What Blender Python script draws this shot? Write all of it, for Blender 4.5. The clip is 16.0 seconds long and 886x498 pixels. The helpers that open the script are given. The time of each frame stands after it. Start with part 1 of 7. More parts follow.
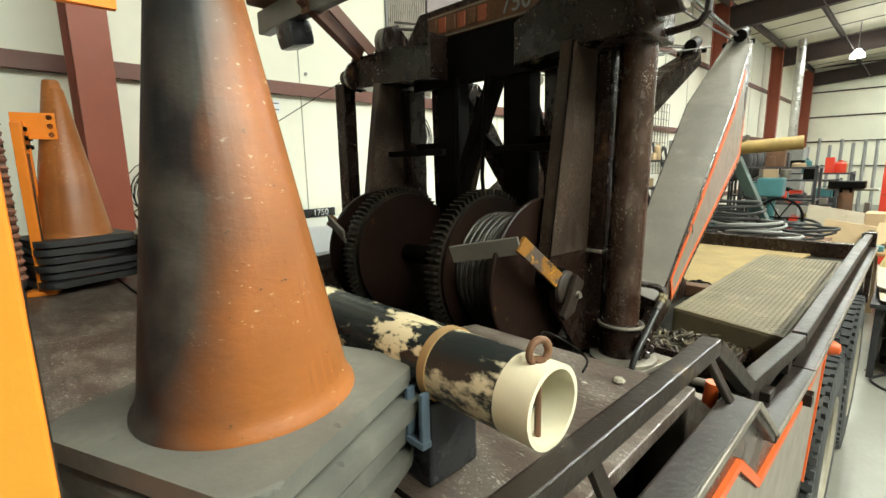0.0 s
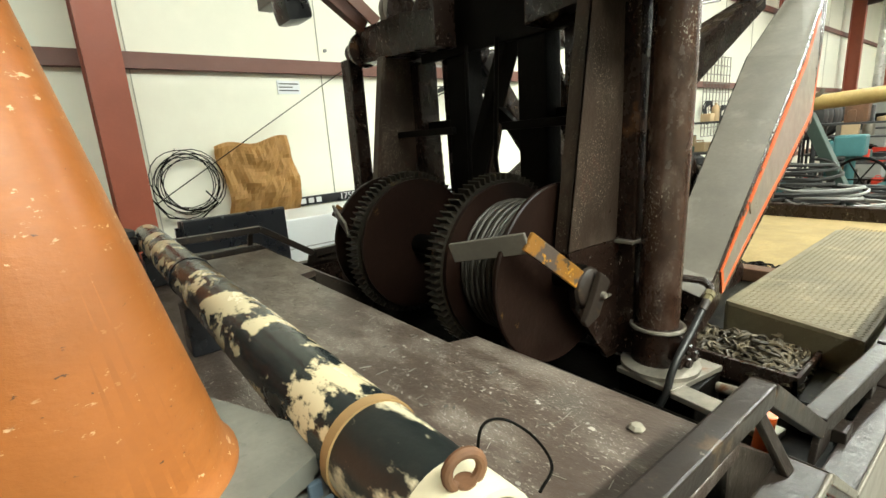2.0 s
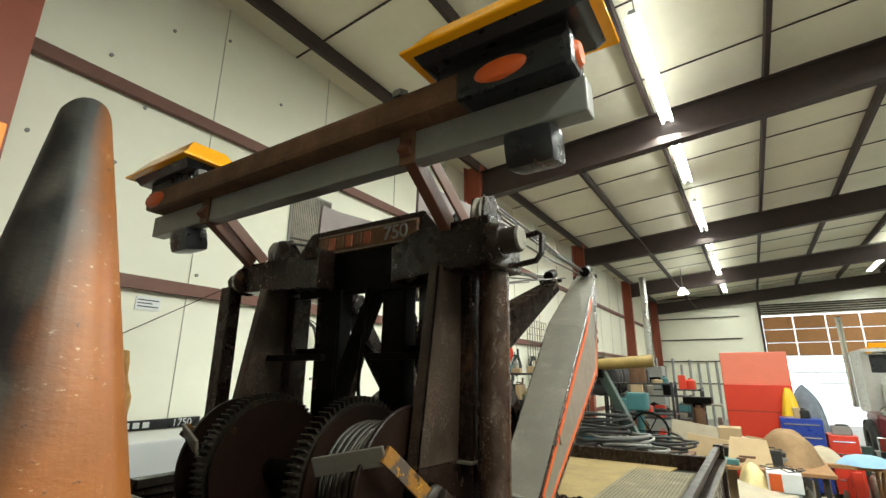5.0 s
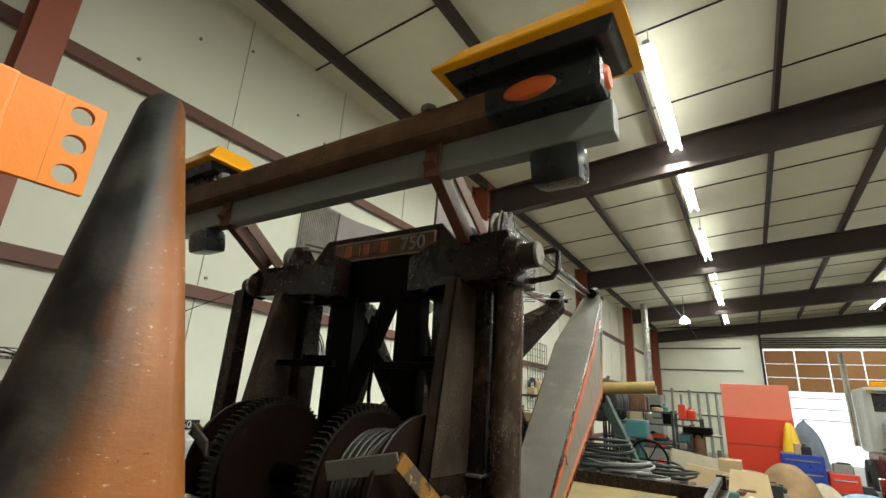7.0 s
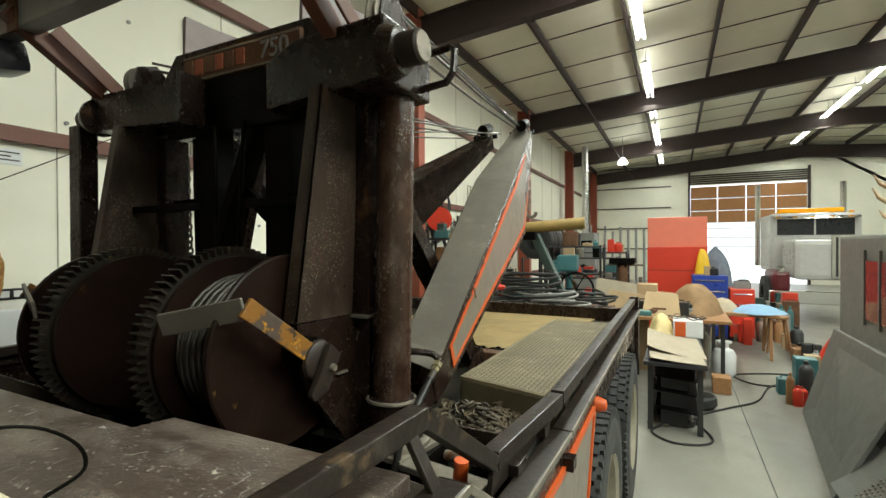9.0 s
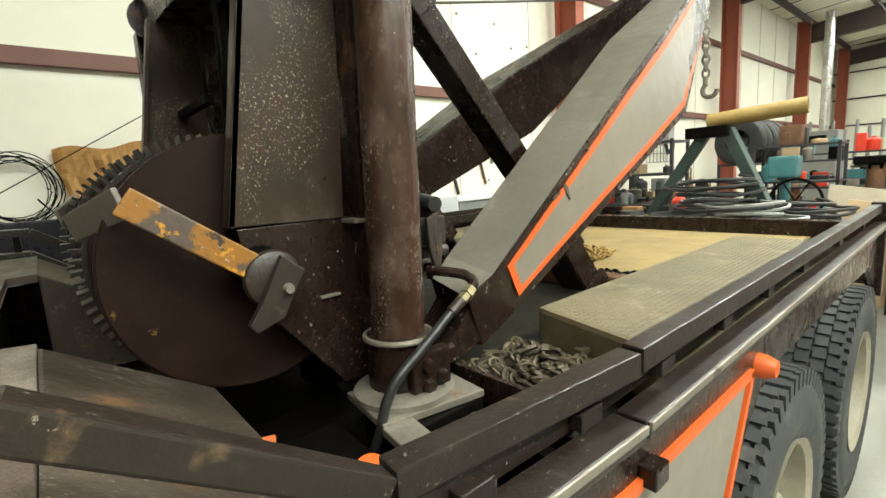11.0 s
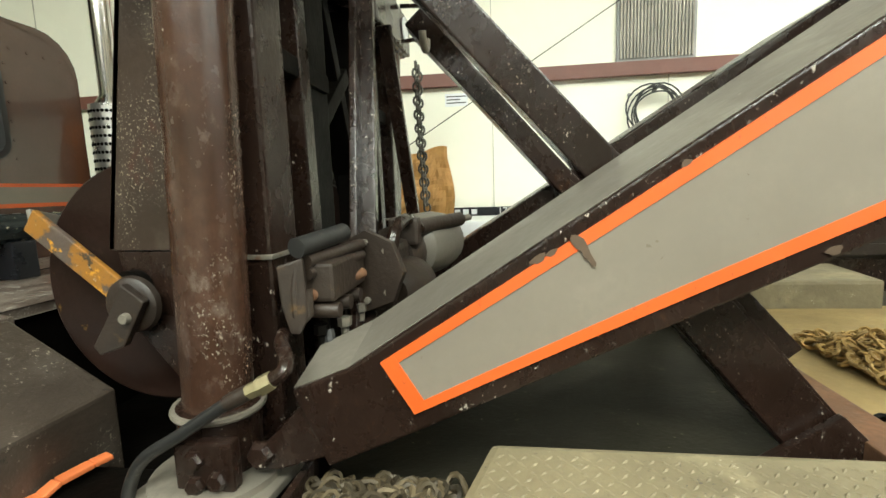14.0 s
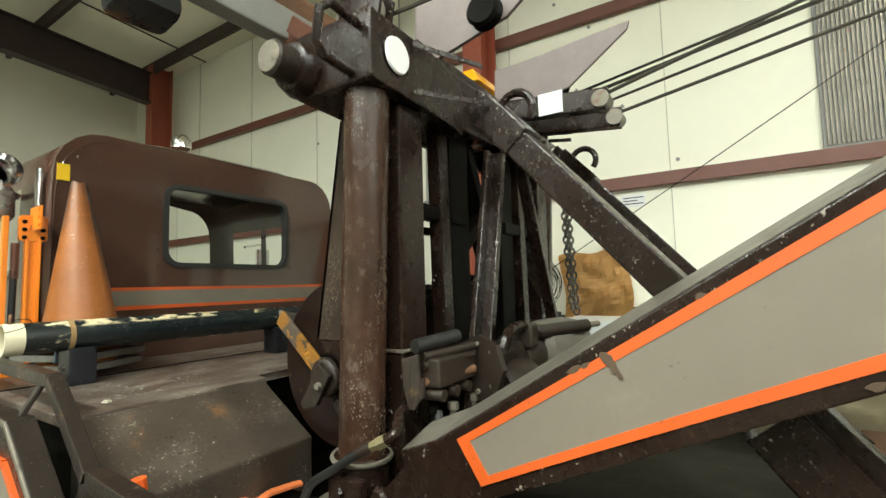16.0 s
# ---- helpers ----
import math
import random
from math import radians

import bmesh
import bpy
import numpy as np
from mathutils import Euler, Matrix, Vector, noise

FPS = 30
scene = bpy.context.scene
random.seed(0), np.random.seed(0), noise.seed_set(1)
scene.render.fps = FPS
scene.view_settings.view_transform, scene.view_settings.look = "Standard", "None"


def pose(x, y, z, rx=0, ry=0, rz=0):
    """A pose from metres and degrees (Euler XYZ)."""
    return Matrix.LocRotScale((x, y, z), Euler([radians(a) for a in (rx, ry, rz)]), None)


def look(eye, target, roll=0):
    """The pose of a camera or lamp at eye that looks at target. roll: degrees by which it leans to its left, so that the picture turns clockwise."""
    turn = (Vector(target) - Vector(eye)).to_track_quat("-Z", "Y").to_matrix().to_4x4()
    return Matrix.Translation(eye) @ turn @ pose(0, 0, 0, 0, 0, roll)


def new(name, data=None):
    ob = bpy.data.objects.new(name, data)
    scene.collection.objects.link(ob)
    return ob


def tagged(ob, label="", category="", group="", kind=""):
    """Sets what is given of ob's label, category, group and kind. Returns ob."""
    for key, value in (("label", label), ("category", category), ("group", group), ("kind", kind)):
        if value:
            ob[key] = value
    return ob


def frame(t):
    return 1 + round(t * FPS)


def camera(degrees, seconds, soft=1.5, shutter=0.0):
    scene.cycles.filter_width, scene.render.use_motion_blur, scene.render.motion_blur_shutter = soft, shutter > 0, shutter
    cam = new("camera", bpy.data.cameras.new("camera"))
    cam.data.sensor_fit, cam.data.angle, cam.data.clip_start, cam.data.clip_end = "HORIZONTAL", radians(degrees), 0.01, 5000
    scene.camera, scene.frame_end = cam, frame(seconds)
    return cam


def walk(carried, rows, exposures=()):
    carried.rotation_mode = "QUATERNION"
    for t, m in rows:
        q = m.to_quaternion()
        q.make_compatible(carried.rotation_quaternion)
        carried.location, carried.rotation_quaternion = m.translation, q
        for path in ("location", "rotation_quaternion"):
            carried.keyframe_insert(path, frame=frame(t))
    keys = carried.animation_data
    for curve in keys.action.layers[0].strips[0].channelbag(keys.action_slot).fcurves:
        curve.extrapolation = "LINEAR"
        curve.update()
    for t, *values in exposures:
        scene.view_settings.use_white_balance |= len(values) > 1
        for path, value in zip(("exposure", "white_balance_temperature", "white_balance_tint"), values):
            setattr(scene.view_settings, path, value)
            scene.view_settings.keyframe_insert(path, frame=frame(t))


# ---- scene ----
cam = camera(87.5, 16.0)

EXPOSURES = [(0, .52), (1.5, .68), (2.5, .66), (3.5, .45), (4.5, .16), (5.2, .1), (7.3, -.24), (8, -.08), (8.7, -.2), (10.8, .46), (11.5, .84), (12.5, .95), (14, .66), (15, .6), (16, .44)]
PATH = [
    (0, (-1.724, -0.761, 1.955), (-0.345, 0.643, 1.601), -1.1),
    (0.5, (-1.537, -0.648, 1.965), (-0.263, 0.811, 1.465), -4.6),
    (1, (-1.462, -0.667, 1.977), (-0.373, 0.934, 1.478), -7.4),
    (1.5, (-1.462, -0.664, 1.979), (-0.346, 0.912, 1.458), -4.1),
    (2, (-1.454, -0.703, 1.987), (-0.247, 0.824, 1.526), -3.9),
    (2.5, (-1.511, -0.749, 1.99), (-0.224, 0.758, 1.725), -2.7),
    (3, (-1.535, -0.789, 1.959), (-0.136, 0.635, 1.84), -2.9),
    (3.5, (-1.594, -0.827, 1.943), (-0.109, 0.509, 2.026), -1.7),
    (4, (-1.628, -0.855, 1.927), (-0.068, 0.379, 2.132), -1.4),
    (4.5, (-1.685, -0.859, 1.939), (-0.083, 0.278, 2.314), 0.8),
    (5, (-1.737, -0.892, 1.944), (-0.119, 0.161, 2.468), 0.5),
    (5.2, (-1.759, -0.894, 1.94), (-0.148, 0.152, 2.499), 0.7),
    (7.3, (-1.795, -0.817, 1.911), (-0.198, 0.231, 2.502), 3.5),
    (7.5, (-1.758, -0.796, 1.911), (-0.121, 0.243, 2.399), 2.8),
    (8, (-1.629, -0.784, 1.9), (0.15, 0.106, 2.105), 0.3),
    (8.5, (-1.503, -0.844, 1.888), (0.332, -0.049, 1.932), 0.1),
    (8.7, (-1.447, -0.882, 1.88), (0.369, -0.046, 1.901), 0.0),
    (10.8, (-0.679, -0.877, 1.708), (0.799, 0.428, 1.377), -4.1),
    (11, (-0.62, -0.919, 1.709), (0.665, 0.581, 1.395), -3.6),
    (11.5, (-0.467, -0.967, 1.681), (0.378, 0.804, 1.299), -2.7),
    (12, (-0.256, -0.919, 1.675), (0.482, 0.895, 1.267), -0.3),
    (12.5, (-0.066, -0.871, 1.681), (0.422, 1.028, 1.286), -0.8),
    (13, (0.168, -0.935, 1.709), (0.352, 1.033, 1.402), 0.4),
    (13.5, (0.368, -0.914, 1.726), (0.417, 1.063, 1.423), -0.6),
    (14, (0.572, -0.816, 1.74), (0.316, 1.151, 1.481), -1.9),
    (14.5, (0.728, -0.796, 1.74), (0.109, 1.093, 1.526), -4.5),
    (15, (0.844, -0.875, 1.762), (0.026, 0.941, 1.577), -2.0),
    (15.5, (0.923, -0.97, 1.785), (-0.035, 0.786, 1.799), -2.6),
    (16, (0.936, -1.012, 1.802), (-0.132, 0.672, 1.957), -1.5),
]
walk(cam, [(t, look(eye, target, roll)) for t, eye, target, roll in PATH], EXPOSURES)

# ---- world and light ----
world = bpy.data.worlds.new("world")
scene.world = world
world.use_nodes = True
_wn = world.node_tree.nodes
_sky = _wn.new("ShaderNodeTexSky")
_sky.sky_type, _sky.sun_disc = "NISHITA", False
_sky.sun_elevation, _sky.sun_rotation = radians(40), radians(70)
world.node_tree.links.new(_sky.outputs[0], _wn["Background"].inputs[0])
_wn["Background"].inputs[1].default_value = 0.12
_sun = bpy.data.lights.new("sun", "SUN")
_sun.energy, _sun.angle, _sun.color = 2.5, radians(0.6), (1, 0.95, 0.88)
new("sun", _sun).matrix_world = look((30, -8, 24), (0, -2, 0))


def tube_and_fill_lamp(x0, x1, y, z, watts):
    d = bpy.data.lights.new("tube_and_fill_light", "AREA")
    d.shape, d.size, d.size_y, d.energy, d.color = "RECTANGLE", x1 - x0, 0.3, watts, (0.91, 0.965, 0.86)
    new("tube_and_fill_light", d).matrix_world = pose((x0 + x1) / 2, y, z)


LAMP = 1.0
tube_and_fill_lamp(2.8, 8.0, -0.3, 5.45, 300 * LAMP)
tube_and_fill_lamp(9.3, 24.0, -0.3, 5.45, 260 * LAMP)
# added fill with no tubes above it, brightens the truck's near side
tube_and_fill_lamp(-3.2, 4.4, -3.9, 5.75, 840 * LAMP)
tube_and_fill_lamp(6.5, 24.0, -5.3, 5.75, 470 * LAMP)
# another added fill, out of view to the south
tube_and_fill_lamp(-5.0, 6.0, -9.0, 5.85, 430 * LAMP)
tube_and_fill_lamp(6.5, 24.0, -9.0, 5.85, 240 * LAMP)

# ---- materials ----


def mat(name, base, rough=0.5, metal=0.0, var=0.25, scale=6.0, bump=0.15, grain=60.0, chips=(), stretch=(1, 1, 1), rvar=0.15, coat=0.0, island=0.0, spec=0.5, flank=None):
    """Painted, bare or dusty surface. chips: (colour, amount 0..1, scale, softness[, patch scale]) layers laid over the base. flank: (x, y, z, from): the first layer keeps to one side of the thing."""
    m = bpy.data.materials.new(name)
    m.use_nodes = True
    nt = m.node_tree
    n, ln = nt.nodes, nt.links
    b = n["Principled BSDF"]
    tc = n.new("ShaderNodeTexCoord")
    mp = n.new("ShaderNodeMapping")
    mp.inputs["Scale"].default_value = stretch
    ln.new(tc.outputs["Object"], mp.inputs[0])

    def noise_at(s, detail=5.0, rough_=0.6):
        t = n.new("ShaderNodeTexNoise")
        t.inputs["Scale"].default_value, t.inputs["Detail"].default_value, t.inputs["Roughness"].default_value = s, detail, rough_
        ln.new(mp.outputs[0], t.inputs["Vector"])
        return t.outputs["Fac"]

    def ramp(fac, lo, hi):
        r = n.new("ShaderNodeMapRange")
        r.inputs["From Min"].default_value, r.inputs["From Max"].default_value = lo, hi
        ln.new(fac, r.inputs["Value"])
        return r.outputs[0]

    def mix(fac, a, c):
        x = n.new("ShaderNodeMix")
        x.data_type = "RGBA"
        ln.new(fac, x.inputs["Factor"])
        for v, i in ((a, 6), (c, 7)):
            if isinstance(v, tuple):
                x.inputs[i].default_value = (*v, 1)
            else:
                ln.new(v, x.inputs[i])
        return x.outputs[2]

    dark = tuple(c * (1 - var) for c in base)
    lite = tuple(min(1, c * (1 + var)) for c in base)
    col = mix(ramp(noise_at(scale), 0.3, 0.7), dark, lite)
    fine = noise_at(grain, 4.0)
    col = mix(ramp(fine, 0.25, 0.9), col, tuple(c * (1 - var * 0.7) for c in base))
    for layer in chips:
        colour, amount, s, soft = layer[:4]
        f = ramp(noise_at(s, 6.0, 0.65), 1 - amount, 1 - amount + soft)
        if len(layer) > 4:
            g = n.new("ShaderNodeMath")
            g.operation = "MULTIPLY"
            ln.new(f, g.inputs[0])
            ln.new(ramp(noise_at(layer[4], 3.0), 0.47, 0.58), g.inputs[1])
            f = g.outputs[0]
        if flank and layer is chips[0]:
            d = n.new("ShaderNodeVectorMath")
            d.operation = "DOT_PRODUCT"
            ln.new(tc.outputs["Object"], d.inputs[0])
            d.inputs[1].default_value = flank[:3]
            g = n.new("ShaderNodeMath")
            g.operation = "MULTIPLY"
            ln.new(f, g.inputs[0])
            ln.new(ramp(d.outputs["Value"], flank[3], flank[3] + 0.01), g.inputs[1])
            f = g.outputs[0]
        col = mix(f, col, colour)
    if island:
        g = n.new("ShaderNodeNewGeometry")
        h = n.new("ShaderNodeHueSaturation")
        ln.new(ramp(g.outputs["Random Per Island"], 0, 1), h.inputs["Value"])
        r = n.new("ShaderNodeMapRange")
        r.inputs["To Min"].default_value, r.inputs["To Max"].default_value = 1 - island, 1 + island
        ln.new(g.outputs["Random Per Island"], r.inputs["Value"])
        ln.new(r.outputs[0], h.inputs["Value"])
        ln.new(col, h.inputs["Color"])
        col = h.outputs[0]
    ln.new(col, b.inputs["Base Color"])
    rr = n.new("ShaderNodeMapRange")
    rr.inputs["To Min"].default_value, rr.inputs["To Max"].default_value = max(0.03, rough - rvar), min(1, rough + rvar)
    ln.new(noise_at(scale * 2.3), rr.inputs["Value"])
    ln.new(rr.outputs[0], b.inputs["Roughness"])
    b.inputs["Metallic"].default_value = metal
    b.inputs["Coat Weight"].default_value = coat
    b.inputs["Specular IOR Level"].default_value = spec
    if bump:
        bp = n.new("ShaderNodeBump")
        bp.inputs["Strength"].default_value, bp.inputs["Distance"].default_value = bump, 0.004
        ln.new(fine, bp.inputs["Height"])
        ln.new(bp.outputs[0], b.inputs["Normal"])
    return m


def glow(name, colour, strength):
    m = bpy.data.materials.new(name)
    m.use_nodes = True
    b = m.node_tree.nodes["Principled BSDF"]
    b.inputs["Base Color"].default_value = (*colour, 1)
    b.inputs["Emission Color"].default_value = (*colour, 1)
    b.inputs["Emission Strength"].default_value = strength
    return m


def glass(name, colour=(0.9, 0.95, 0.93), rough=0.02):
    m = bpy.data.materials.new(name)
    m.use_nodes = True
    b = m.node_tree.nodes["Principled BSDF"]
    b.inputs["Base Color"].default_value = (*colour, 1)
    b.inputs["Transmission Weight"].default_value = 1.0
    b.inputs["Roughness"].default_value = rough
    b.inputs["IOR"].default_value = 1.1
    return m


PALE = (0.42, 0.37, 0.31)
RUST = (0.16, 0.06, 0.02)
M_brown = mat("brown_paint", (0.0165, 0.0088, 0.0062), 0.27, var=0.4, chips=(((0.045, 0.032, 0.025), 0.38, 5, 0.2), ((0.10, 0.045, 0.018), 0.36, 6, 0.12, 3), (PALE, 0.36, 75, 0.03, 4), ((0.3, 0.26, 0.22), 0.245, 18, 0.03), ((0.2, 0.17, 0.14), 0.38, 130, 0.05, 7)), bump=0.4, stretch=(1, 1, 0.7), spec=0.34)
M_brown_clean = mat("brown_body_paint", (0.072, 0.036, 0.025), 0.2, var=0.16, bump=0.03, coat=0.35, spec=0.4, chips=(((0.04, 0.03, 0.025), 0.42, 3, 0.3), ((0.2, 0.16, 0.13), 0.235, 45, 0.03)))
M_flecked = mat("flecked_brown_paint", (0.036, 0.0235, 0.017), 0.34, var=0.4, chips=(((0.095, 0.075, 0.057), 0.47, 4, 0.25), ((0.11, 0.045, 0.016), 0.37, 5, 0.12, 3), ((0.05, 0.018, 0.012), 0.40, 9, 0.1), ((0.25, 0.215, 0.165), 0.42, 210, 0.05, 5), ((0.27, 0.23, 0.18), 0.345, 120, 0.04, 3)), stretch=(1, 1, 0.7), bump=0.4, spec=0.3)
M_post = mat("streaked_post_paint", (0.042, 0.0205, 0.013), 0.24, var=0.45, scale=9, chips=(((0.085, 0.055, 0.042), 0.46, 7, 0.2), ((0.10, 0.042, 0.018), 0.40, 5, 0.15), ((0.15, 0.12, 0.095), 0.42, 18, 0.2, 3), ((0.3, 0.26, 0.21), 0.42, 150, 0.05, 5), (PALE, 0.34, 110, 0.04, 4)), stretch=(1.2, 1.2, 0.75), bump=0.22, spec=0.5)
M_rail = mat("worn_dusty_rail_paint", (0.02, 0.0142, 0.011), 0.36, var=0.35, spec=0.4, chips=(((0.085, 0.07, 0.06), 0.40, 7, 0.25), ((0.13, 0.085, 0.045), 0.40, 12, 0.12, 3), ((0.3, 0.27, 0.23), 0.295, 45, 0.04, 3), ((0.22, 0.19, 0.16), 0.365, 110, 0.05, 5)), bump=0.35)
# grease tone taken near black so it also carries shade in recesses
M_grease_shade = mat("greasy_and_shaded_black_steel", (0.0032, 0.0026, 0.002), 0.5, var=0.5, chips=(((0.022, 0.016, 0.011), 0.34, 14, 0.1), ((0.09, 0.07, 0.045), 0.27, 40, 0.05, 6)), bump=0.4, spec=0.06)
M_drum = mat("dark_maroon_paint", (0.016, 0.0082, 0.006), 0.36, var=0.35, chips=(((0.005, 0.004, 0.0032), 0.46, 3, 0.15), ((0.05, 0.03, 0.02), 0.36, 7, 0.15), ((0.12, 0.07, 0.02), 0.33, 22, 0.06, 5), (PALE, 0.255, 40, 0.03)), spec=0.14, bump=0.25)
M_deck = mat("scuffed_deck_paint", (0.095, 0.069, 0.055), 0.34, var=0.32, chips=(((0.2, 0.172, 0.143), 0.52, 6, 0.25), ((0.03, 0.024, 0.02), 0.40, 3, 0.2), ((0.48, 0.45, 0.39), 0.36, 24, 0.035, 3), ((0.34, 0.31, 0.27), 0.41, 80, 0.05, 4), ((0.5, 0.47, 0.42), 0.40, 160, 0.04, 6)), stretch=(2.2, 1, 1), bump=0.55)
M_boomtop = mat("pale_grey_brown_paint", (0.14, 0.126, 0.104), 0.40, var=0.25, chips=(((0.25, 0.235, 0.2), 0.42, 5, 0.25), ((0.07, 0.05, 0.04), 0.33, 20, 0.05, 4), ((0.4, 0.36, 0.3), 0.31, 50, 0.04, 5)), bump=0.2)
M_taupe = mat("taupe_panel_paint", (0.185, 0.162, 0.13), 0.34, var=0.09, bump=0.06, chips=(((0.23, 0.2, 0.16), 0.40, 3, 0.3), ((0.07, 0.045, 0.03), 0.25, 34, 0.02), ((0.1, 0.07, 0.05), 0.34, 60, 0.04, 4)))
M_stripe = mat("orange_stripe_paint", (0.60, 0.098, 0.016), 0.45, var=0.08, bump=0.08, chips=(((0.04, 0.022, 0.015), 0.275, 42, 0.02), ((0.06, 0.03, 0.02), 0.36, 80, 0.03, 5)), spec=0.5)
M_rustred = mat("red_primer_steel", (0.13, 0.048, 0.028), 0.5, var=0.25)
M_rust = mat("rusty_steel", (0.13, 0.06, 0.027), 0.72, var=0.5, chips=(((0.035, 0.02, 0.013), 0.43, 10, 0.15), ((0.3, 0.15, 0.06), 0.3, 20, 0.1)), bump=0.5)
M_worn = mat("worn_bare_steel", (0.24, 0.215, 0.175), 0.45, metal=0.45, var=0.4, chips=((RUST, 0.36, 9, 0.1), ((0.05, 0.04, 0.03), 0.40, 14, 0.1, 5)), bump=0.35)
M_steel = mat("bright_steel", (0.55, 0.54, 0.52), 0.3, metal=0.9, var=0.2)
M_chrome = mat("chrome", (0.75, 0.75, 0.75), 0.1, metal=1.0, var=0.05, bump=0.0, rvar=0.05)
M_greybar = mat("grey_painted_tube", (0.21, 0.21, 0.2), 0.4, var=0.15, chips=((PALE, 0.27, 18, 0.05), (RUST, 0.27, 12, 0.08)))
M_dust = mat("yellow_dusty_tread_plate", (0.165, 0.136, 0.078), 0.65, var=0.3, scale=3, chips=(((0.34, 0.29, 0.175), 0.47, 4, 0.3), ((0.075, 0.066, 0.047), 0.42, 3, 0.2), ((0.36, 0.32, 0.23), 0.38, 60, 0.06, 4), ((0.06, 0.05, 0.036), 0.38, 90, 0.06, 5)), bump=0.6)
M_floorpan = mat("dirty_pan_floor", (0.0145, 0.013, 0.008), 0.6, var=0.4, scale=3, chips=(((0.05, 0.043, 0.024), 0.39, 2.2, 0.25), ((0.12, 0.10, 0.06), 0.36, 12, 0.1, 3), ((0.2, 0.18, 0.13), 0.34, 70, 0.05, 4)), bump=0.5, spec=0.2)
M_ochre = mat("ochre_dusty_floor", (0.27, 0.19, 0.075), 0.8, var=0.3, scale=4, bump=0.4)
M_cone = mat("orange_cone_rubber", (0.30, 0.1, 0.023), 0.38, var=0.28, scale=3, chips=(((0.37, 0.142, 0.042), 0.42, 4, 0.2), ((0.2, 0.06, 0.02), 0.40, 6, 0.2, 3), ((0.55, 0.33, 0.17), 0.34, 34, 0.04, 4), ((0.58, 0.4, 0.24), 0.375, 85, 0.03, 6), ((0.07, 0.03, 0.018), 0.33, 60, 0.025)), stretch=(1, 1, 1.9), bump=0.15, spec=0.35)
M_conebase = mat("grey_black_rubber", (0.135, 0.133, 0.112), 0.6, var=0.25, chips=(((0.23, 0.225, 0.185), 0.45, 5, 0.3), ((0.055, 0.055, 0.048), 0.36, 12, 0.1, 4), ((0.06, 0.06, 0.05), 0.33, 50, 0.05)), bump=0.25)
M_black = mat("black_paint", (0.012, 0.013, 0.016), 0.3, var=0.3, chips=(((0.2, 0.2, 0.18), 0.24, 30, 0.04),))
M_rubber = mat("black_rubber", (0.02, 0.02, 0.02), 0.6, var=0.3)
M_rim = mat("dirty_cream_rim", (0.3, 0.27, 0.205), 0.5, var=0.3, chips=(((0.12, 0.09, 0.06), 0.42, 6, 0.2),))
M_tyre = mat("dusty_tyre_rubber", (0.04, 0.041, 0.041), 0.75, var=0.25, chips=(((0.14, 0.13, 0.11), 0.42, 6, 0.2),))
M_pipe = mat("black_pipe_with_cream_wear", (0.012, 0.017, 0.018), 0.25, var=0.3, chips=(((0.62, 0.52, 0.33), 0.485, 8, 0.03), ((0.55, 0.5, 0.36), 0.31, 45, 0.03)), stretch=(1, 0.5, 1), bump=0.15, flank=(-0.6, 0, 0.8, 0.158))
M_pipeworn = mat("cream_pipe_with_black_rest", (0.58, 0.51, 0.35), 0.35, var=0.12, chips=(((0.010, 0.013, 0.013), 0.535, 7, 0.04), ((0.02, 0.02, 0.018), 0.40, 40, 0.04, 5)), stretch=(1, 0.5, 1), bump=0.2)
M_cream = mat("cream_plastic", (0.68, 0.62, 0.45), 0.4, var=0.1, chips=(((0.02, 0.02, 0.02), 0.3, 22, 0.04),))
M_orange = mat("orange_jack_paint", (0.85, 0.24, 0.02), 0.35, var=0.08, chips=(((0.25, 0.08, 0.02), 0.24, 20, 0.05),))
M_amber = mat("amber_lens", (0.95, 0.4, 0.01), 0.12, var=0.05, bump=0.02, rvar=0.05)
M_wall = mat("cream_insulated_wall", (0.82, 0.81, 0.69), 0.6, var=0.05, scale=1.2, bump=0.15, grain=8, chips=(((0.68, 0.65, 0.53), 0.36, 1.5, 0.25),))
M_ceiling = mat("cream_ceiling_blanket", (0.80, 0.775, 0.63), 0.65, var=0.07, scale=1.0, bump=0.2, grain=5, chips=(((0.66, 0.62, 0.48), 0.38, 1.2, 0.3),))
M_girt = mat("red_oxide_girt", (0.15, 0.055, 0.038), 0.5, var=0.15)
M_column = mat("red_oxide_column", (0.30, 0.07, 0.035), 0.5, var=0.1)
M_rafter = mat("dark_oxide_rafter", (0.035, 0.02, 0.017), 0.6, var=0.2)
M_conc = mat("shop_concrete", (0.215, 0.208, 0.178), 0.40, var=0.2, scale=1.2, grain=30, chips=(((0.15, 0.145, 0.125), 0.42, 2.5, 0.25), ((0.08, 0.075, 0.065), 0.33, 5, 0.1, 1.5)), bump=0.1)
M_white = mat("white_panel", (0.74, 0.76, 0.77), 0.35, var=0.04, bump=0.02)
M_paper = mat("brown_kraft_paper", (0.58, 0.335, 0.115), 0.65, var=0.15, scale=9, bump=0.3)
M_hose = mat("black_hose_rubber", (0.016, 0.016, 0.0155), 0.42, var=0.3, chips=(((0.075, 0.07, 0.06), 0.38, 30, 0.1),))
M_link = mat("dusty_chain_steel", (0.066, 0.049, 0.026), 0.6, metal=0.2, var=0.5, island=0.7)
M_linkrust = mat("rusty_yellow_chain", (0.32, 0.2, 0.06), 0.7, metal=0.2, var=0.3, island=0.35)
M_cable = mat("winch_wire_rope", (0.065, 0.058, 0.047), 0.5, metal=0.3, var=0.45)
M_glass = glass("cab_glass")
M_tubeglow = glow("fluorescent_tube", (0.95, 0.98, 0.9), 18.0)
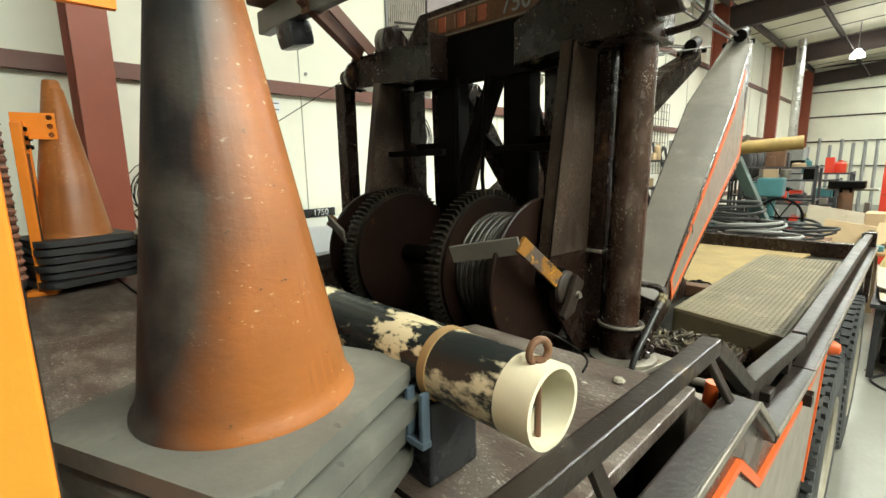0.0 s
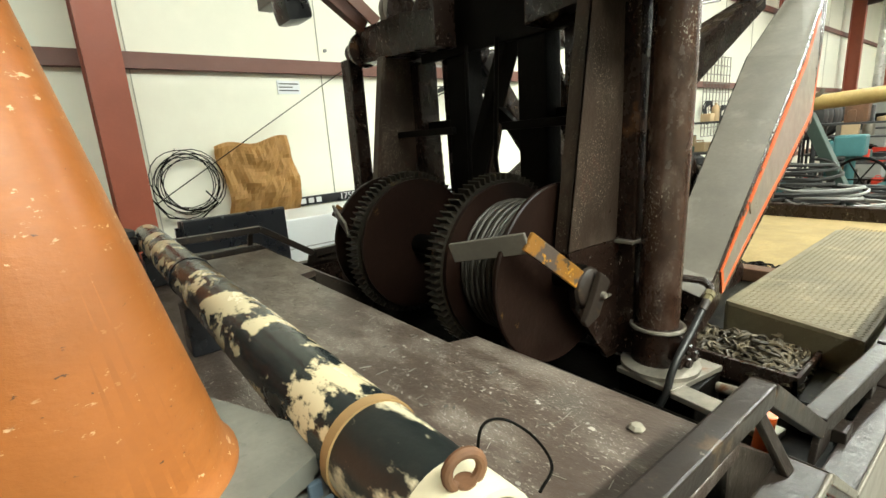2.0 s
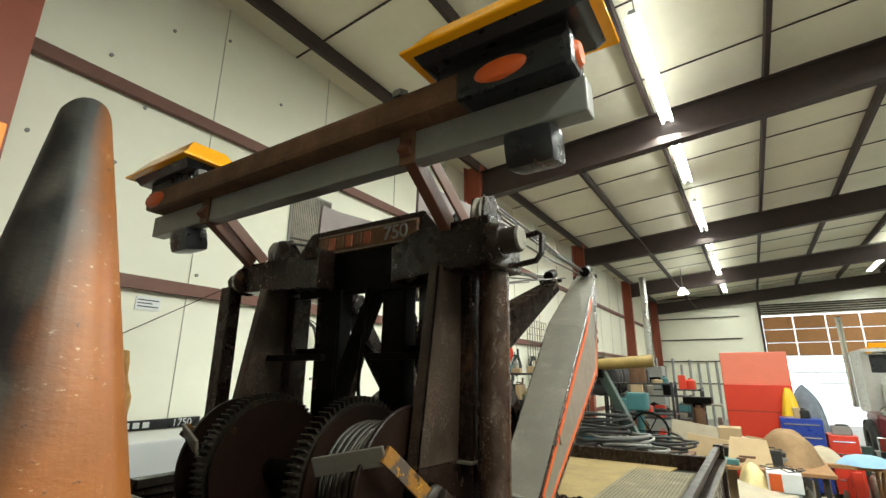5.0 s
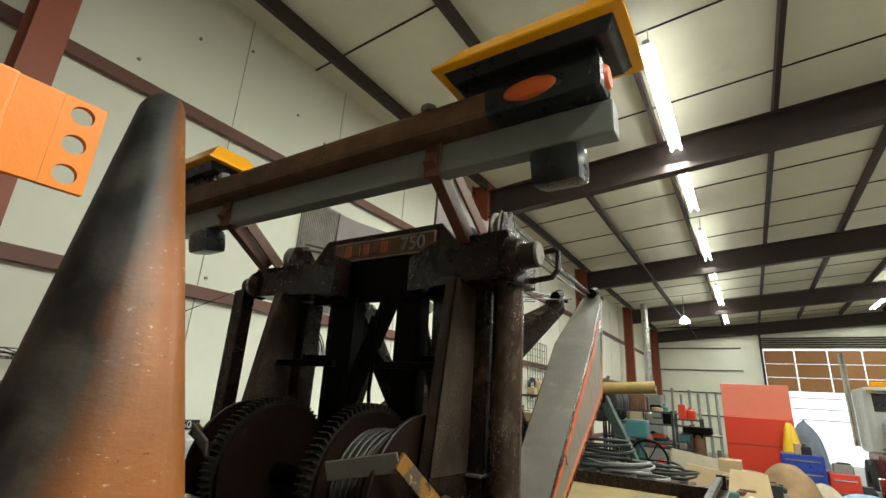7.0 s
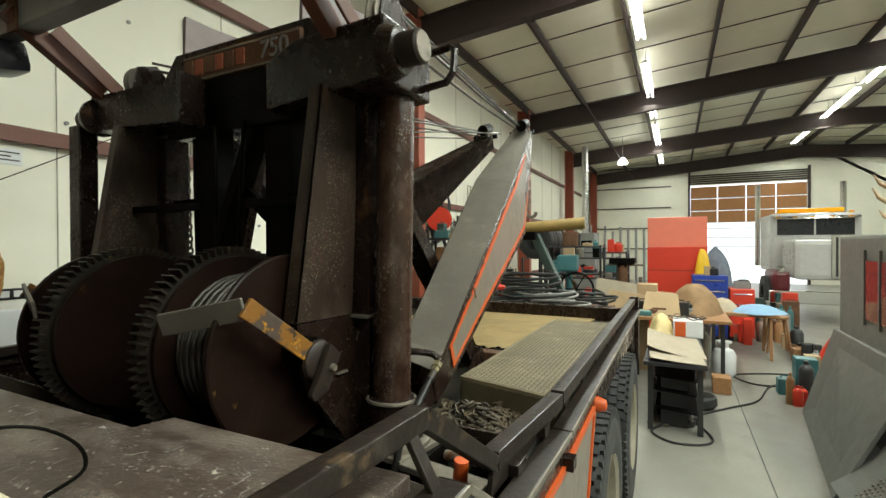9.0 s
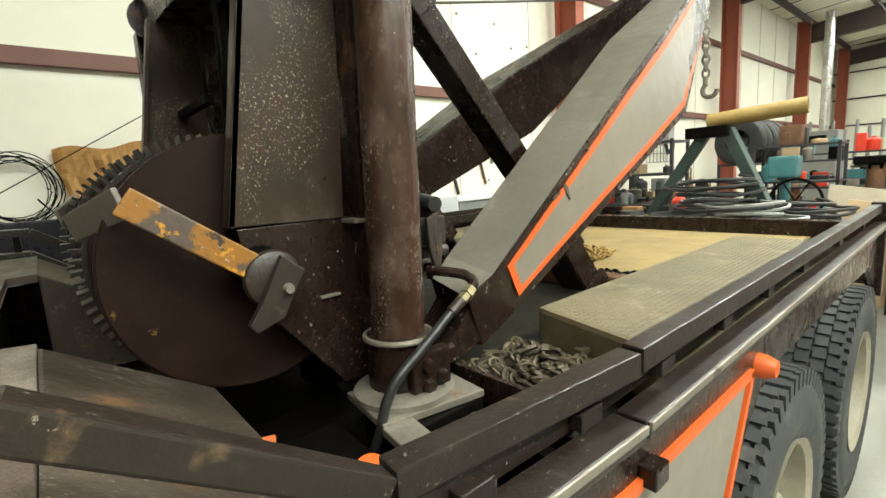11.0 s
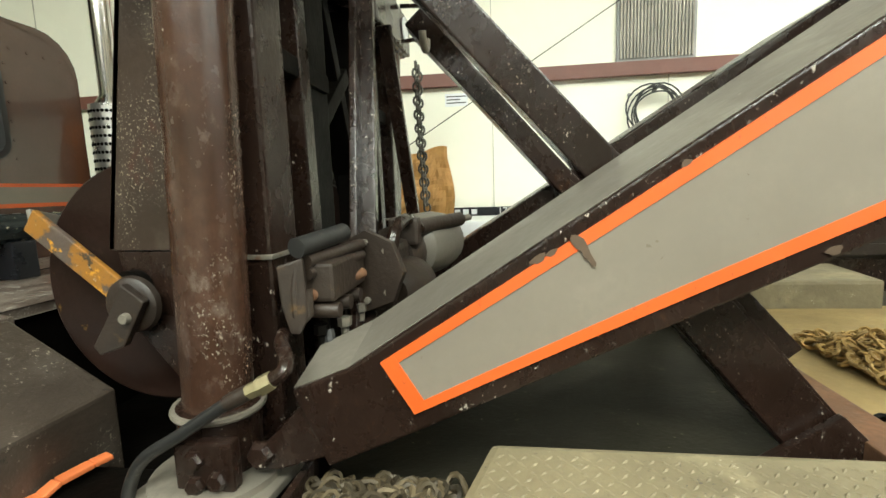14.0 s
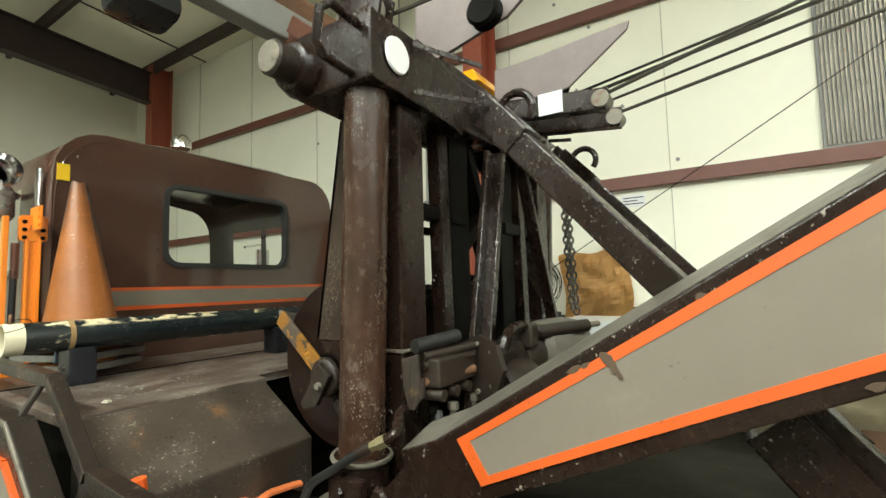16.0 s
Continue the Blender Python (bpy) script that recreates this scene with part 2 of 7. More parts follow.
M_red = mat("red_enamel", (0.62, 0.05, 0.025), 0.35, var=0.05, bump=0.02)
M_redlite = mat("faded_red_enamel", (0.75, 0.2, 0.13), 0.35, var=0.05, bump=0.02)
M_blue = mat("blue_enamel", (0.02, 0.05, 0.3), 0.3, var=0.05, bump=0.02)
M_dark = mat("dark_shop_metal", (0.03, 0.03, 0.032), 0.5, var=0.3)
M_grey = mat("grey_metal", (0.24, 0.24, 0.23), 0.5, var=0.15)
M_vangrey = mat("grey_primer_body", (0.15, 0.152, 0.14), 0.45, var=0.12, bump=0.05, chips=(((0.2, 0.2, 0.185), 0.42, 2.5, 0.3),))
M_teal = mat("teal_machine_paint", (0.05, 0.16, 0.17), 0.45, var=0.2)
M_card = mat("cardboard", (0.42, 0.3, 0.17), 0.8, var=0.12)
M_wood = mat("brown_wood", (0.3, 0.15, 0.06), 0.6, var=0.25, stretch=(1, 6, 6))
M_dooro = mat("orange_brown_door_panel", (0.36, 0.16, 0.05), 0.5, var=0.15)
M_daylight = glow("daylight_opening", (0.9, 0.96, 1.0), 1.6)
M_dgreen = mat("dark_green_paint", (0.035, 0.06, 0.05), 0.5, var=0.3, chips=((PALE, 0.26, 20, 0.05),))
M_yellow = mat("yellow_plastic", (0.8, 0.5, 0.02), 0.4, var=0.05)
M_bluecloth = mat("light_blue_cloth", (0.25, 0.42, 0.6), 0.8, var=0.15)
M_bone = mat("antler_bone", (0.45, 0.3, 0.17), 0.6, var=0.3)
M_brass = mat("brass_fitting", (0.22, 0.185, 0.1), 0.45, metal=0.5, var=0.4)
M_seat = mat("grey_vinyl", (0.16, 0.16, 0.15), 0.6, var=0.1)

# ---- mesh helpers ----
def smooth_path(pts, n=6):
    """Points on a smooth curve through the given ones."""
    p = [Vector(q) for q in pts]
    p = [p[0] * 2 - p[1]] + p + [p[-1] * 2 - p[-2]]
    out = []
    for a, b, c, d in zip(p, p[1:], p[2:], p[3:]):
        for k in range(n):
            t = k / n
            out.append(0.5 * (2 * b + (c - a) * t + (2 * a - 5 * b + 4 * c - d) * t * t + (3 * b - a - 3 * c + d) * t ** 3))
    return out + [p[-2]]



BASE = {}


def thing(name, at=(0, 0, 0), label="", category="", group="", kind=""):
    ob = new(name)
    ob.location = at
    BASE[ob] = Vector(at)
    return tagged(ob, label, category, group, kind)


def part(name, bm, material, parent=None, label="", smooth=False):
    """One mesh under a thing or a part. Vertices are given in the space in which the thing is built."""
    me = bpy.data.meshes.new(name)
    bmesh.ops.recalc_face_normals(bm, faces=bm.faces)
    off = BASE.get(parent, Vector((0, 0, 0)))
    if off.length:
        bmesh.ops.translate(bm, vec=-off, verts=bm.verts)
    if smooth:
        for f in bm.faces:
            f.smooth = True
        for e in bm.edges:
            if len(e.link_faces) == 2 and e.calc_face_angle(0) > 0.6:
                e.smooth = False
    bm.to_mesh(me)
    bm.free()
    me.materials.append(material)
    ob = new(name, me)
    if parent is not None:
        ob.parent = parent
        BASE[ob] = off
    if label:
        ob["label"] = label
    return ob


def struct(name, bm, material, label, category):
    return tagged(part(name, bm, material), label, category, kind="structure")


def solo(name, bm, material, label, category, group="", smooth=False, kind=""):
    """A thing of one mesh, with its origin at its base."""
    lo = Vector((min(v.co.x for v in bm.verts), min(v.co.y for v in bm.verts), min(v.co.z for v in bm.verts)))
    hi = Vector((max(v.co.x for v in bm.verts), max(v.co.y for v in bm.verts), 0))
    at = Vector(((lo.x + hi.x) / 2, (lo.y + hi.y) / 2, lo.z))
    bmesh.ops.translate(bm, vec=-at, verts=bm.verts)
    ob = part(name, bm, material, None, "", smooth)
    ob.location = at
    return tagged(ob, label, category, group, kind)


def BM():
    return bmesh.new()


def box(bm, lo, hi, bevel=0.0, m=None):
    """An axis-aligned box between two corners, then moved by m."""
    lo, hi = Vector(lo), Vector(hi)
    g = bmesh.ops.create_cube(bm, size=1.0)
    vs = g["verts"]
    for v in vs:
        v.co = Vector([(lo[i] + hi[i]) / 2 + v.co[i] * (hi[i] - lo[i]) for i in range(3)])
    if bevel:
        es = list({e for v in vs for e in v.link_edges})
        r = bmesh.ops.bevel(bm, geom=es, offset=bevel, segments=2, profile=0.6, affect="EDGES", clamp_overlap=True)
        vs = list({v for f in r["faces"] for v in f.verts} | {v for v in vs if v.is_valid})
    if m is not None:
        bmesh.ops.transform(bm, matrix=m, verts=vs)
    return bm


def prism(bm, pts, off, bevel=0.0):
    """A flat outline pushed along off."""
    off = Vector(off)
    a = [bm.verts.new(p) for p in pts]
    c = [bm.verts.new(Vector(p) + off) for p in pts]
    fs = [bm.faces.new(a), bm.faces.new(list(reversed(c)))]
    for i in range(len(a)):
        j = (i + 1) % len(a)
        fs.append(bm.faces.new((a[j], a[i], c[i], c[j])))
    if bevel:
        es = list({e for f in fs for e in f.edges})
        bmesh.ops.bevel(bm, geom=es, offset=bevel, segments=2, profile=0.6, affect="EDGES", clamp_overlap=True)
    return bm


def frame_of(d):
    d = Vector(d).normalized()
    up = Vector((0, 0, 1)) if abs(d.z) < 0.9 else Vector((1, 0, 0))
    s = d.cross(up).normalized()
    return d, s, s.cross(d)


def tube(bm, p0, p1, r0, r1=None, seg=20, inner=0.0):
    """A straight round bar or, with inner, a pipe."""
    p0, p1 = Vector(p0), Vector(p1)
    r1 = r0 if r1 is None else r1
    d, s, u = frame_of(p1 - p0)

    def ring(p, r):
        return [bm.verts.new(p + (s * math.cos(a) + u * math.sin(a)) * r) for a in [2 * math.pi * i / seg for i in range(seg)]]

    a, b = ring(p0, r0), ring(p1, r1)
    loops = [(a, b)]
    if inner:
        c, e = ring(p0, inner), ring(p1, inner)
        loops += [(e, c), (c, a), (b, e)]
    else:
        bm.faces.new(a), bm.faces.new(list(reversed(b)))
    for x, y in loops:
        for i in range(seg):
            j = (i + 1) % seg
            bm.faces.new((x[i], x[j], y[j], y[i]))
    return bm


def sweep(bm, pts, r, seg=10, closed=False):
    """A round bar bent along points."""
    pts = [Vector(p) for p in pts]
    n = len(pts)
    rings, s0 = [], None
    for i, p in enumerate(pts):
        a = pts[(i - 1) % n] if (closed or i) else p
        b = pts[(i + 1) % n] if (closed or i < n - 1) else p
        d, s, u = frame_of(b - a)
        if s0 is not None:
            s = (s0 - d * s0.dot(d)).normalized()
            u = s.cross(d)
        s0 = s
        rr = r[i] if isinstance(r, (list, tuple)) else r
        rings.append([bm.verts.new(p + (s * math.cos(t) + u * math.sin(t)) * rr) for t in [2 * math.pi * k / seg for k in range(seg)]])
    for i in range(n if closed else n - 1):
        a, b = rings[i], rings[(i + 1) % n]
        sh = 0
        if closed and i == n - 1:
            sh = min(range(seg), key=lambda k: (a[0].co - b[k].co).length)
        for k in range(seg):
            bm.faces.new((a[k], a[(k + 1) % seg], b[(k + 1 + sh) % seg], b[(k + sh) % seg]))
    if not closed:
        bm.faces.new(list(reversed(rings[0]))), bm.faces.new(rings[-1])
    return bm


def lathe(bm, profile, at, axis=(0, 0, 1), seg=32, closed=False):
    """A turned shape: profile of (radius, height along the axis)."""
    at = Vector(at)
    d, s, u = frame_of(axis)
    rings = []
    for r, h in profile:
        if r < 1e-5:
            rings.append([bm.verts.new(at + d * h)])
        else:
            rings.append([bm.verts.new(at + d * h + (s * math.cos(a) + u * math.sin(a)) * r) for a in [2 * math.pi * i / seg for i in range(seg)]])
    pairs = list(zip(rings, rings[1:])) + ([(rings[-1], rings[0])] if closed else [])
    for a, b in pairs:
        for i in range(seg):
            j = (i + 1) % seg
            q = [a[i % len(a)], a[j % len(a)], b[j % len(b)], b[i % len(b)]]
            q = list(dict.fromkeys(q))
            if len(q) > 2:
                bm.faces.new(q)
    return bm


def bar(bm, p0, p1, w, h, roll=0.0, bevel=0.004, w1=None, h1=None):
    """A rectangular bar from p0 to p1: w across, h high, at its ends w1, h1."""
    p0, p1 = Vector(p0), Vector(p1)
    d, s, u = frame_of(p1 - p0)
    c, sn = math.cos(radians(roll)), math.sin(radians(roll))
    s, u = s * c + u * sn, u * c - s * sn
    w1, h1 = w1 or w, h1 or h
    q = []
    for p, a, b in ((p0, w, h), (p1, w1, h1)):
        q.append([bm.verts.new(p + s * a / 2 * i + u * b / 2 * j) for i, j in ((-1, -1), (1, -1), (1, 1), (-1, 1))])
    fs = [bm.faces.new(q[0]), bm.faces.new(list(reversed(q[1])))]
    for i in range(4):
        j = (i + 1) % 4
        fs.append(bm.faces.new((q[0][j], q[0][i], q[1][i], q[1][j])))
    if bevel:
        bmesh.ops.bevel(bm, geom=list({e for f in fs for e in f.edges}), offset=bevel, segments=2, profile=0.6, affect="EDGES", clamp_overlap=True)
    return bm


def arc(c, r, a0, a1, n, plane="xz"):
    out = []
    for i in range(n + 1):
        a = radians(a0 + (a1 - a0) * i / n)
        p, q = r * math.cos(a), r * math.sin(a)
        out.append(Vector(c) + Vector({"xz": (p, 0, q), "xy": (p, q, 0), "yz": (0, p, q)}[plane]))
    return out


def text(name, body, size, depth, m, material, parent):
    """Raised lettering as a mesh."""
    cu = bpy.data.curves.new(name, "FONT")
    cu.body, cu.size, cu.extrude, cu.align_x, cu.align_y = body, size, depth, "CENTER", "CENTER"
    tmp = new("lettering_source", cu)
    me = bpy.data.meshes.new_from_object(tmp.evaluated_get(bpy.context.evaluated_depsgraph_get()))
    bpy.data.objects.remove(tmp)
    me.transform(m)
    off = BASE.get(parent, Vector((0, 0, 0)))
    me.transform(Matrix.Translation(-off))
    me.materials.clear()
    me.materials.append(material)
    ob = new(name, me)
    ob.parent = parent
    BASE[ob] = off
    return ob

# ---- building ----
NORTH, SOUTH, EAST, WEST, EAVE, RIDGE_Y, RIDGE_Z = 3.36, -15.5, 24.8, -9.0, 5.76, -6.0, 6.5
struct("floor", box(BM(), (WEST, SOUTH, -0.2), (EAST, NORTH, 0)), M_conc, "grey stained concrete shop floor", "floor")
struct("wall_north", box(BM(), (WEST, NORTH, 0), (EAST, NORTH + 0.15, EAVE)), M_wall, "cream insulated wall panels behind red girts", "wall")
struct("wall_south", box(BM(), (WEST, SOUTH - 0.15, 0), (EAST, SOUTH, EAVE)), M_wall, "cream insulated shop wall", "wall")


def gable(x0, x1, hole=None):
    bm = BM()
    if hole:
        y0, y1, z1 = hole
        prism(bm, [(x0, NORTH, 0), (x0, NORTH, EAVE), (x0, y1, EAVE + (NORTH - y1) * 0.079), (x0, y1, 0)], (x1 - x0, 0, 0))
        prism(bm, [(x0, y1, z1), (x0, y1, EAVE + (NORTH - y1) * 0.079), (x0, y0, EAVE + (NORTH - y0) * 0.079), (x0, y0, z1)], (x1 - x0, 0, 0))
        prism(bm, [(x0, y0, 0), (x0, y0, EAVE + (NORTH - y0) * 0.079), (x0, RIDGE_Y, RIDGE_Z), (x0, SOUTH, EAVE), (x0, SOUTH, 0)], (x1 - x0, 0, 0))
    else:
        prism(bm, [(x0, NORTH, 0), (x0, NORTH, EAVE), (x0, RIDGE_Y, RIDGE_Z), (x0, SOUTH, EAVE), (x0, SOUTH, 0)], (x1 - x0, 0, 0))
    return bm


DOOR = (-6.25, -1.56, 4.75)
struct("wall_east", gable(EAST, EAST + 0.15, DOOR), M_wall, "cream end wall with a roll-up door", "wall")
struct("wall_west", gable(WEST - 0.15, WEST), M_wall, "cream end wall", "wall")
struct("ceiling", prism(BM(), [(WEST, NORTH, EAVE), (WEST, RIDGE_Y, RIDGE_Z), (WEST, SOUTH, EAVE), (WEST, SOUTH, EAVE + 0.15), (WEST, RIDGE_Y, RIDGE_Z + 0.15), (WEST, NORTH, EAVE + 0.15)], (EAST - WEST, 0, 0)), M_ceiling, "cream insulation blanket ceiling under dark purlins", "ceiling")


def roof_z(y):
    return EAVE + (NORTH - y) * 0.079 if y > RIDGE_Y else RIDGE_Z - (RIDGE_Y - y) * 0.079


# girts along the north wall
for z1 in (1.0, 2.72, 4.37):
    bm = BM()
    prism(bm, [(WEST, 3.355, z1), (WEST, 3.29, z1), (WEST, 3.29, z1 - 0.11), (WEST, 3.35, z1 - 0.11), (WEST, 3.35, z1 - 0.09), (WEST, 3.355, z1 - 0.09)], (EAST - WEST, 0, 0), 0.006)
    struct("wall_girt", bm, M_girt, "red oxide steel wall girt", "girt")
for i in range(5):
    bm = BM()
    z1 = 1.6 + i * 1.05
    box(bm, (EAST - 0.06, -0.7, z1), (EAST - 0.002, NORTH, z1 + 0.05))
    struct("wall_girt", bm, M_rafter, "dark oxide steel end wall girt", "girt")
# columns and rafters
for x in (-7.45, -1.13, 5.35, 11.75, 18.15, 24.55):
    bm = BM()
    for y0, y1, dx in ((3.18, 3.20, 0.1), (2.86, 2.88, 0.1)):
        box(bm, (x - dx, y0, 0), (x + dx, y1, 5.74))
    box(bm, (x - 0.006, 2.88, 0), (x + 0.006, 3.18, 5.74))
    struct("column", bm, M_column, "red oxide steel wall column", "column")
    for ya, yb in ((2.857, RIDGE_Y), (SOUTH + 0.1, RIDGE_Y)):
        za, zb, d = roof_z(ya) - 0.22, roof_z(yb) - 0.22, 0.52
        o = [(-0.09, 0), (0.09, 0), (0.09, -0.016), (0.006, -0.016), (0.006, -d), (0.09, -d), (0.09, -d - 0.016), (-0.09, -d - 0.016), (-0.09, -d), (-0.006, -d), (-0.006, -0.016), (-0.09, -0.016)]
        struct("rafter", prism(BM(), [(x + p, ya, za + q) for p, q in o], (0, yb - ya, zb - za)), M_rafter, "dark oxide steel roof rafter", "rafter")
# purlins and blanket seams
y = 2.9
while y > SOUTH:
    bm = BM()
    z = roof_z(y)
    box(bm, (WEST, y - 0.03, z - 0.2), (EAST, y + 0.03, z - 0.02))
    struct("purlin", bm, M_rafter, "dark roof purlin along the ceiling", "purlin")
    y -= 1.5
bm = BM()
x = WEST + 0.8
while x < EAST:
    for ya, yb in ((NORTH, RIDGE_Y), (SOUTH, RIDGE_Y)):
        prism(bm, [(x, ya, roof_z(ya) - 0.004), (x, yb, roof_z(yb) - 0.004), (x, yb, roof_z(yb) - 0.02), (x, ya, roof_z(ya) - 0.02)], (0.018, 0, 0))
    x += 1.6
struct("ceiling_seam", bm, M_rafter, "dark seams of the ceiling blanket", "seam")
# vertical seams and pins of the wall blanket
bm = BM()
for i in range(20):
    x = -8.2 + i * 1.45
    box(bm, (x, 3.352, 0), (x + 0.006, 3.361, EAVE))
struct("wall_seam", bm, mat("wall_seam_grey", (0.45, 0.43, 0.36), 0.6), "vertical seams of the wall panels", "seam")
bm = BM()
rng = random.Random(3)
for i in range(60):
    x, z = -4 + rng.random() * 9, 1.2 + rng.random() * 4.2
    tube(bm, (x, 3.361, z), (x, 3.345, z), 0.016, seg=8)
struct("wall_pin", bm, M_grey, "small round fixing pins on the wall", "pin")


def strip_light(x0, x1, y):
    z = roof_z(y) - 0.42
    t = thing("strip_light", (x0, y, z), "white fluorescent strip light under the ceiling, switched on", "strip light", "shop lights")
    bm = BM()
    prism(bm, [(x0, y - 0.045, z + 0.055), (x0, y - 0.035, z + 0.11), (x0, y + 0.035, z + 0.11), (x0, y + 0.045, z + 0.055)], (x1 - x0, 0, 0), 0.004)
    part("batten", bm, M_white, t)
    for dy in (-0.06, 0.06):
        part("tube", tube(BM(), (x0 + 0.03, y + dy, z + 0.03), (x1 - 0.03, y + dy, z + 0.03), 0.02, seg=10), M_tubeglow, t)
    for dx in (0.2, x1 - x0 - 0.2):
        part("hanger", tube(BM(), (x0 + dx, y, z + 0.1), (x0 + dx, y, z + 0.41), 0.006, seg=6), M_grey, t)


for x0, x1 in ((2.8, 5.35), (5.6, 8.0), (9.3, 11.5), (11.7, 13.9), (14.9, 17.3), (17.6, 20.0), (20.3, 22.7)):
    strip_light(x0, x1, -0.32)
for x0 in (9.6, 12.1, 14.9, 17.4, 20.2):
    strip_light(x0, x0 + 2.35, -5.3)
# the strip at x 1.4 is added out of view, no fixture known there
for x0 in (1.4, 14.2, 17.0, 20.0):
    strip_light(x0, x0 + 2.4, -10.4)

# roll-up door in the east wall, its lower part open to daylight
door = thing("door_1", (EAST + 0.05, -3.0, 0), "brown sectional roll-up door raised over a bright opening", "door", kind="structure")
for i in range(3):
    z = 2.9 + i * 0.6
    for k in range(4):
        y0 = DOOR[0] + k * 1.1725
        part("panel", box(BM(), (EAST + 0.02, y0 + 0.02, z + 0.02), (EAST + 0.07, y0 + 1.15, z + 0.57), 0.01), M_dooro, door)
    part("rail", box(BM(), (EAST + 0.01, DOOR[0], z - 0.01), (EAST + 0.08, DOOR[1], z + 0.02)), M_grey, door)
for i in range(5):
    part("track", tube(BM(), (EAST - 0.1, DOOR[0], 4.82 + i * 0.1), (EAST - 0.1, DOOR[1], 4.82 + i * 0.1), 0.03, seg=8), M_rafter, door)
for y0 in (DOOR[0] - 0.1, DOOR[1]):
    part("jamb", box(BM(), (EAST - 0.1, y0, 0), (EAST - 0.003, y0 + 0.1, 5.4)), M_rafter, door)
for k in range(3):
    part("pane_rail", box(BM(), (EAST + 0.02, DOOR[0], 1.7 + k * 0.45), (EAST + 0.05, DOOR[1], 1.74 + k * 0.45)), M_grey, door)
struct("backdrop", box(BM(), (EAST + 3.0, -12, -0.2), (EAST + 3.1, 6, 9)), M_daylight, "bright daylight outside the door", "daylight")

# ---- tow truck ----
MID = 0.707


def mirror_bm(bm):
    for v in bm.verts:
        v.co.y = 2 * MID - v.co.y
    return bm


truck = thing("tow_truck", (0, MID, 0), "dark brown heavy tow truck with twin booms, winches and orange stripes", "tow truck")


def both(name, make, material, parent=None, label="", smooth=False):
    """A part on the near side and its twin on the far side."""
    a = part(name, make(), material, parent or truck, label, smooth)
    b = part(name, mirror_bm(make()), material, parent or truck, label, smooth)
    return a, b


# deck behind the cab
def deck_bm():
    return prism(BM(), [(-1.74, -0.47, 1.46), (-0.66, -0.47, 1.46), (-0.66, 0.18, 1.455), (-0.745, 0.2, 1.455), (-0.745, 1.214, 1.455), (-0.66, 1.234, 1.455), (-0.66, 1.884, 1.46), (-1.74, 1.884, 1.46)], (0, 0, -0.03), 0.004)


part("deck_plate", deck_bm(), M_deck, truck, "scuffed dark brown steel deck plate with pale scratches")
part("deck_seam", box(BM(), (-1.336, -0.46, 1.4605), (-1.328, 1.87, 1.4635)), M_grease_shade, truck)
# near-black here paints in the shade below the deck
part("deck_support", box(BM(), (-1.72, -0.40, 0.75), (-0.80, 1.82, 1.428)), M_grease_shade, truck)


M_apron = mat("worn_apron_paint", (0.05, 0.038, 0.029), 0.36, var=0.3, chips=(((0.1, 0.082, 0.066), 0.46, 5, 0.25), ((0.15, 0.075, 0.03), 0.40, 7, 0.12, 2.5), ((0.4, 0.37, 0.32), 0.33, 35, 0.04, 4), ((0.28, 0.25, 0.2), 0.40, 100, 0.05, 5), ((0.016, 0.012, 0.01), 0.40, 40, 0.06, 4)), bump=0.6)


def apron_bm():
    return prism(BM(), [(-0.66, -0.455, 1.452), (-0.385, -0.455, 1.275), (-0.385, -0.455, 1.05), (-0.66, -0.455, 1.05)], (0, 0.62, 0), 0.008)


both("apron", apron_bm, M_apron, None, "sloping brown apron plate with a rusty edge")
# well surfaces: their darkness is shade put into the colour
both("well_floor", lambda: box(BM(), (-0.80, -0.47, 0.98), (0.20, MID, 1.03)), M_grease_shade)
part("well_front", box(BM(), (-0.80, 0.17, 1.03), (-0.76, 1.24, 1.42)), M_grease_shade, truck)

# side rails of square tube
def rail_bm():
    bm = BM()
    p = [(-1.72, -0.485, 1.585), (-0.67, -0.495, 1.57), (-0.38, -0.512, 1.372)]
    for a, b in zip(p, p[1:]):
        bar(bm, a, b, 0.038, 0.036)
    return bm


both("upper_rail", rail_bm, M_rail, None, "worn square tube side rail")
both("lower_rail", lambda: bar(bar(BM(), (-0.37, -0.507, 1.372), (0.105, -0.548, 1.372), 0.044, 0.044), (0.112, -0.549, 1.377), (2.85, -0.565, 1.385), 0.042, 0.044), M_rail)


def ledge_bm():
    bm = BM()
    for a, b in (((-1.72, -0.56, 1.47), (-0.68, -0.56, 1.465)), ((-0.68, -0.56, 1.465), (-0.46, -0.565, 1.305)), ((-0.46, -0.567, 1.30), (0.05, -0.575, 1.285)), ((0.06, -0.575, 1.285), (2.85, -0.59, 1.30))):
        bar(bm, a, b, 0.06, 0.03)
    return bm


both("body_ledge", ledge_bm, M_rail)
def web_bm():
    up = [(-0.40, 1.365), (-0.39, 1.36), (0.105, 1.36), (2.85, 1.37)]
    lo = [(2.85, 1.31), (0.06, 1.295), (-0.42, 1.31)]
    return prism(BM(), [(x, -0.527, z) for x, z in up + lo], (0, 0.012, 0), 0.002)


for x in (-1.65, -1.2, -0.72):
    both("rail_post", lambda: bar(BM(), (x, -0.55, 1.478), (x, -0.497, 1.572), 0.028, 0.012), M_rail)
both("rail_web", web_bm, M_rail, None, "worn brown web plate under the rail")
for x in (-0.30, -0.05, 0.22, 0.55, 0.9, 1.3, 1.9, 2.5):
    z0 = 1.306
    both("web_block", lambda: box(BM(), (x, -0.552, z0), (x + 0.06, -0.526, z0 + 0.03), 0.003), M_rail)


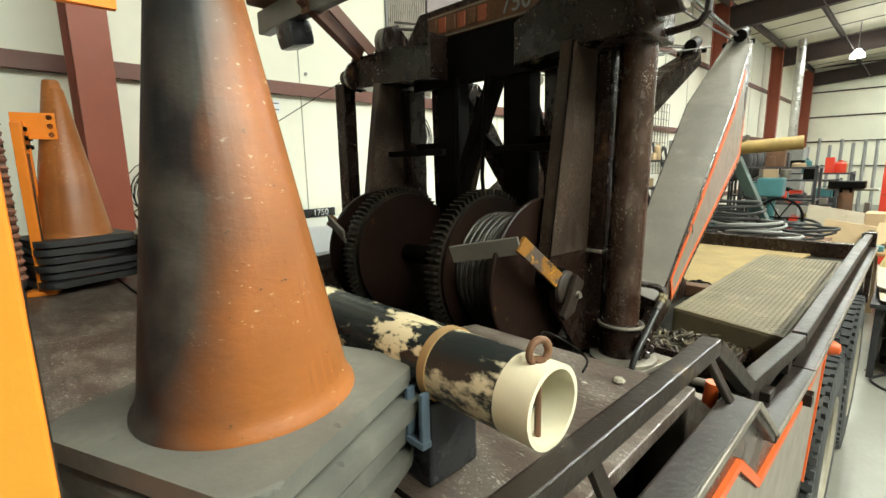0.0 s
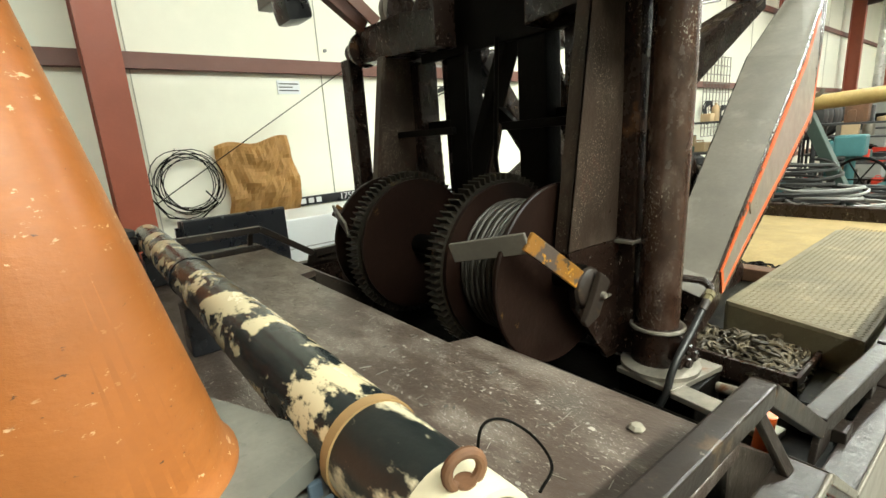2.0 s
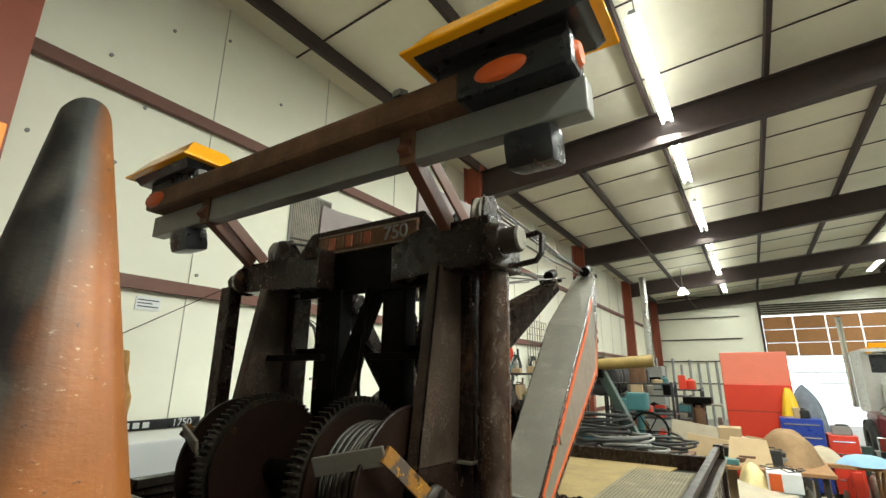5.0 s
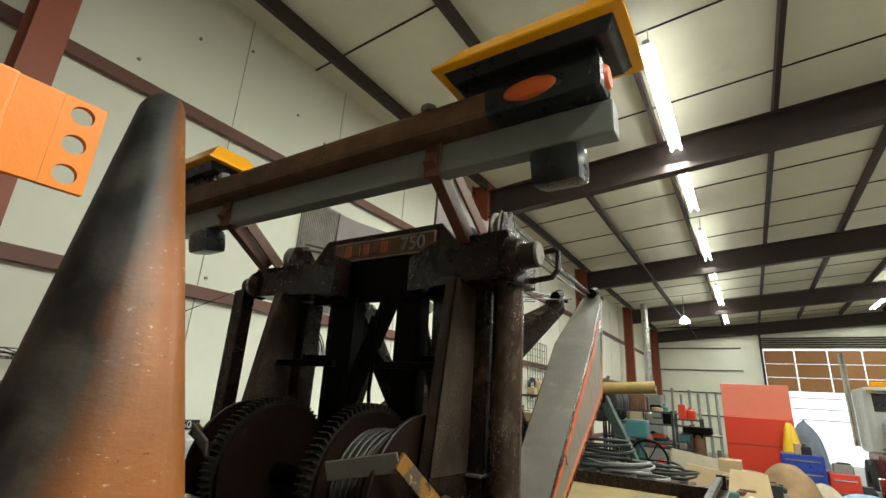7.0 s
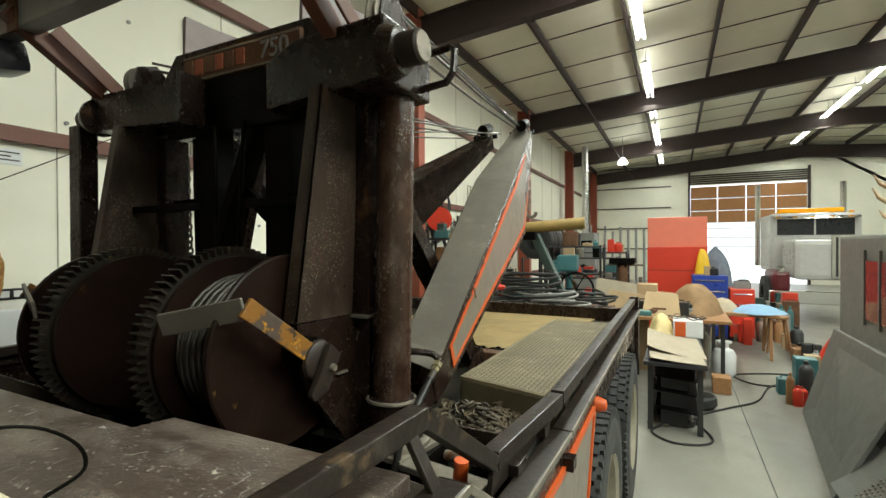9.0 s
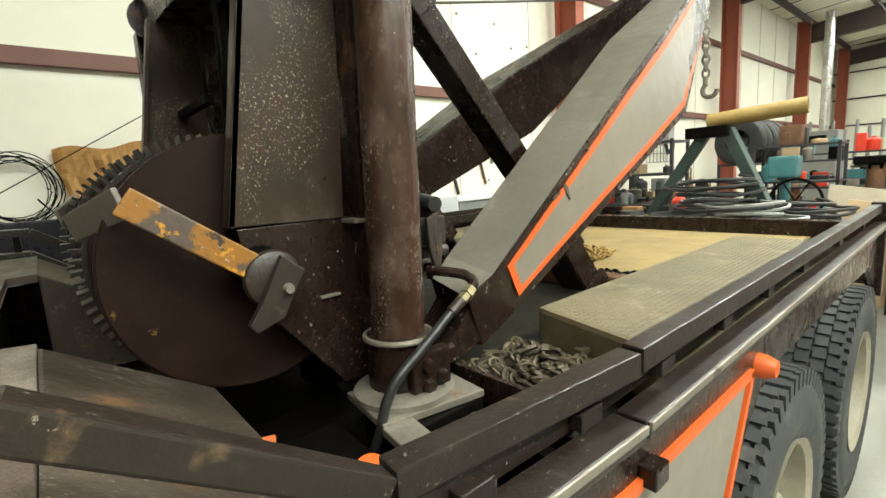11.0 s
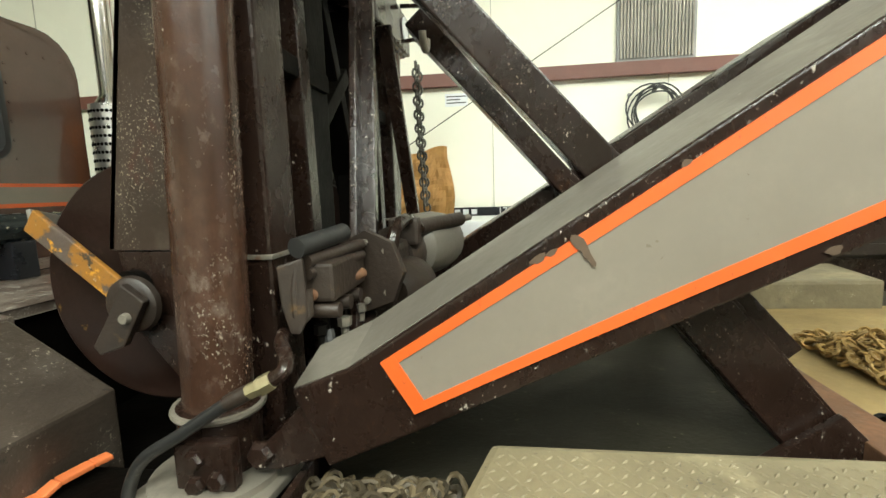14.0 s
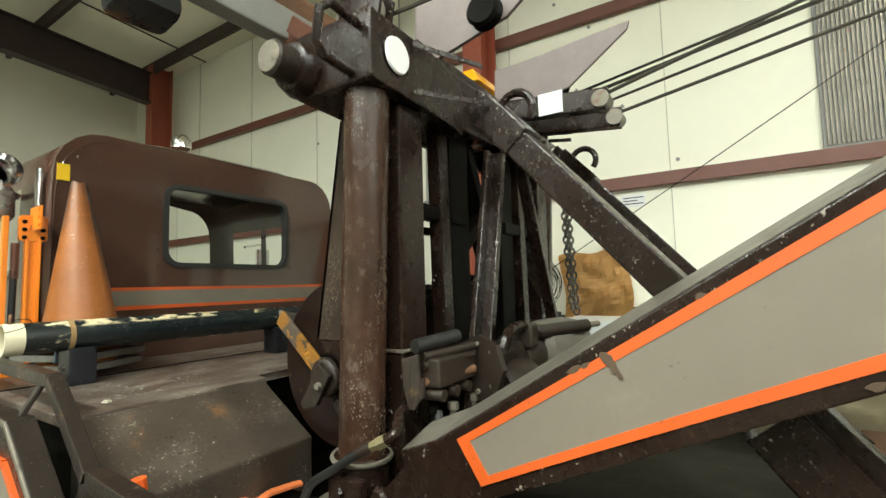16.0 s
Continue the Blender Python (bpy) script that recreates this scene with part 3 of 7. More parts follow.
def ledge_edge():
    bm = BM()
    for a, b in (((-1.72, -0.591, 1.478), (-0.68, -0.591, 1.473)), ((-0.68, -0.592, 1.473), (-0.46, -0.596, 1.313)), ((-0.46, -0.598, 1.308), (0.05, -0.606, 1.293)), ((0.06, -0.606, 1.293), (2.85, -0.621, 1.308))):
        bar(bm, a, b, 0.007, 0.016)
    return bm


both("ledge_edge", ledge_edge, M_worn, None, "bright worn ledge edge")


def side_bm():
    return prism(BM(), [(-1.72, -0.572, 1.455), (-0.68, -0.572, 1.448), (-0.46, -0.572, 1.288), (0.80, -0.572, 1.27), (0.80, -0.572, 1.09), (0.66, -0.572, 1.0), (0.52, -0.572, 0.85), (0.46, -0.572, 0.62), (-1.72, -0.572, 0.62)], (0, 0.03, 0), 0.004)


sides = both("side_panel", side_bm, M_brown)


def side_taupe():
    return prism(BM(), [(-1.60, -0.576, 1.35), (-0.74, -0.576, 1.34), (-0.52, -0.576, 1.19), (0.05, -0.576, 1.15), (0.64, -0.576, 1.15), (0.40, -0.576, 0.72), (-1.60, -0.576, 0.72)], (0, 0.006, 0))


def side_stripe():
    bm = BM()
    p = [(-1.62, -0.577, 1.37), (-0.73, -0.577, 1.36), (-0.51, -0.577, 1.20), (0.05, -0.577, 1.165), (0.68, -0.577, 1.165), (0.42, -0.577, 0.7)]
    for a, b in zip(p, p[1:]):
        bar(bm, a, b, 0.010, 0.022, 0, 0.0)
    return bm


for s, mk in ((sides[0], lambda b: b), (sides[1], mirror_bm)):
    part("colour_panel", mk(side_taupe()), M_taupe, s, "taupe painted panel")
    part("stripe", mk(side_stripe()), M_stripe, s, "bright orange outline stripe")
both("fender", lambda: prism(BM(), [(0.802, -0.572, 1.27), (2.85, -0.58, 1.285), (2.85, -0.58, 0.55), (2.78, -0.58, 0.95), (2.55, -0.58, 1.10), (2.0, -0.58, 1.12), (0.95, -0.572, 1.11), (0.802, -0.572, 1.08)], (0, 0.02, 0)), M_brown)
both("side_marker", lambda: lathe(BM(), [(0, 0.05), (0.022, 0.045), (0.032, 0.02), (0.034, 0)], (0.74, -0.572, 1.165), (0, -1, 0), 16), M_stripe, None, "round orange side marker lamp", True)
both("door_latch", lambda: box(BM(), (0.085, -0.605, 1.16), (0.135, -0.572, 1.20), 0.004), M_brown)
both("rear_corner_post", lambda: box(BM(), (2.80, -0.61, 0.9), (2.86, -0.54, 1.42), 0.005), M_brown)


# wheels
def wheel(x, y, parent):
    r, w = 0.52, 0.27
    bm = BM()
    prof = [(0.29, -w / 2 + 0.02), (0.36, -w / 2), (0.46, -w / 2 + 0.005), (0.50, -w / 2 + 0.03), (0.515, -w / 2 + 0.05), (0.515, w / 2 - 0.05), (0.50, w / 2 - 0.03), (0.46, w / 2 - 0.005), (0.36, w / 2), (0.29, w / 2 - 0.02)]
    lathe(bm, prof, (x, y, r), (0, 1, 0), 48, closed=True)
    tyre = part("tyre", bm, M_tyre, parent, "dusty black truck tyre with block tread", True)
    bm = BM()
    for i in range(56):
        a = 2 * math.pi * i / 56
        for k, sh in ((-0.085, 0), (-0.03, 0.5), (0.03, 0), (0.085, 0.5)):
            aa = a + sh * 2 * math.pi / 56
            m = Matrix.Translation((x, y + k, r)) @ Matrix.Rotation(aa, 4, "Y") @ Matrix.Translation((0, 0, 0.518))
            box(bm, (-0.02, -0.024, -0.008), (0.02, 0.024, 0.008), 0, m)
    for i in range(60):
        a = 2 * math.pi * i / 60
        for k in (-w / 2 + 0.022, w / 2 - 0.022):
            m = Matrix.Translation((x, y + k, r)) @ Matrix.Rotation(a, 4, "Y") @ Matrix.Translation((0, 0, 0.495))
            box(bm, (-0.016, -0.012, -0.028), (0.016, 0.012, 0.028), 0, m)
    part("tread", bm, M_tyre, tyre)
    bm = lathe(BM(), [(0.292, -w / 2 + 0.02), (0.30, -w / 2 + 0.005), (0.275, -w / 2 + 0.02), (0.26, -0.04), (0.13, -0.02), (0.10, -0.09), (0.0, -0.10)], (x, y, r), (0, 1, 0), 32)
    part("rim", bm, M_rim, tyre, "dirty cream painted steel rim", True)


for x in (1.02, 2.32):
    for y in (-0.48, -0.17):
        wheel(x, y, truck)
    for y in (2 * MID + 0.48, 2 * MID + 0.17):
        wheel(x, y, truck)
for x in (1.02, 2.32):
    part("axle", tube(BM(), (x, -0.35, 0.52), (x, 1.76, 0.52), 0.07), M_grease_shade, truck)
for y in (0.28, 1.13):
    part("chassis_rail", box(BM(), (-6.0, y - 0.04, 0.72), (3.3, y + 0.04, 0.98), 0.005), M_grease_shade, truck)

# rear deck
part("pan_floor", box(BM(), (0.18, -0.44, 1.08), (3.4, 1.854, 1.125)), M_floorpan, truck, "dirty pan floor between the platforms")
part("pan_rear", prism(BM(), [(1.45, 0.02, 1.13), (3.38, -0.2, 1.13), (3.38, 1.6, 1.13), (1.45, 1.39, 1.13)], (0, 0, 0.012)), M_ochre, truck, "ochre dusty rear deck")
both("platform", lambda: prism(BM(), [(0.42, -0.47, 1.126), (2.33, -0.485, 1.126), (2.26, -0.02, 1.126), (0.545, -0.01, 1.126)], (0, 0, 0.146), 0.018), M_dust, None, "yellow dusty raised tread plate platform")


def lug_bm():
    bm = BM()
    i = 0
    x = 0.45
    while x < 2.24:
        j = 0
        y = -0.455
        while y < -0.04:
            s = 1 if (i + j) % 2 else -1
            m = Matrix.Translation((x + 0.27 * (y + 0.47), y, 1.2735)) @ Matrix.Rotation(radians(45 * s), 4, "Z")
            a = [bm.verts.new(m @ Vector(p)) for p in ((-0.011, 0, -0.001), (0, -0.0035, -0.001), (0.011, 0, -0.001), (0, 0.0035, -0.001), (0, 0, 0.0016))]
            for k in range(4):
                bm.faces.new((a[k], a[(k + 1) % 4], a[4]))
            y += 0.021
            j += 1
        x += 0.021
        i += 1
    return bm


tagged(part("tread_lug", lug_bm(), M_dust, truck, "raised diamond tread"), kind="stuff")
both("chain_tray", lambda: prism(prism(BM(), [(0.17, -0.36, 1.126), (0.17, -0.36, 1.20), (0.185, -0.36, 1.20), (0.185, -0.36, 1.126)], (0, 0.40, 0)), [(0.17, -0.36, 1.126), (0.48, -0.36, 1.126), (0.48, -0.36, 1.19), (0.17, -0.36, 1.19)], (0, 0.012, 0)), M_brown)
part("cross_beam", box(BM(), (1.30, 0.0, 1.13), (1.40, 1.414, 1.20), 0.006), M_rust, truck)
part("rear_tail", box(BM(), (3.3, -0.55, 0.85), (3.4, 1.964, 1.25), 0.01), M_brown, truck)


# jib post, its foot and base
def post_bm():
    bm = BM()
    tube(bm, (0, 0, 1.22), (0.042, 0.0, 2.37), 0.066, seg=32)
    return bm


both("mast_post", post_bm, M_post, None, "round brown mast post with worn flecked paint", True)
both("post_collar", lambda: lathe(BM(), [(0.066, 0), (0.078, 0), (0.078, 0.115), (0.083, 0.118), (0.083, 0.128), (0.066, 0.130)], (0.0, 0, 1.205), (0.036, 0, 1), 32), M_brown, None, "", True)
both("collar_ring", lambda: lathe(BM(), [(0.068, 0), (0.087, 0), (0.089, 0.005), (0.087, 0.011), (0.068, 0.012)], (0.004, 0, 1.322), (0.036, 0, 1), 36, closed=True), M_worn, None, "bright worn collar ring", True)
both("post_bracket", lambda: box(BM(), (-0.03, -0.098, 1.205), (0.085, -0.068, 1.30), 0.006), M_brown)
both("base_flange", lambda: lathe(BM(), [(0, 0), (0.125, 0), (0.125, 0.014), (0.10, 0.02), (0, 0.02)], (0.0, -0.015, 1.188), (0, 0, 1), 32), M_worn, None, "worn steel base ring", True)
both("base_plate", lambda: prism(BM(), [(-0.135, -0.12, 1.17), (0.13, -0.165, 1.17), (0.15, 0.05, 1.17), (-0.11, 0.08, 1.17)], (0, 0, 0.018), 0.003), M_worn, None, "worn bare steel base plate")
both("base_box", lambda: box(BM(), (-0.06, -0.16, 1.03), (0.13, 0.1, 1.168), 0.006), M_grease_shade)
both("base_bar", lambda: bar(BM(), (-0.10, -0.12, 1.172), (-0.13, -0.40, 1.165), 0.075, 0.02), M_worn, None, "worn steel bar")
both("base_handle", lambda: tube(BM(), (0.085, -0.17, 1.13), (0.07, -0.36, 1.15), 0.018), M_worn, None, "", True)
for dx, dz in ((0.012, 1.218), (0.012, 1.268), (0.055, 1.23)):
    both("bolt", lambda: lathe(BM(), [(0, 0.016), (0.015, 0.016), (0.019, 0.008), (0.019, 0)], (dx, -0.097, dz), (0, -1, 0), 6), M_brown)


# mast legs: tapered plates outside each winch, channels inside
def outer_leg():
    bm = BM()
    prism(bm, [(-0.322, 0.13, 1.625), (-0.045, 0.13, 1.62), (-0.0, 0.13, 2.38), (-0.20, 0.13, 2.38)], (0, 0.012, 0), 0.002)
    prism(bm, [(-0.322, 0.13, 1.625), (-0.20, 0.13, 2.38), (-0.185, 0.13, 2.38), (-0.307, 0.13, 1.625)], (0, 0.045, 0), 0.002)
    return bm


def outer_lower():
    bm = BM()
    prism(bm, [(-0.305, 0.134, 1.62), (0.03, 0.134, 1.62), (0.03, 0.134, 1.19), (-0.08, 0.134, 1.19), (-0.27, 0.134, 1.43)], (0, 0.02, 0), 0.003)
    return bm


legs = both("outer_leg", outer_leg, M_flecked, None, "tapered brown mast leg with flecked worn paint")
both("leg_gusset", outer_lower, M_brown)
both("leg_channel", lambda: box(BM(), (-0.02, 0.075, 1.19), (0.10, 0.20, 2.36), 0.008), M_brown, None, "dark brown steel mast channel")
both("weld_cap", lambda: box(BM(), (-0.05, 0.068, 1.607), (0.105, 0.21, 1.617), 0.002), M_worn)
both("weld_bead", lambda: box(BM(), (-0.13, 0.124, 1.425), (-0.075, 0.138, 1.433), 0.003), M_worn)
# inner legs and ties coloured near black for the shade inside the mast
both("inner_leg", lambda: box(BM(), (-0.03, 0.43, 1.05), (0.06, 0.565, 2.40), 0.006), M_grease_shade)
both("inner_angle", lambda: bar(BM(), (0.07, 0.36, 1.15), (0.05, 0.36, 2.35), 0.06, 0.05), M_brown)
both("cross_tie", lambda: bar(BM(), (0.05, 0.1, 2.05), (0.05, 0.54, 2.05), 0.05, 0.05), M_grease_shade)
both("far_tie", lambda: bar(BM(), (-0.12, 0.15, 2.02), (-0.12, 0.56, 2.02), 0.03, 0.03), M_grease_shade)
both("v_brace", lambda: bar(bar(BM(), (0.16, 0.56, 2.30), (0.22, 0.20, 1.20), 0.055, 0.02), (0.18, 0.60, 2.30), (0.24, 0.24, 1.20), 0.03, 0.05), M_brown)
part("x_brace", bar(BM(), (0.0, 0.62, 2.36), (0.0, 1.0, 1.53), 0.05, 0.085), M_grease_shade, truck)
part("x_brace", bar(BM(), (0.03, 0.80, 2.14), (0.03, 0.46, 1.87), 0.04, 0.05), M_grease_shade, truck)
both("well_rod", lambda: sweep(BM(), [(-0.08, 0.62, 2.35), (-0.1, 0.63, 1.9), (-0.06, 0.60, 1.4)], 0.009), M_grease_shade)


M_oilbrown = mat("oily_rusted_brown", (0.024, 0.0155, 0.0105), 0.5, var=0.4, chips=(((0.16, 0.09, 0.03), 0.40, 14, 0.1, 6), ((0.012, 0.009, 0.007), 0.42, 8, 0.1), (PALE, 0.265, 60, 0.04)), bump=0.5)

# crossbeam at the mast's top
part("crossbeam", box(BM(), (-0.035, -0.085, 2.37), (0.12, 1.50, 2.565), 0.012), M_brown, truck, "dark brown mast crossbeam")
# recess under the nameplate, its shade painted in with the dark tone
part("crossbeam_drop", prism(BM(), [(-0.06, 0.28, 2.33), (-0.06, 1.13, 2.33), (-0.06, 1.13, 2.55), (-0.06, 0.28, 2.55)], (0.03, 0, 0), 0.006), M_grease_shade, truck)
part("crossbeam_crown", prism(BM(), [(-0.045, 0.20, 2.56), (-0.045, 0.32, 2.70), (-0.045, 1.09, 2.70), (-0.045, 1.21, 2.56)], (0.05, 0, 0), 0.006), M_brown, truck)
part("end_block", prism(BM(), [(-0.165, -0.088, 2.372), (-0.165, 0.30, 2.36), (-0.165, 0.41, 2.335), (-0.165, 0.41, 2.50), (-0.165, 0.28, 2.56), (-0.165, -0.088, 2.572)], (0.30, 0, 0), 0.008), M_brown, truck, "scuffed dark brown end of the crossbeam")
part("end_block", prism(BM(), [(-0.165, 1.53, 2.385), (-0.165, 1.12, 2.375), (-0.165, 0.89, 2.36), (-0.165, 0.89, 2.505), (-0.165, 1.10, 2.54), (-0.165, 1.53, 2.55)], (0.30, 0, 0), 0.008), M_brown, truck, "scuffed dark brown end of the crossbeam")
part("end_block_rib", box(BM(), (-0.175, 0.875, 2.36), (-0.05, 0.89, 2.56), 0.003), M_brown, truck)
part("side_post", box(BM(), (-0.18, 1.595, 1.05), (-0.10, 1.69, 2.43), 0.008), M_brown, truck, "dark brown upright outside the mast")
plate = part("nameplate", box(BM(), (-0.066, 0.345, 2.552), (-0.044, 1.005, 2.664), 0.003), M_rust, truck, "rusty orange raised nameplate")
part("nameplate_border", prism(prism(BM(), [(-0.07, 0.35, 2.556), (-0.07, 1.0, 2.556), (-0.07, 1.0, 2.562), (-0.07, 0.35, 2.562)], (0.006, 0, 0)), [(-0.07, 0.35, 2.652), (-0.07, 1.0, 2.652), (-0.07, 1.0, 2.658), (-0.07, 0.35, 2.658)], (0.006, 0, 0)), M_worn, plate)
text("numerals", "750", 0.10, 0.004, Matrix.Translation((-0.069, 0.47, 2.607)) @ Matrix.Rotation(radians(-90), 4, "Z") @ Matrix.Rotation(radians(90), 4, "X"), M_greybar, plate)
M_platered = mat("faded_red_plate_paint", (0.3, 0.075, 0.03), 0.6, var=0.3, chips=(((0.06, 0.04, 0.03), 0.4, 20, 0.1),))
for i in range(6):
    y0 = 0.985 - i * 0.062
    part("raised_bar", box(BM(), (-0.072, y0 - 0.045, 2.577), (-0.064, y0, 2.642), 0.003), M_platered if i % 2 else M_rust, plate)
both("pin_socket", lambda: lathe(BM(), [(0.0, 0), (0.085, 0), (0.085, 0.012), (0.07, 0.05), (0.062, 0.052), (0, 0.052)], (-0.135, -0.088, 2.455), (0, -1, 0), 28), M_brown, None, "", True)
both("pin", lambda: lathe(BM(), [(0, 0.135), (0.046, 0.135), (0.052, 0.128), (0.052, 0.04), (0, 0.04)], (-0.135, -0.075, 2.455), (0, -1, 0), 28), M_oilbrown, None, "oily brown steel pin", True)
both("pin_face", lambda: lathe(BM(), [(0, 0.138), (0.044, 0.138), (0.046, 0.1345)], (-0.135, -0.075, 2.455), (0, -1, 0), 28), M_worn, None, "bright worn pin end", True)
both("grab_loop", lambda: sweep(BM(), [(0.09, -0.09, 2.53), (0.09, -0.19, 2.54), (0.075, -0.215, 2.52), (0.06, -0.215, 2.44), (0.06, -0.19, 2.41), (0.06, -0.09, 2.40)], 0.013), M_brown, None, "", True)
both("round_plug", lambda: lathe(BM(), [(0, 0.006), (0.052, 0.006), (0.055, 0)], (0.14, 0.02, 2.47), (1, 0, 0), 24), M_white, None, "round cover with chipped white paint", True)
both("end_web", lambda: prism(prism(BM(), [(0.14, 0.10, 2.55), (0.30, 0.24, 2.49), (0.30, 0.24, 2.475), (0.14, 0.10, 2.535)], (0, 0.012, 0)), [(0.14, 0.10, 2.40), (0.30, 0.24, 2.37), (0.30, 0.24, 2.355), (0.14, 0.10, 2.385)], (0, 0.012, 0)), M_brown)
both("top_sheave", lambda: lathe(BM(), [(0, -0.02), (0.085, -0.02), (0.085, -0.014), (0.07, 0), (0.085, 0.014), (0.085, 0.02), (0, 0.02)], (0.0, 0.02, 2.63), (0, 1, 0), 28), M_worn, None, "worn cable sheave", True)
both("sheave_cheek", lambda: prism(prism(BM(), [(-0.08, -0.012, 2.56), (0.09, -0.012, 2.56), (0.11, -0.012, 2.66), (0.04, -0.012, 2.73), (-0.05, -0.012, 2.70)], (0, 0.012, 0), 0.003), [(-0.08, 0.045, 2.56), (0.09, 0.045, 2.56), (0.11, 0.045, 2.66), (0.04, 0.045, 2.73), (-0.05, 0.045, 2.70)], (0, 0.012, 0), 0.003), M_brown)
both("crown_fin", lambda: prism(BM(), [(-0.04, 0.36, 2.60), (-0.03, 0.36, 2.87), (0.12, 0.36, 2.87), (0.61, 0.36, 2.915), (0.60, 0.36, 2.88), (0.34, 0.36, 2.69), (0.13, 0.36, 2.64)], (0, 0.016, 0), 0.003), mat("pale_mauve_plate", (0.17, 0.13, 0.125), 0.45, var=0.2, chips=((RUST, 0.3, 8, 0.08),)), None, "pale mauve triangular guide plate with rust")
both("fin_pulley", lambda: lathe(BM(), [(0, -0.03), (0.05, -0.03), (0.06, -0.02), (0.045, 0), (0.06, 0.02), (0.05, 0.03), (0, 0.03)], (0.27, 0.34, 2.72), (0, 1, 0), 20), M_grease_shade, None, "", True)
both("guide_arm", lambda: bar(BM(), (0.12, 0.60, 2.47), (0.60, 0.60, 2.42), 0.05, 0.075), M_brown)
both("guide_eye", lambda: lathe(BM(), [(0, -0.035), (0.03, -0.035), (0.03, 0.035), (0, 0.035)], (0.58, 0.60, 2.42), (0, 1, 0), 16), M_worn, None, "", True)
both("arm_tag", lambda: box(BM(), (0.36, 0.572, 2.405), (0.45, 0.576, 2.485)), M_white)


# back legs
def back_leg():
    return bar(BM(), (0.24, 0.33, 2.40), (1.18, 0.285, 1.345), 0.11, 0.085, 0, 0.005)


both("back_leg", back_leg, M_brown, None, "brown box section back leg")
both("leg_sleeve", lambda: bar(BM(), (0.27, 0.329, 2.372), (0.40, 0.322, 2.228), 0.122, 0.10, 0, 0.006), M_brown)
both("leg_loop", lambda: sweep(BM(), arc((0.375, 0.325, 2.35), 0.055, -40, 200, 12), 0.013), M_brown, None, "", True)
# channel that widens the leg's lower end, its open side to the rear
both("shoe_web", lambda: bar(BM(), (0.975, 0.205, 1.485), (1.225, 0.205, 1.19), 0.014, 0.115, 0, 0.003), M_brown, None, "dark brown channel foot of the back leg")
both("shoe_flange", lambda: bar(BM(), (0.932, 0.27, 1.452), (1.182, 0.27, 1.155), 0.13, 0.014, 0, 0.003), M_brown)
both("shoe_flange", lambda: bar(BM(), (1.018, 0.27, 1.525), (1.268, 0.27, 1.228), 0.13, 0.014, 0, 0.003), M_brown)
both("foot_plate", lambda: prism(BM(), [(1.08, 0.17, 1.128), (1.36, 0.17, 1.128), (1.36, 0.17, 1.15), (1.26, 0.17, 1.25)], (0, 0.02, 0), 0.003), M_brown)


# booms: stations of upper edge (x, y, z), lower edge (x, y, z) and width
BOOM = (((0.19, -0.062, 1.385), (0.245, -0.05, 1.235), 0.15), ((0.295, -0.062, 1.427), (0.37, -0.045, 1.287), 0.20), ((1.65, 0.085, 2.287), (1.93, 0.09, 1.945), 0.275), ((2.70, 0.255, 2.872), (2.74, 0.265, 2.76), 0.17))


def boom_bm(stations, roll):
    bm = BM()
    rings = []
    for up, lo, w in stations:
        rings.append([bm.verts.new(p) for p in (up, lo, (lo[0], lo[1] + w, lo[2]), (up[0], up[1] + w, up[2] + roll))])
    fs = [bm.faces.new(rings[0]), bm.faces.new(list(reversed(rings[-1])))]
    for a, b in zip(rings, rings[1:]):
        for i in range(4):
            j = (i + 1) % 4
            fs.append(bm.faces.new((a[j], a[i], b[i], b[j])))
    bmesh.ops.bevel(bm, geom=list(bm.edges), offset=0.005, segments=2, profile=0.6, affect="EDGES", clamp_overlap=True)
    return bm


def boom_face(x, f, out=0.003):
    """A point of the boom's near side face: x along its upper edge, f from lower (0) to upper (1) edge."""
    for (ua, la, _), (ub, lb, _) in zip(BOOM, BOOM[1:]):
        if x <= ub[0]:
            break
    k = (x - ua[0]) / (ub[0] - ua[0])
    up, lo = Vector(ua).lerp(Vector(ub), k), Vector(la).lerp(Vector(lb), k)
    return lo.lerp(up, f) + Vector((0, -out, 0))


def strip_bm(path_lo, path_hi, out=0.003):
    bm = BM()
    lo = [boom_face(x, f, out) for x, f in path_lo]
    hi = [boom_face(x, f, out) for x, f in path_hi]
    v = [[bm.verts.new(p), bm.verts.new(q), bm.verts.new(q + Vector((0, 0.006, 0))), bm.verts.new(p + Vector((0, 0.006, 0)))] for p, q in zip(lo, hi)]
    for a, b in zip(v, v[1:]):
        for i in range(4):
            bm.faces.new((a[i], a[(i + 1) % 4], b[(i + 1) % 4], b[i]))
    bm.faces.new(v[0]), bm.faces.new(list(reversed(v[-1])))
    return bm


FAR = (((0.19, 1.326, 1.385), (0.245, 1.314, 1.235), 0.15), ((0.295, 1.276, 1.437), (0.37, 1.259, 1.287), 0.20), ((1.60, 0.915, 2.275), (1.76, 0.93, 1.94), 0.33), ((2.62, 0.60, 2.85), (2.66, 0.60, 2.75), 0.12))
booms = (part("boom", boom_bm(BOOM, 0.034), M_brown, truck, "brown tapered steel boom with a taupe panel and orange outline"), part("boom", boom_bm(FAR, 0.0), M_brown, truck, "brown tapered steel boom swung across behind the mast"))
bo = booms[0]
xs = [0.355, 0.45, 0.6, 0.8, 1.0, 1.2, 1.4, 1.6, 1.65, 1.9, 2.2]


def fl(x):
    return 0.20 - 0.10 * min(1, (x - 0.35) / 0.8)


def fh(x):
    return 0.875 + 0.055 * min(1, (x - 0.35) / 0.8)


def fw(x):
    return 0.10 - 0.03 * min(1, (x - 0.35) / 1.1)


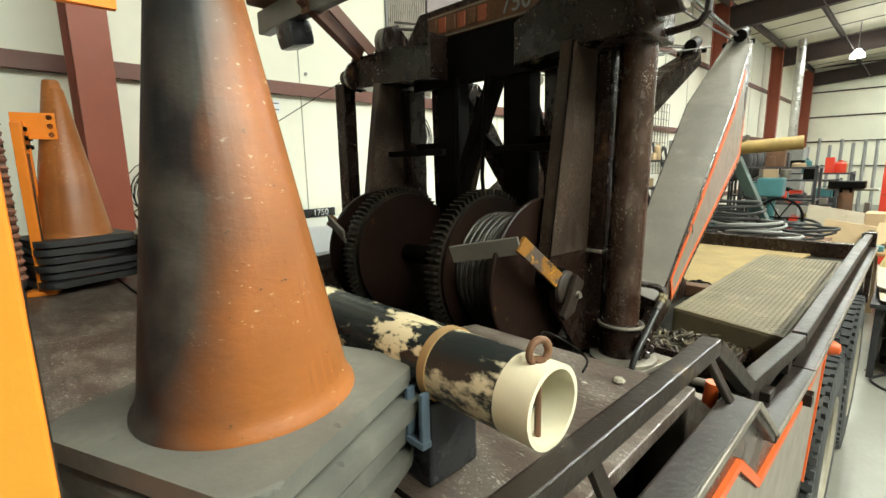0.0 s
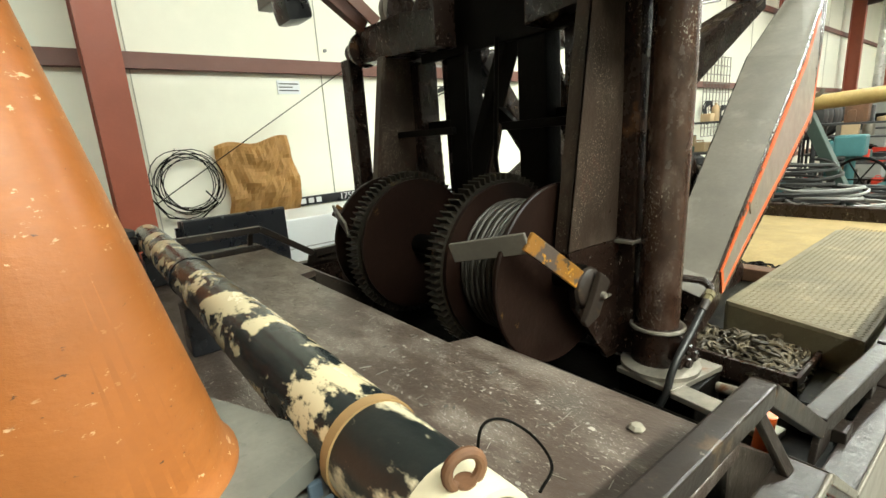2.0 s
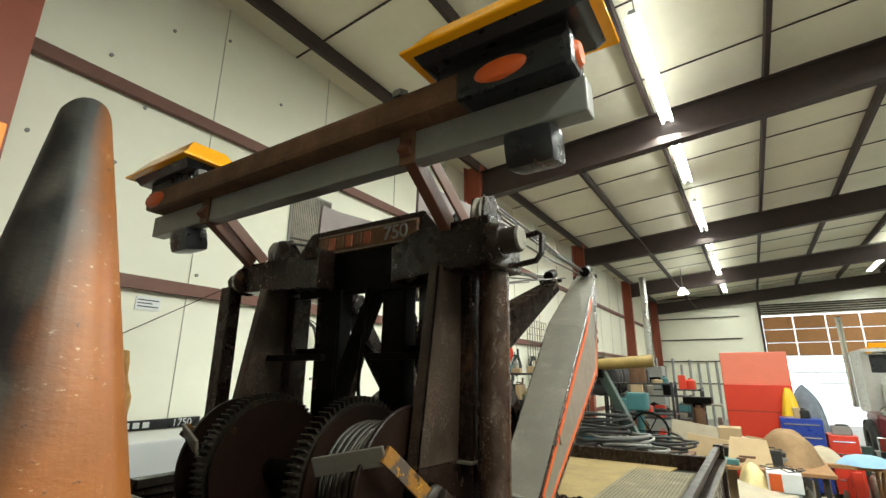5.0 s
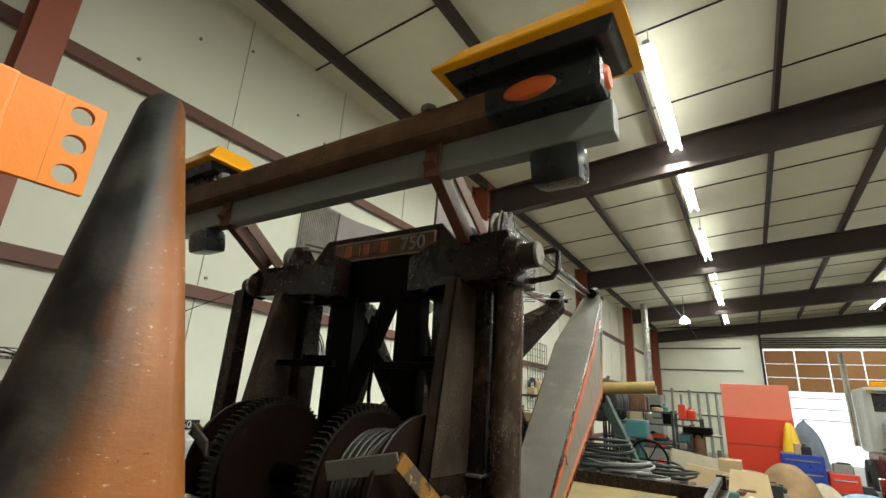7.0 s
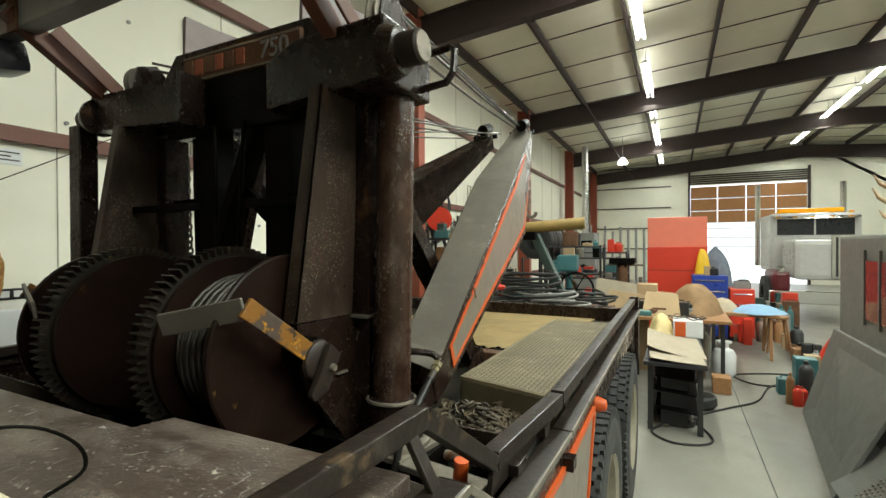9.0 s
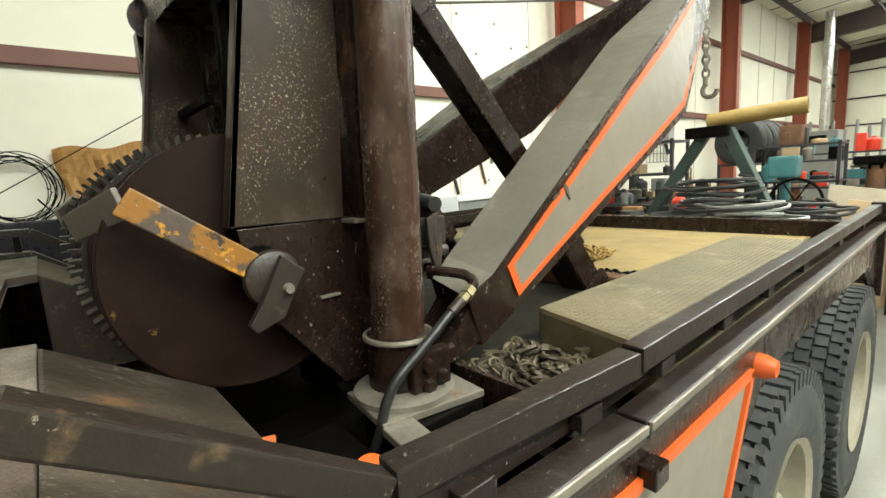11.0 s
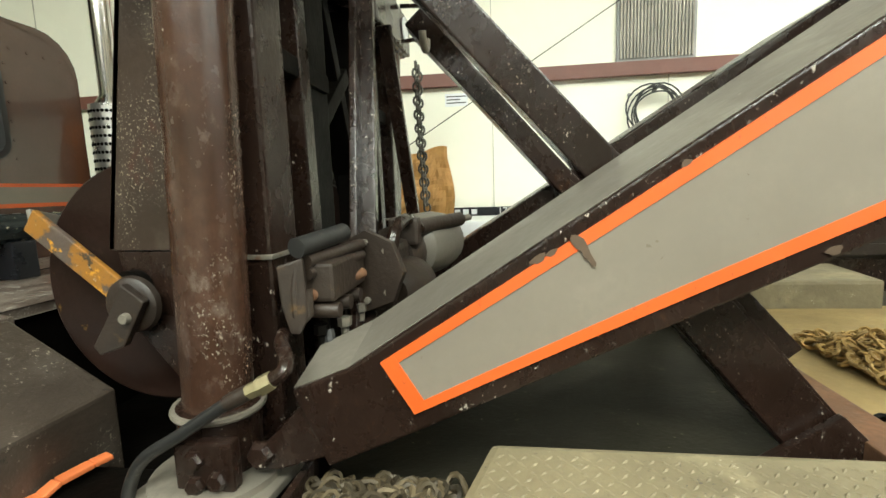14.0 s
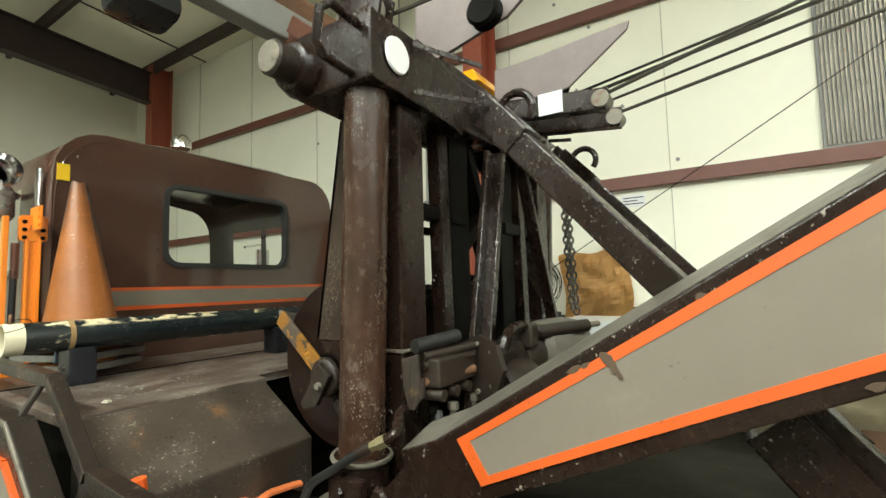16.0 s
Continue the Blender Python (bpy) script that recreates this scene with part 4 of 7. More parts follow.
part("colour_panel", strip_bm([(x, fl(x) + 0.02) for x in xs], [(x, fh(x) - 0.02) for x in xs], 0.002), M_taupe, bo, "taupe painted panel")
part("stripe", strip_bm([(x, fh(x) - fw(x)) for x in xs], [(x, fh(x)) for x in xs], 0.004), M_stripe, bo, "bright orange outline stripe")
part("stripe", strip_bm([(x, fl(x)) for x in xs], [(x, fl(x) + fw(x)) for x in xs], 0.004), M_stripe, bo, "bright orange outline stripe")
part("stripe", strip_bm([(0.345, fl(0.345)), (0.368, fl(0.368))], [(0.345, fh(0.345)), (0.368, fh(0.368))], 0.0045), M_stripe, bo, "bright orange outline stripe")
# a drip of old brown paint over the upper stripe, and grey rub marks on the brown border
drip = [(0.652, 0.90), (0.67, 0.93), (0.69, 0.91), (0.706, 0.86), (0.70, 0.80), (0.692, 0.74), (0.69, 0.665), (0.68, 0.645), (0.668, 0.66), (0.672, 0.71), (0.66, 0.735), (0.668, 0.79), (0.655, 0.83)]
M_drip = mat("old_paint_drip", (0.085, 0.055, 0.034), 0.5, var=0.3)
part("paint_drip", prism(BM(), [boom_face(0.68 + (x - 0.68) * 0.34, f, 0.006) for x, f in drip], (0, 0.003, 0)), M_drip, bo, "drip of old brown paint")
for x, f, r in ((0.62, 0.91, 0.014), (0.64, 0.895, 0.01), (0.86, 0.925, 0.009), (0.95, 0.05, 0.012), (1.05, 0.045, 0.009), (1.22, 0.05, 0.014)):
    part("rub_mark", prism(BM(), [boom_face(x + r * 0.9 * math.cos(a) * (1 + 0.3 * math.sin(3 * a + x * 40)), f + r * 2.2 * math.sin(a), 0.0045) for a in [2 * math.pi * k / 12 for k in range(12)]], (0, 0.003, 0)), M_drip, bo)
for bo, stations, roll, mk in ((booms[0], BOOM, 0.034, lambda b: b), (booms[1], FAR, 0.0, mirror_bm)):
    bm = BM()
    for ((xa, ya, ta), _, wa), ((xb, yb, tb), _, wb) in zip(stations[:-1], stations[1:]):
        prism(bm, [(xa, ya + 0.008, ta + 0.002), (xb, yb + 0.008, tb + 0.002), (xb, yb + wb - 0.008, tb + 0.002 + roll), (xa, ya + wa - 0.008, ta + 0.002 + roll)], (0, 0, 0.002))
    # near plate's grey includes gloss from above; the far plate stays plain brown
    part("top_plate", bm, M_boomtop if roll else M_brown, bo, "dusty top plate with the gloss on its brown painted in as grey" if roll else "")
    (tx, ty, tz), _, tw = stations[-1]
    ty += tw / 2
    part("tip_sheave", lathe(BM(), [(0, -0.03), (0.06, -0.03), (0.06, -0.02), (0.045, 0), (0.06, 0.02), (0.06, 0.03), (0, 0.03)], (tx + 0.03, ty, tz), (0, 1, 0), 24), M_worn, bo, "", True)
    part("tip_pin", tube(BM(), (tx + 0.03, ty - 0.09, tz), (tx + 0.03, ty + 0.13, tz), 0.02), M_grease_shade, bo, "", True)
    part("tip_strap", sweep(BM(), arc((tx - 0.06, ty, tz - 0.03), 0.075, 0, 360, 16, "yz"), 0.010, 8), M_worn, bo, "", True)
    part("tip_roller", tube(BM(), (tx - 0.22, ty - 0.05, tz + 0.0), (tx + 0.0, ty - 0.02, tz + 0.07), 0.045), M_grease_shade, bo, "", True)
    bm = prism(BM(), [(0.085, -0.05, 1.24), (0.10, -0.05, 1.22), (0.15, -0.05, 1.225), (0.29, -0.05, 1.27), (0.22, -0.05, 1.375), (0.16, -0.05, 1.31)], (0, 0.03, 0), 0.003)
    prism(bm, [(0.085, 0.06, 1.24), (0.10, 0.06, 1.22), (0.15, 0.06, 1.225), (0.29, 0.06, 1.27), (0.22, 0.06, 1.375), (0.16, 0.06, 1.31)], (0, 0.03, 0), 0.003)
    part("pivot_lug", mk(bm), M_brown, bo)
    part("pivot_bolt", mk(lathe(BM(), [(0, 0.022), (0.02, 0.022), (0.026, 0.01), (0.026, 0)], (0.117, -0.05, 1.258), (0, -1, 0), 6)), M_brown, bo)


# winches
def gear_bm(cy, r=0.311, n=76, w=0.055):
    bm = BM()
    cx, cz = -0.265, 1.535
    prof = []
    for i in range(n):
        for da, rr in ((-0.42, r - 0.013), (-0.2, r - 0.012), (-0.11, r + 0.012), (0.11, r + 0.012), (0.2, r - 0.012)):
            a = 2 * math.pi * (i + da) / n
            prof.append((a, rr))
    rings = []
    for dy, inner in ((-w / 2, False), (w / 2, False), (w / 2, True), (-w / 2, True)):
        rings.append([bm.verts.new((cx + (0.252 if inner else q) * math.cos(a), cy + dy, cz + (0.252 if inner else q) * math.sin(a))) for a, q in prof])
    k = len(prof)
    for u, v in zip(rings, rings[1:] + rings[:1]):
        for i in range(k):
            j = (i + 1) % k
            bm.faces.new((u[i], u[j], v[j], v[i]))
    return bm


C = (-0.265, 0, 1.535)
# greasy steel with the shade between the mast legs mixed into its base
M_gear = mat("shaded_greasy_gear_steel", (0.02, 0.016, 0.011), 0.42, metal=0.15, var=0.4, spec=0.4, chips=(((0.14, 0.1, 0.045), 0.36, 12, 0.1),))
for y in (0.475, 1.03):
    part("winch_gear", gear_bm(y), M_gear, truck, "large greasy toothed winch gear, toned dark for the mast's shade")
part("winch_web", lathe(BM(), [(0.0, -0.018), (0.257, -0.018), (0.257, -0.012), (0, -0.012)], (C[0], 0.49, C[2]), (0, 1, 0), 48), M_drum, truck, "", True)
part("winch_web", lathe(BM(), [(0, -0.06), (0.04, -0.06), (0.05, -0.03), (0.10, -0.022), (0.257, -0.018), (0.257, -0.006), (0, -0.006)], (C[0], 1.035, C[2]), (0, 1, 0), 48), M_drum, truck, "dark maroon gear disc with a hub", True)
for k in range(6):
    a = math.pi * k / 3
    part("hub_bolt", lathe(BM(), [(0, 0.014), (0.010, 0.014), (0.012, 0)], (C[0] + 0.075 * math.cos(a), 1.009, C[2] + 0.075 * math.sin(a)), (0, -1, 0), 6), M_worn, truck)
both("winch_flange", lambda: lathe(BM(), [(0, 0), (0.292, 0), (0.297, 0.004), (0.297, 0.014), (0.292, 0.018), (0, 0.018)], (C[0], 0.195, C[2]), (0, 1, 0), 64), M_drum, None, "dark maroon round winch drum flange", True)
both("inner_flange", lambda: lathe(BM(), [(0, 0), (0.29, 0), (0.29, 0.015), (0, 0.015)], (C[0], 0.43, C[2]), (0, 1, 0), 64), M_drum, None, "", True)
both("winch_core", lambda: tube(BM(), (C[0], 0.21, C[2]), (C[0], 0.435, C[2]), 0.21, seg=40), M_grease_shade, None, "", True)


def rope_bm():
    bm = BM()
    pts = []
    turns, r = 22, 0.226
    for k in range(turns * 28 + 1):
        a = 2 * math.pi * k / 28
        y = 0.222 + 0.20 * k / (turns * 28)
        rr = r + 0.006 * math.sin(k * 0.37)
        pts.append((C[0] + rr * math.cos(a), y, C[2] + rr * math.sin(a)))
    return sweep(bm, pts, 0.0058, 6)


both("wire_rope", rope_bm, M_cable, None, "grey steel wire rope wound on the drum", True)
both("winch_shaft", lambda: tube(BM(), (C[0], 0.11, C[2]), (C[0], 0.70, C[2]), 0.045), M_grease_shade, None, "", True)


def dog_bm():
    bm = BM()
    bar(bm, (-0.505, 0.122, 1.70), (-0.285, 0.105, 1.535), 0.014, 0.058, 0)
    return bm


both("cable_guard", dog_bm, mat("worn_yellow_brown_bar", (0.085, 0.062, 0.05), 0.45, var=0.35, chips=(((0.24, 0.105, 0.016), 0.50, 8, 0.05), ((0.5, 0.23, 0.02), 0.43, 14, 0.03), ((0.03, 0.02, 0.015), 0.40, 22, 0.04), (PALE, 0.36, 60, 0.05, 8)), bump=0.5), None, "bent flat bar with worn yellow paint")
both("guard_strip", lambda: bar(BM(), (-0.505, 0.122, 1.695), (-0.575, 0.365, 1.645), 0.012, 0.062, 12), M_boomtop, None, "worn grey brown end of the guard bar")
both("guard_pivot", lambda: lathe(BM(), [(0, 0.02), (0.05, 0.02), (0.062, 0.012), (0.066, 0)], (-0.25, 0.105, 1.505), (0, -1, 0), 28), M_oilbrown, None, "", True)
both("guard_dog", lambda: prism(BM(), [(-0.24, 0.06, 1.56), (-0.19, 0.06, 1.52), (-0.25, 0.06, 1.42), (-0.31, 0.06, 1.40), (-0.325, 0.06, 1.42), (-0.29, 0.06, 1.47)], (0, 0.02, 0), 0.004), M_oilbrown)
both("dog_bolt", lambda: lathe(BM(), [(0, 0.012), (0.010, 0.012), (0.013, 0)], (-0.235, 0.06, 1.485), (0, -1, 0), 12), M_worn)
part("motor_case", lathe(BM(), [(0, -0.1), (0.07, -0.1), (0.09, -0.06), (0.09, 0.06), (0.07, 0.1), (0, 0.1)], (0.24, 0.62, 1.54), (0, 1, 0), 24), M_oilbrown, truck, "", True)
part("drive_case", box(BM(), (0.12, 0.30, 1.42), (0.30, 0.52, 1.60), 0.02), M_oilbrown, truck)

# control valve cluster
part("valve_block", box(BM(), (0.135, 0.06, 1.52), (0.235, 0.30, 1.60), 0.008), M_oilbrown, truck, "greasy hydraulic valve block")
part("valve_lever", tube(BM(), (0.175, 0.03, 1.635), (0.215, 0.19, 1.65), 0.02), M_hose, truck, "rubber covered valve lever", True)
for k in range(3):
    part("valve_spool", tube(BM(), (0.15, 0.075 + k * 0.07, 1.50), (0.24, 0.075 + k * 0.07, 1.50), 0.016), M_oilbrown, truck, "", True)
    part("valve_stem", tube(BM(), (0.13, 0.09 + k * 0.075, 1.57), (0.13, 0.14 + k * 0.075, 1.57), 0.012), M_worn, truck, "", True)
part("valve_hook", sweep(BM(), [(0.17, 0.035, 1.60), (0.165, 0.028, 1.55), (0.165, 0.028, 1.50), (0.175, 0.035, 1.485), (0.19, 0.04, 1.50), (0.19, 0.04, 1.55)], 0.008), M_oilbrown, truck, "", True)
part("drive_shaft", tube(BM(), (0.26, 0.52, 1.62), (0.42, 0.84, 1.63), 0.025), M_oilbrown, truck, "", True)
part("shaft_yoke", box(BM(), (0.24, 0.50, 1.58), (0.33, 0.56, 1.66), 0.01), M_oilbrown, truck)
part("shaft_end", tube(BM(), (0.42, 0.835, 1.63), (0.45, 0.90, 1.632), 0.012), M_worn, truck, "", True)
part("pump_case", lathe(BM(), [(0, -0.09), (0.06, -0.09), (0.085, -0.05), (0.085, 0.04), (0.06, 0.08), (0.03, 0.1), (0, 0.1)], (0.3, 0.42, 1.47), (0.3, 1, 0), 24), M_oilbrown, truck, "", True)

part("valve_plate", prism(BM(), [(0.135, 0.02, 1.60), (0.185, 0.03, 1.615), (0.19, 0.03, 1.50), (0.175, 0.02, 1.465), (0.155, 0.02, 1.465), (0.14, 0.02, 1.52)], (0, 0.012, 0), 0.004), M_oilbrown, truck)
for k, z in enumerate((1.535, 1.58, 1.605)):
    part("valve_rod", tube(BM(), (0.185, 0.05, z), (0.235, 0.25, z + 0.01), 0.013), M_rust if k == 0 else M_oilbrown, truck, "", True)
part("motor_flange", lathe(BM(), [(0, 0), (0.10, 0), (0.10, 0.02), (0.06, 0.05), (0, 0.05)], (0.24, 0.27, 1.545), (0.25, 1, 0), 8), M_oilbrown, truck)
part("air_tank", lathe(BM(), [(0, -0.16), (0.06, -0.155), (0.10, -0.12), (0.11, -0.05), (0.11, 0.05), (0.10, 0.12), (0.06, 0.155), (0, 0.16)], (0.30, 0.80, 1.55), (0.3, 1, 0), 24), M_boomtop, truck, "dusty grey round tank", True)
for k in range(8):
    a = 2 * math.pi * k / 8
    part("case_bolt", lathe(BM(), [(0, 0.012), (0.008, 0.012), (0.009, 0)], (0.24 + 0.072 * math.cos(a), 0.27, 1.545 + 0.072 * math.sin(a)), (0, -1, 0), 6), M_worn, truck)
part("motor_strap", sweep(BM(), smooth_path([(0.28, 0.36, 1.58), (0.29, 0.40, 1.64), (0.30, 0.50, 1.655), (0.32, 0.58, 1.62)]), 0.018, 8), M_brown, truck, "", True)
for k in range(5):
    part("fitting", lathe(BM(), [(0, 0), (0.016, 0), (0.016, 0.02), (0.009, 0.024), (0.009, 0.045), (0, 0.045)], (0.19 + 0.03 * (k % 2), 0.09 + 0.06 * k, 1.465), (0, 0, -1), 6), M_worn if k % 2 else M_grease_shade, truck)
part("drain_hose", sweep(BM(), smooth_path([(0.2, 0.1, 1.45), (0.22, 0.08, 1.35), (0.17, 0.10, 1.25), (0.1, 0.2, 1.15)]), 0.013, 8), M_rubber, truck, "", True)

# hose over the post foot
part("hose", sweep(BM(), smooth_path([(-0.15, -0.06, 1.06), (-0.132, -0.10, 1.165), (-0.113, -0.105, 1.226), (-0.077, -0.108, 1.274), (-0.007, -0.107, 1.318), (0.082, -0.104, 1.375), (0.136, -0.10, 1.404)], 6), 0.0118, 12), M_hose, truck, "black hydraulic hose", True)
hf = part("hose_fitting", sweep(BM(), [(0.128, -0.101, 1.400), (0.150, -0.098, 1.410), (0.1505, -0.098, 1.410), (0.172, -0.094, 1.421)], [0.014, 0.0145, 0.018, 0.017], 6), M_brass, truck, "brass hose fitting")
part("hose_sleeve", sweep(BM(), [(0.09, -0.1035, 1.380), (0.13, -0.1008, 1.401)], [0.0145, 0.0145], 12), M_oilbrown, truck, "crimped steel hose sleeve", True)
part("hose_elbow", sweep(BM(), smooth_path([(0.170, -0.094, 1.420), (0.190, -0.085, 1.435), (0.182, -0.06, 1.452), (0.155, -0.02, 1.46), (0.135, 0.03, 1.462)]), 0.0135, 10), M_brown, truck, "", True)

# orange levers beside the near winch
bm = BM()
lv = [(-0.318, 0.06, 1.166), (-0.331, 0.025, 1.166), (-0.352, -0.035, 1.163), (-0.362, -0.066, 1.150), (-0.371, -0.092, 1.152), (-0.382, -0.112, 1.166), (-0.41, -0.165, 1.169), (-0.47, -0.27, 1.17), (-0.55, -0.40, 1.17)]
for a, b in zip(lv, lv[1:]):
    bar(bm, a, b, 0.032, 0.012)
part("orange_lever", bm, mat("worn_orange_lever_paint", (0.62, 0.16, 0.05), 0.5, var=0.15, chips=(((0.2, 0.1, 0.05), 0.37, 25, 0.06, 6),)), truck, "orange painted wavy flat lever")
part("orange_handle", tube(BM(), (-0.335, -0.405, 1.16), (-0.345, -0.425, 1.345), 0.018), M_stripe, truck, "round orange control handle", True)
part("control_box", box(BM(), (-0.42, -0.30, 1.03), (-0.16, 0.06, 1.14), 0.01), M_grease_shade, truck)

# light bar
def squash(bm, y, k):
    for v in bm.verts:
        v.co.y = y + (v.co.y - y) * k
    return bm


part("bar_tube", box(BM(), (-0.475, -0.585, 2.715), (-0.40, 1.99, 2.835), 0.008), M_greybar, truck, "chipped grey square light bar tube")
part("upper_beam", box(BM(), (-0.56, -0.55, 2.84), (-0.44, 1.94, 2.95), 0.022), M_rust, truck, "rust brown upper light beam")
for y in (0.09, 1.43):
    part("clamp", box(BM(), (-0.486, y - 0.035, 2.70), (-0.476, y + 0.035, 2.86), 0.002), M_rust, truck, "rusty clamp strap")
    part("clamp_bolt", lathe(BM(), [(0, 0.03), (0.03, 0.03), (0.035, 0.015), (0.035, 0)], (-0.53, y, 2.95), (0, 0, 1), 6), M_greybar, truck)
    part("strut", bar(bar(BM(), (-0.15, y + 0.03, 2.56), (-0.50, y, 2.78), 0.05, 0.07), (-0.12, y - 0.05, 2.56), (-0.36, y - 0.04, 2.75), 0.012, 0.06), M_rustred, truck, "red brown strut to the light bar")
for y in (-0.40, 1.62):
    lamp = part("work_lamp", box(BM(), (-0.075, -0.085, -0.07), (0.06, 0.085, 0.06), 0.032, Matrix.Translation((-0.44, y, 2.65)) @ Matrix.Rotation(radians(-12), 4, "Y")), M_black, truck, "black work lamp hanging under the bar", True)
    part("lamp_stem", tube(BM(), (-0.44, y, 2.65), (-0.44, y, 2.73), 0.012), M_black, lamp, "", True)
for y0, y1 in ((-0.64, -0.02), (1.42, 2.0)):
    def hip(z0, z1, grow, top):
        bm = BM()
        a = [bm.verts.new(p) for p in ((-0.63 - grow, y0 - grow, z0), (-0.33 + grow, y0 - grow, z0), (-0.33 + grow, y1 + grow, z0), (-0.63 - grow, y1 + grow, z0))]
        b = [bm.verts.new(p) for p in ((-0.63 - grow + top, y0 - grow + top, z1), (-0.33 + grow - top, y0 - grow + top, z1), (-0.33 + grow - top, y1 + grow - top, z1), (-0.63 - grow + top, y1 + grow - top, z1))]
        bm.faces.new(a), bm.faces.new(list(reversed(b)))
        for i in range(4):
            bm.faces.new((a[i], a[(i + 1) % 4], b[(i + 1) % 4], b[i]))
        bmesh.ops.bevel(bm, geom=list(bm.edges), offset=0.006, segments=2, profile=0.6, affect="EDGES", clamp_overlap=True)
        return bm
    lb = part("beacon_base", hip(2.99, 3.036, -0.035, -0.03), M_black, truck, "black beacon base")
    lens = part("beacon_lens", hip(3.035, 3.15, 0.02, 0.075), M_amber, lb, "amber beacon lens")
    part("lens_rim", hip(3.028, 3.042, 0.026, 0.0), M_amber, lb)
    part("beacon_foot", box(BM(), (-0.55, y0 + 0.08, 2.945), (-0.45, y1 - 0.08, 2.995), 0.006), M_black, lb)
for y in (-0.34, 1.84):
    part("oval_marker", squash(lathe(BM(), [(0, 0.02), (0.03, 0.018), (0.042, 0.008), (0.045, 0)], (-0.557, y, 2.895), (-1, 0, 0), 24), y, 2.3), M_stripe, truck, "oval orange marker lamp", True)
part("beam_end", box(BM(), (-0.566, -0.575, 2.835), (-0.434, -0.17, 2.956), 0.022), M_black, truck, "black end cap of the light beam")
part("end_marker", lathe(BM(), [(0, 0.014), (0.035, 0.012), (0.045, 0)], (-0.50, -0.574, 2.895), (0, -1, 0), 20), M_stripe, truck, "round orange end marker lamp", True)

# cables from the mast top to the boom tips
for dz, dy in ((0.0, 0.0), (0.04, 0.02), (-0.06, 0.05), (0.015, 0.045)):
    for y0, tip in ((0.02, (2.75, 0.34, 2.90)), (2 * MID - 0.07, (2.66, 0.66, 2.88))):
        q = Vector((0.02, y0 + dy, 2.70 + dz))
        e = Vector(tip) + Vector((0, dy * 0.5, dz * 0.4))
        part("boom_cable", sweep(BM(), [q, q.lerp(e, 0.5) - Vector((0, 0, 0.015)), e], 0.0065, 6), M_cable, truck, "", True)
both("fairlead_cable", lambda: sweep(BM(), [(0.58, 0.60, 2.44), (1.6, 0.52, 2.66), (2.62, 0.52, 2.86)], 0.0065, 6), M_cable, None, "", True)


# hanging chain behind the mast
def link_at(bm, m, l=0.042, w=0.03, r=0.0055, seg=6):
    a = (l - w) / 2
    pts = [(a + math.cos(t) * w / 2, math.sin(t) * w / 2, 0) for t in [radians(-90 + 45 * k) for k in range(5)]]
    pts += [(-a - math.cos(t) * w / 2, -math.sin(t) * w / 2, 0) for t in [radians(-90 + 45 * k) for k in range(5)]]
    return sweep(bm, [m @ Vector(p) for p in pts], r, seg, True)


M_dullsteel = mat("dull_chain_steel", (0.09, 0.085, 0.07), 0.45, metal=0.4, var=0.4)
for cy, cz in ((1.36, 1.66), (1.43, 1.64)):
    bm = BM()
    z, k = 2.30, 0
    while z > cz:
        link_at(bm, Matrix.Translation((0.20 + 0.01 * math.sin(z * 5), cy, z)) @ Matrix.Rotation(radians(90), 4, "Y") @ Matrix.Rotation(radians(90 * (k % 2)), 4, "X"))
        z -= 0.031
        k += 1
    part("hanging_chain", bm, M_dullsteel, truck, "dull steel chain hanging behind the mast")
part("shackle", sweep(BM(), arc((0.30, 0.95, 2.30), 0.05, 180, 360, 10, "yz"), 0.014), M_worn, truck, "", True)

# cab
CX = -1.76


def cab_bm():
    bm = BM()
    prof = [(-0.20, 1.20), (-0.21, 1.88), (-0.20, 2.34)]
    for i in range(7):
        a = radians(i * 15)
        prof.append((-0.195 + 0.24 * (1 - math.cos(a)), 2.36 + 0.25 * math.sin(a)))
    prof += [(0.3, 2.645)]
    full = prof + [(2 * MID - y, z) for y, z in reversed(prof)]
    n = len(full)
    layers = []
    for x, k in ((CX, 0.965), (CX - 0.03, 0.985), (CX - 0.08, 1.0), (CX - 0.34, 1.0), (CX - 0.72, 1.0), (CX - 0.78, 1.0), (CX - 1.15, 1.0), (CX - 1.30, 1.0), (CX - 1.42, 0.94)):
        layers.append([bm.verts.new((x, MID + (y - MID) * k, 1.2 + (z - 1.2) * (1 - (1 - k) * 0.6))) for y, z in full])
    for q, (a, b) in enumerate(zip(layers, layers[1:])):
        for i in range(n):
            j = (i + 1) % n
            if q in (3, 5) and i in (1, n - 3):
                continue
            bm.faces.new((a[i], a[j], b[j], b[i]))
    f = [bm.verts.new((CX - 1.42, y, z)) for y, z in ((-0.16, 1.2), (1.574, 1.2), (1.574, 1.9), (-0.16, 1.9))]
    bm.faces.new(f)
    return bm, layers


def rounded(y0, y1, z0, z1, r, n=5):
    pts = []
    for cy, cz, a0 in ((y1 - r, z1 - r, 0), (y0 + r, z1 - r, 90), (y0 + r, z0 + r, 180), (y1 - r, z0 + r, 270)):
        for i in range(n + 1):
            a = radians(a0 + 90 * i / n)
            pts.append((cy + r * math.cos(a), cz + r * math.sin(a)))
    return pts


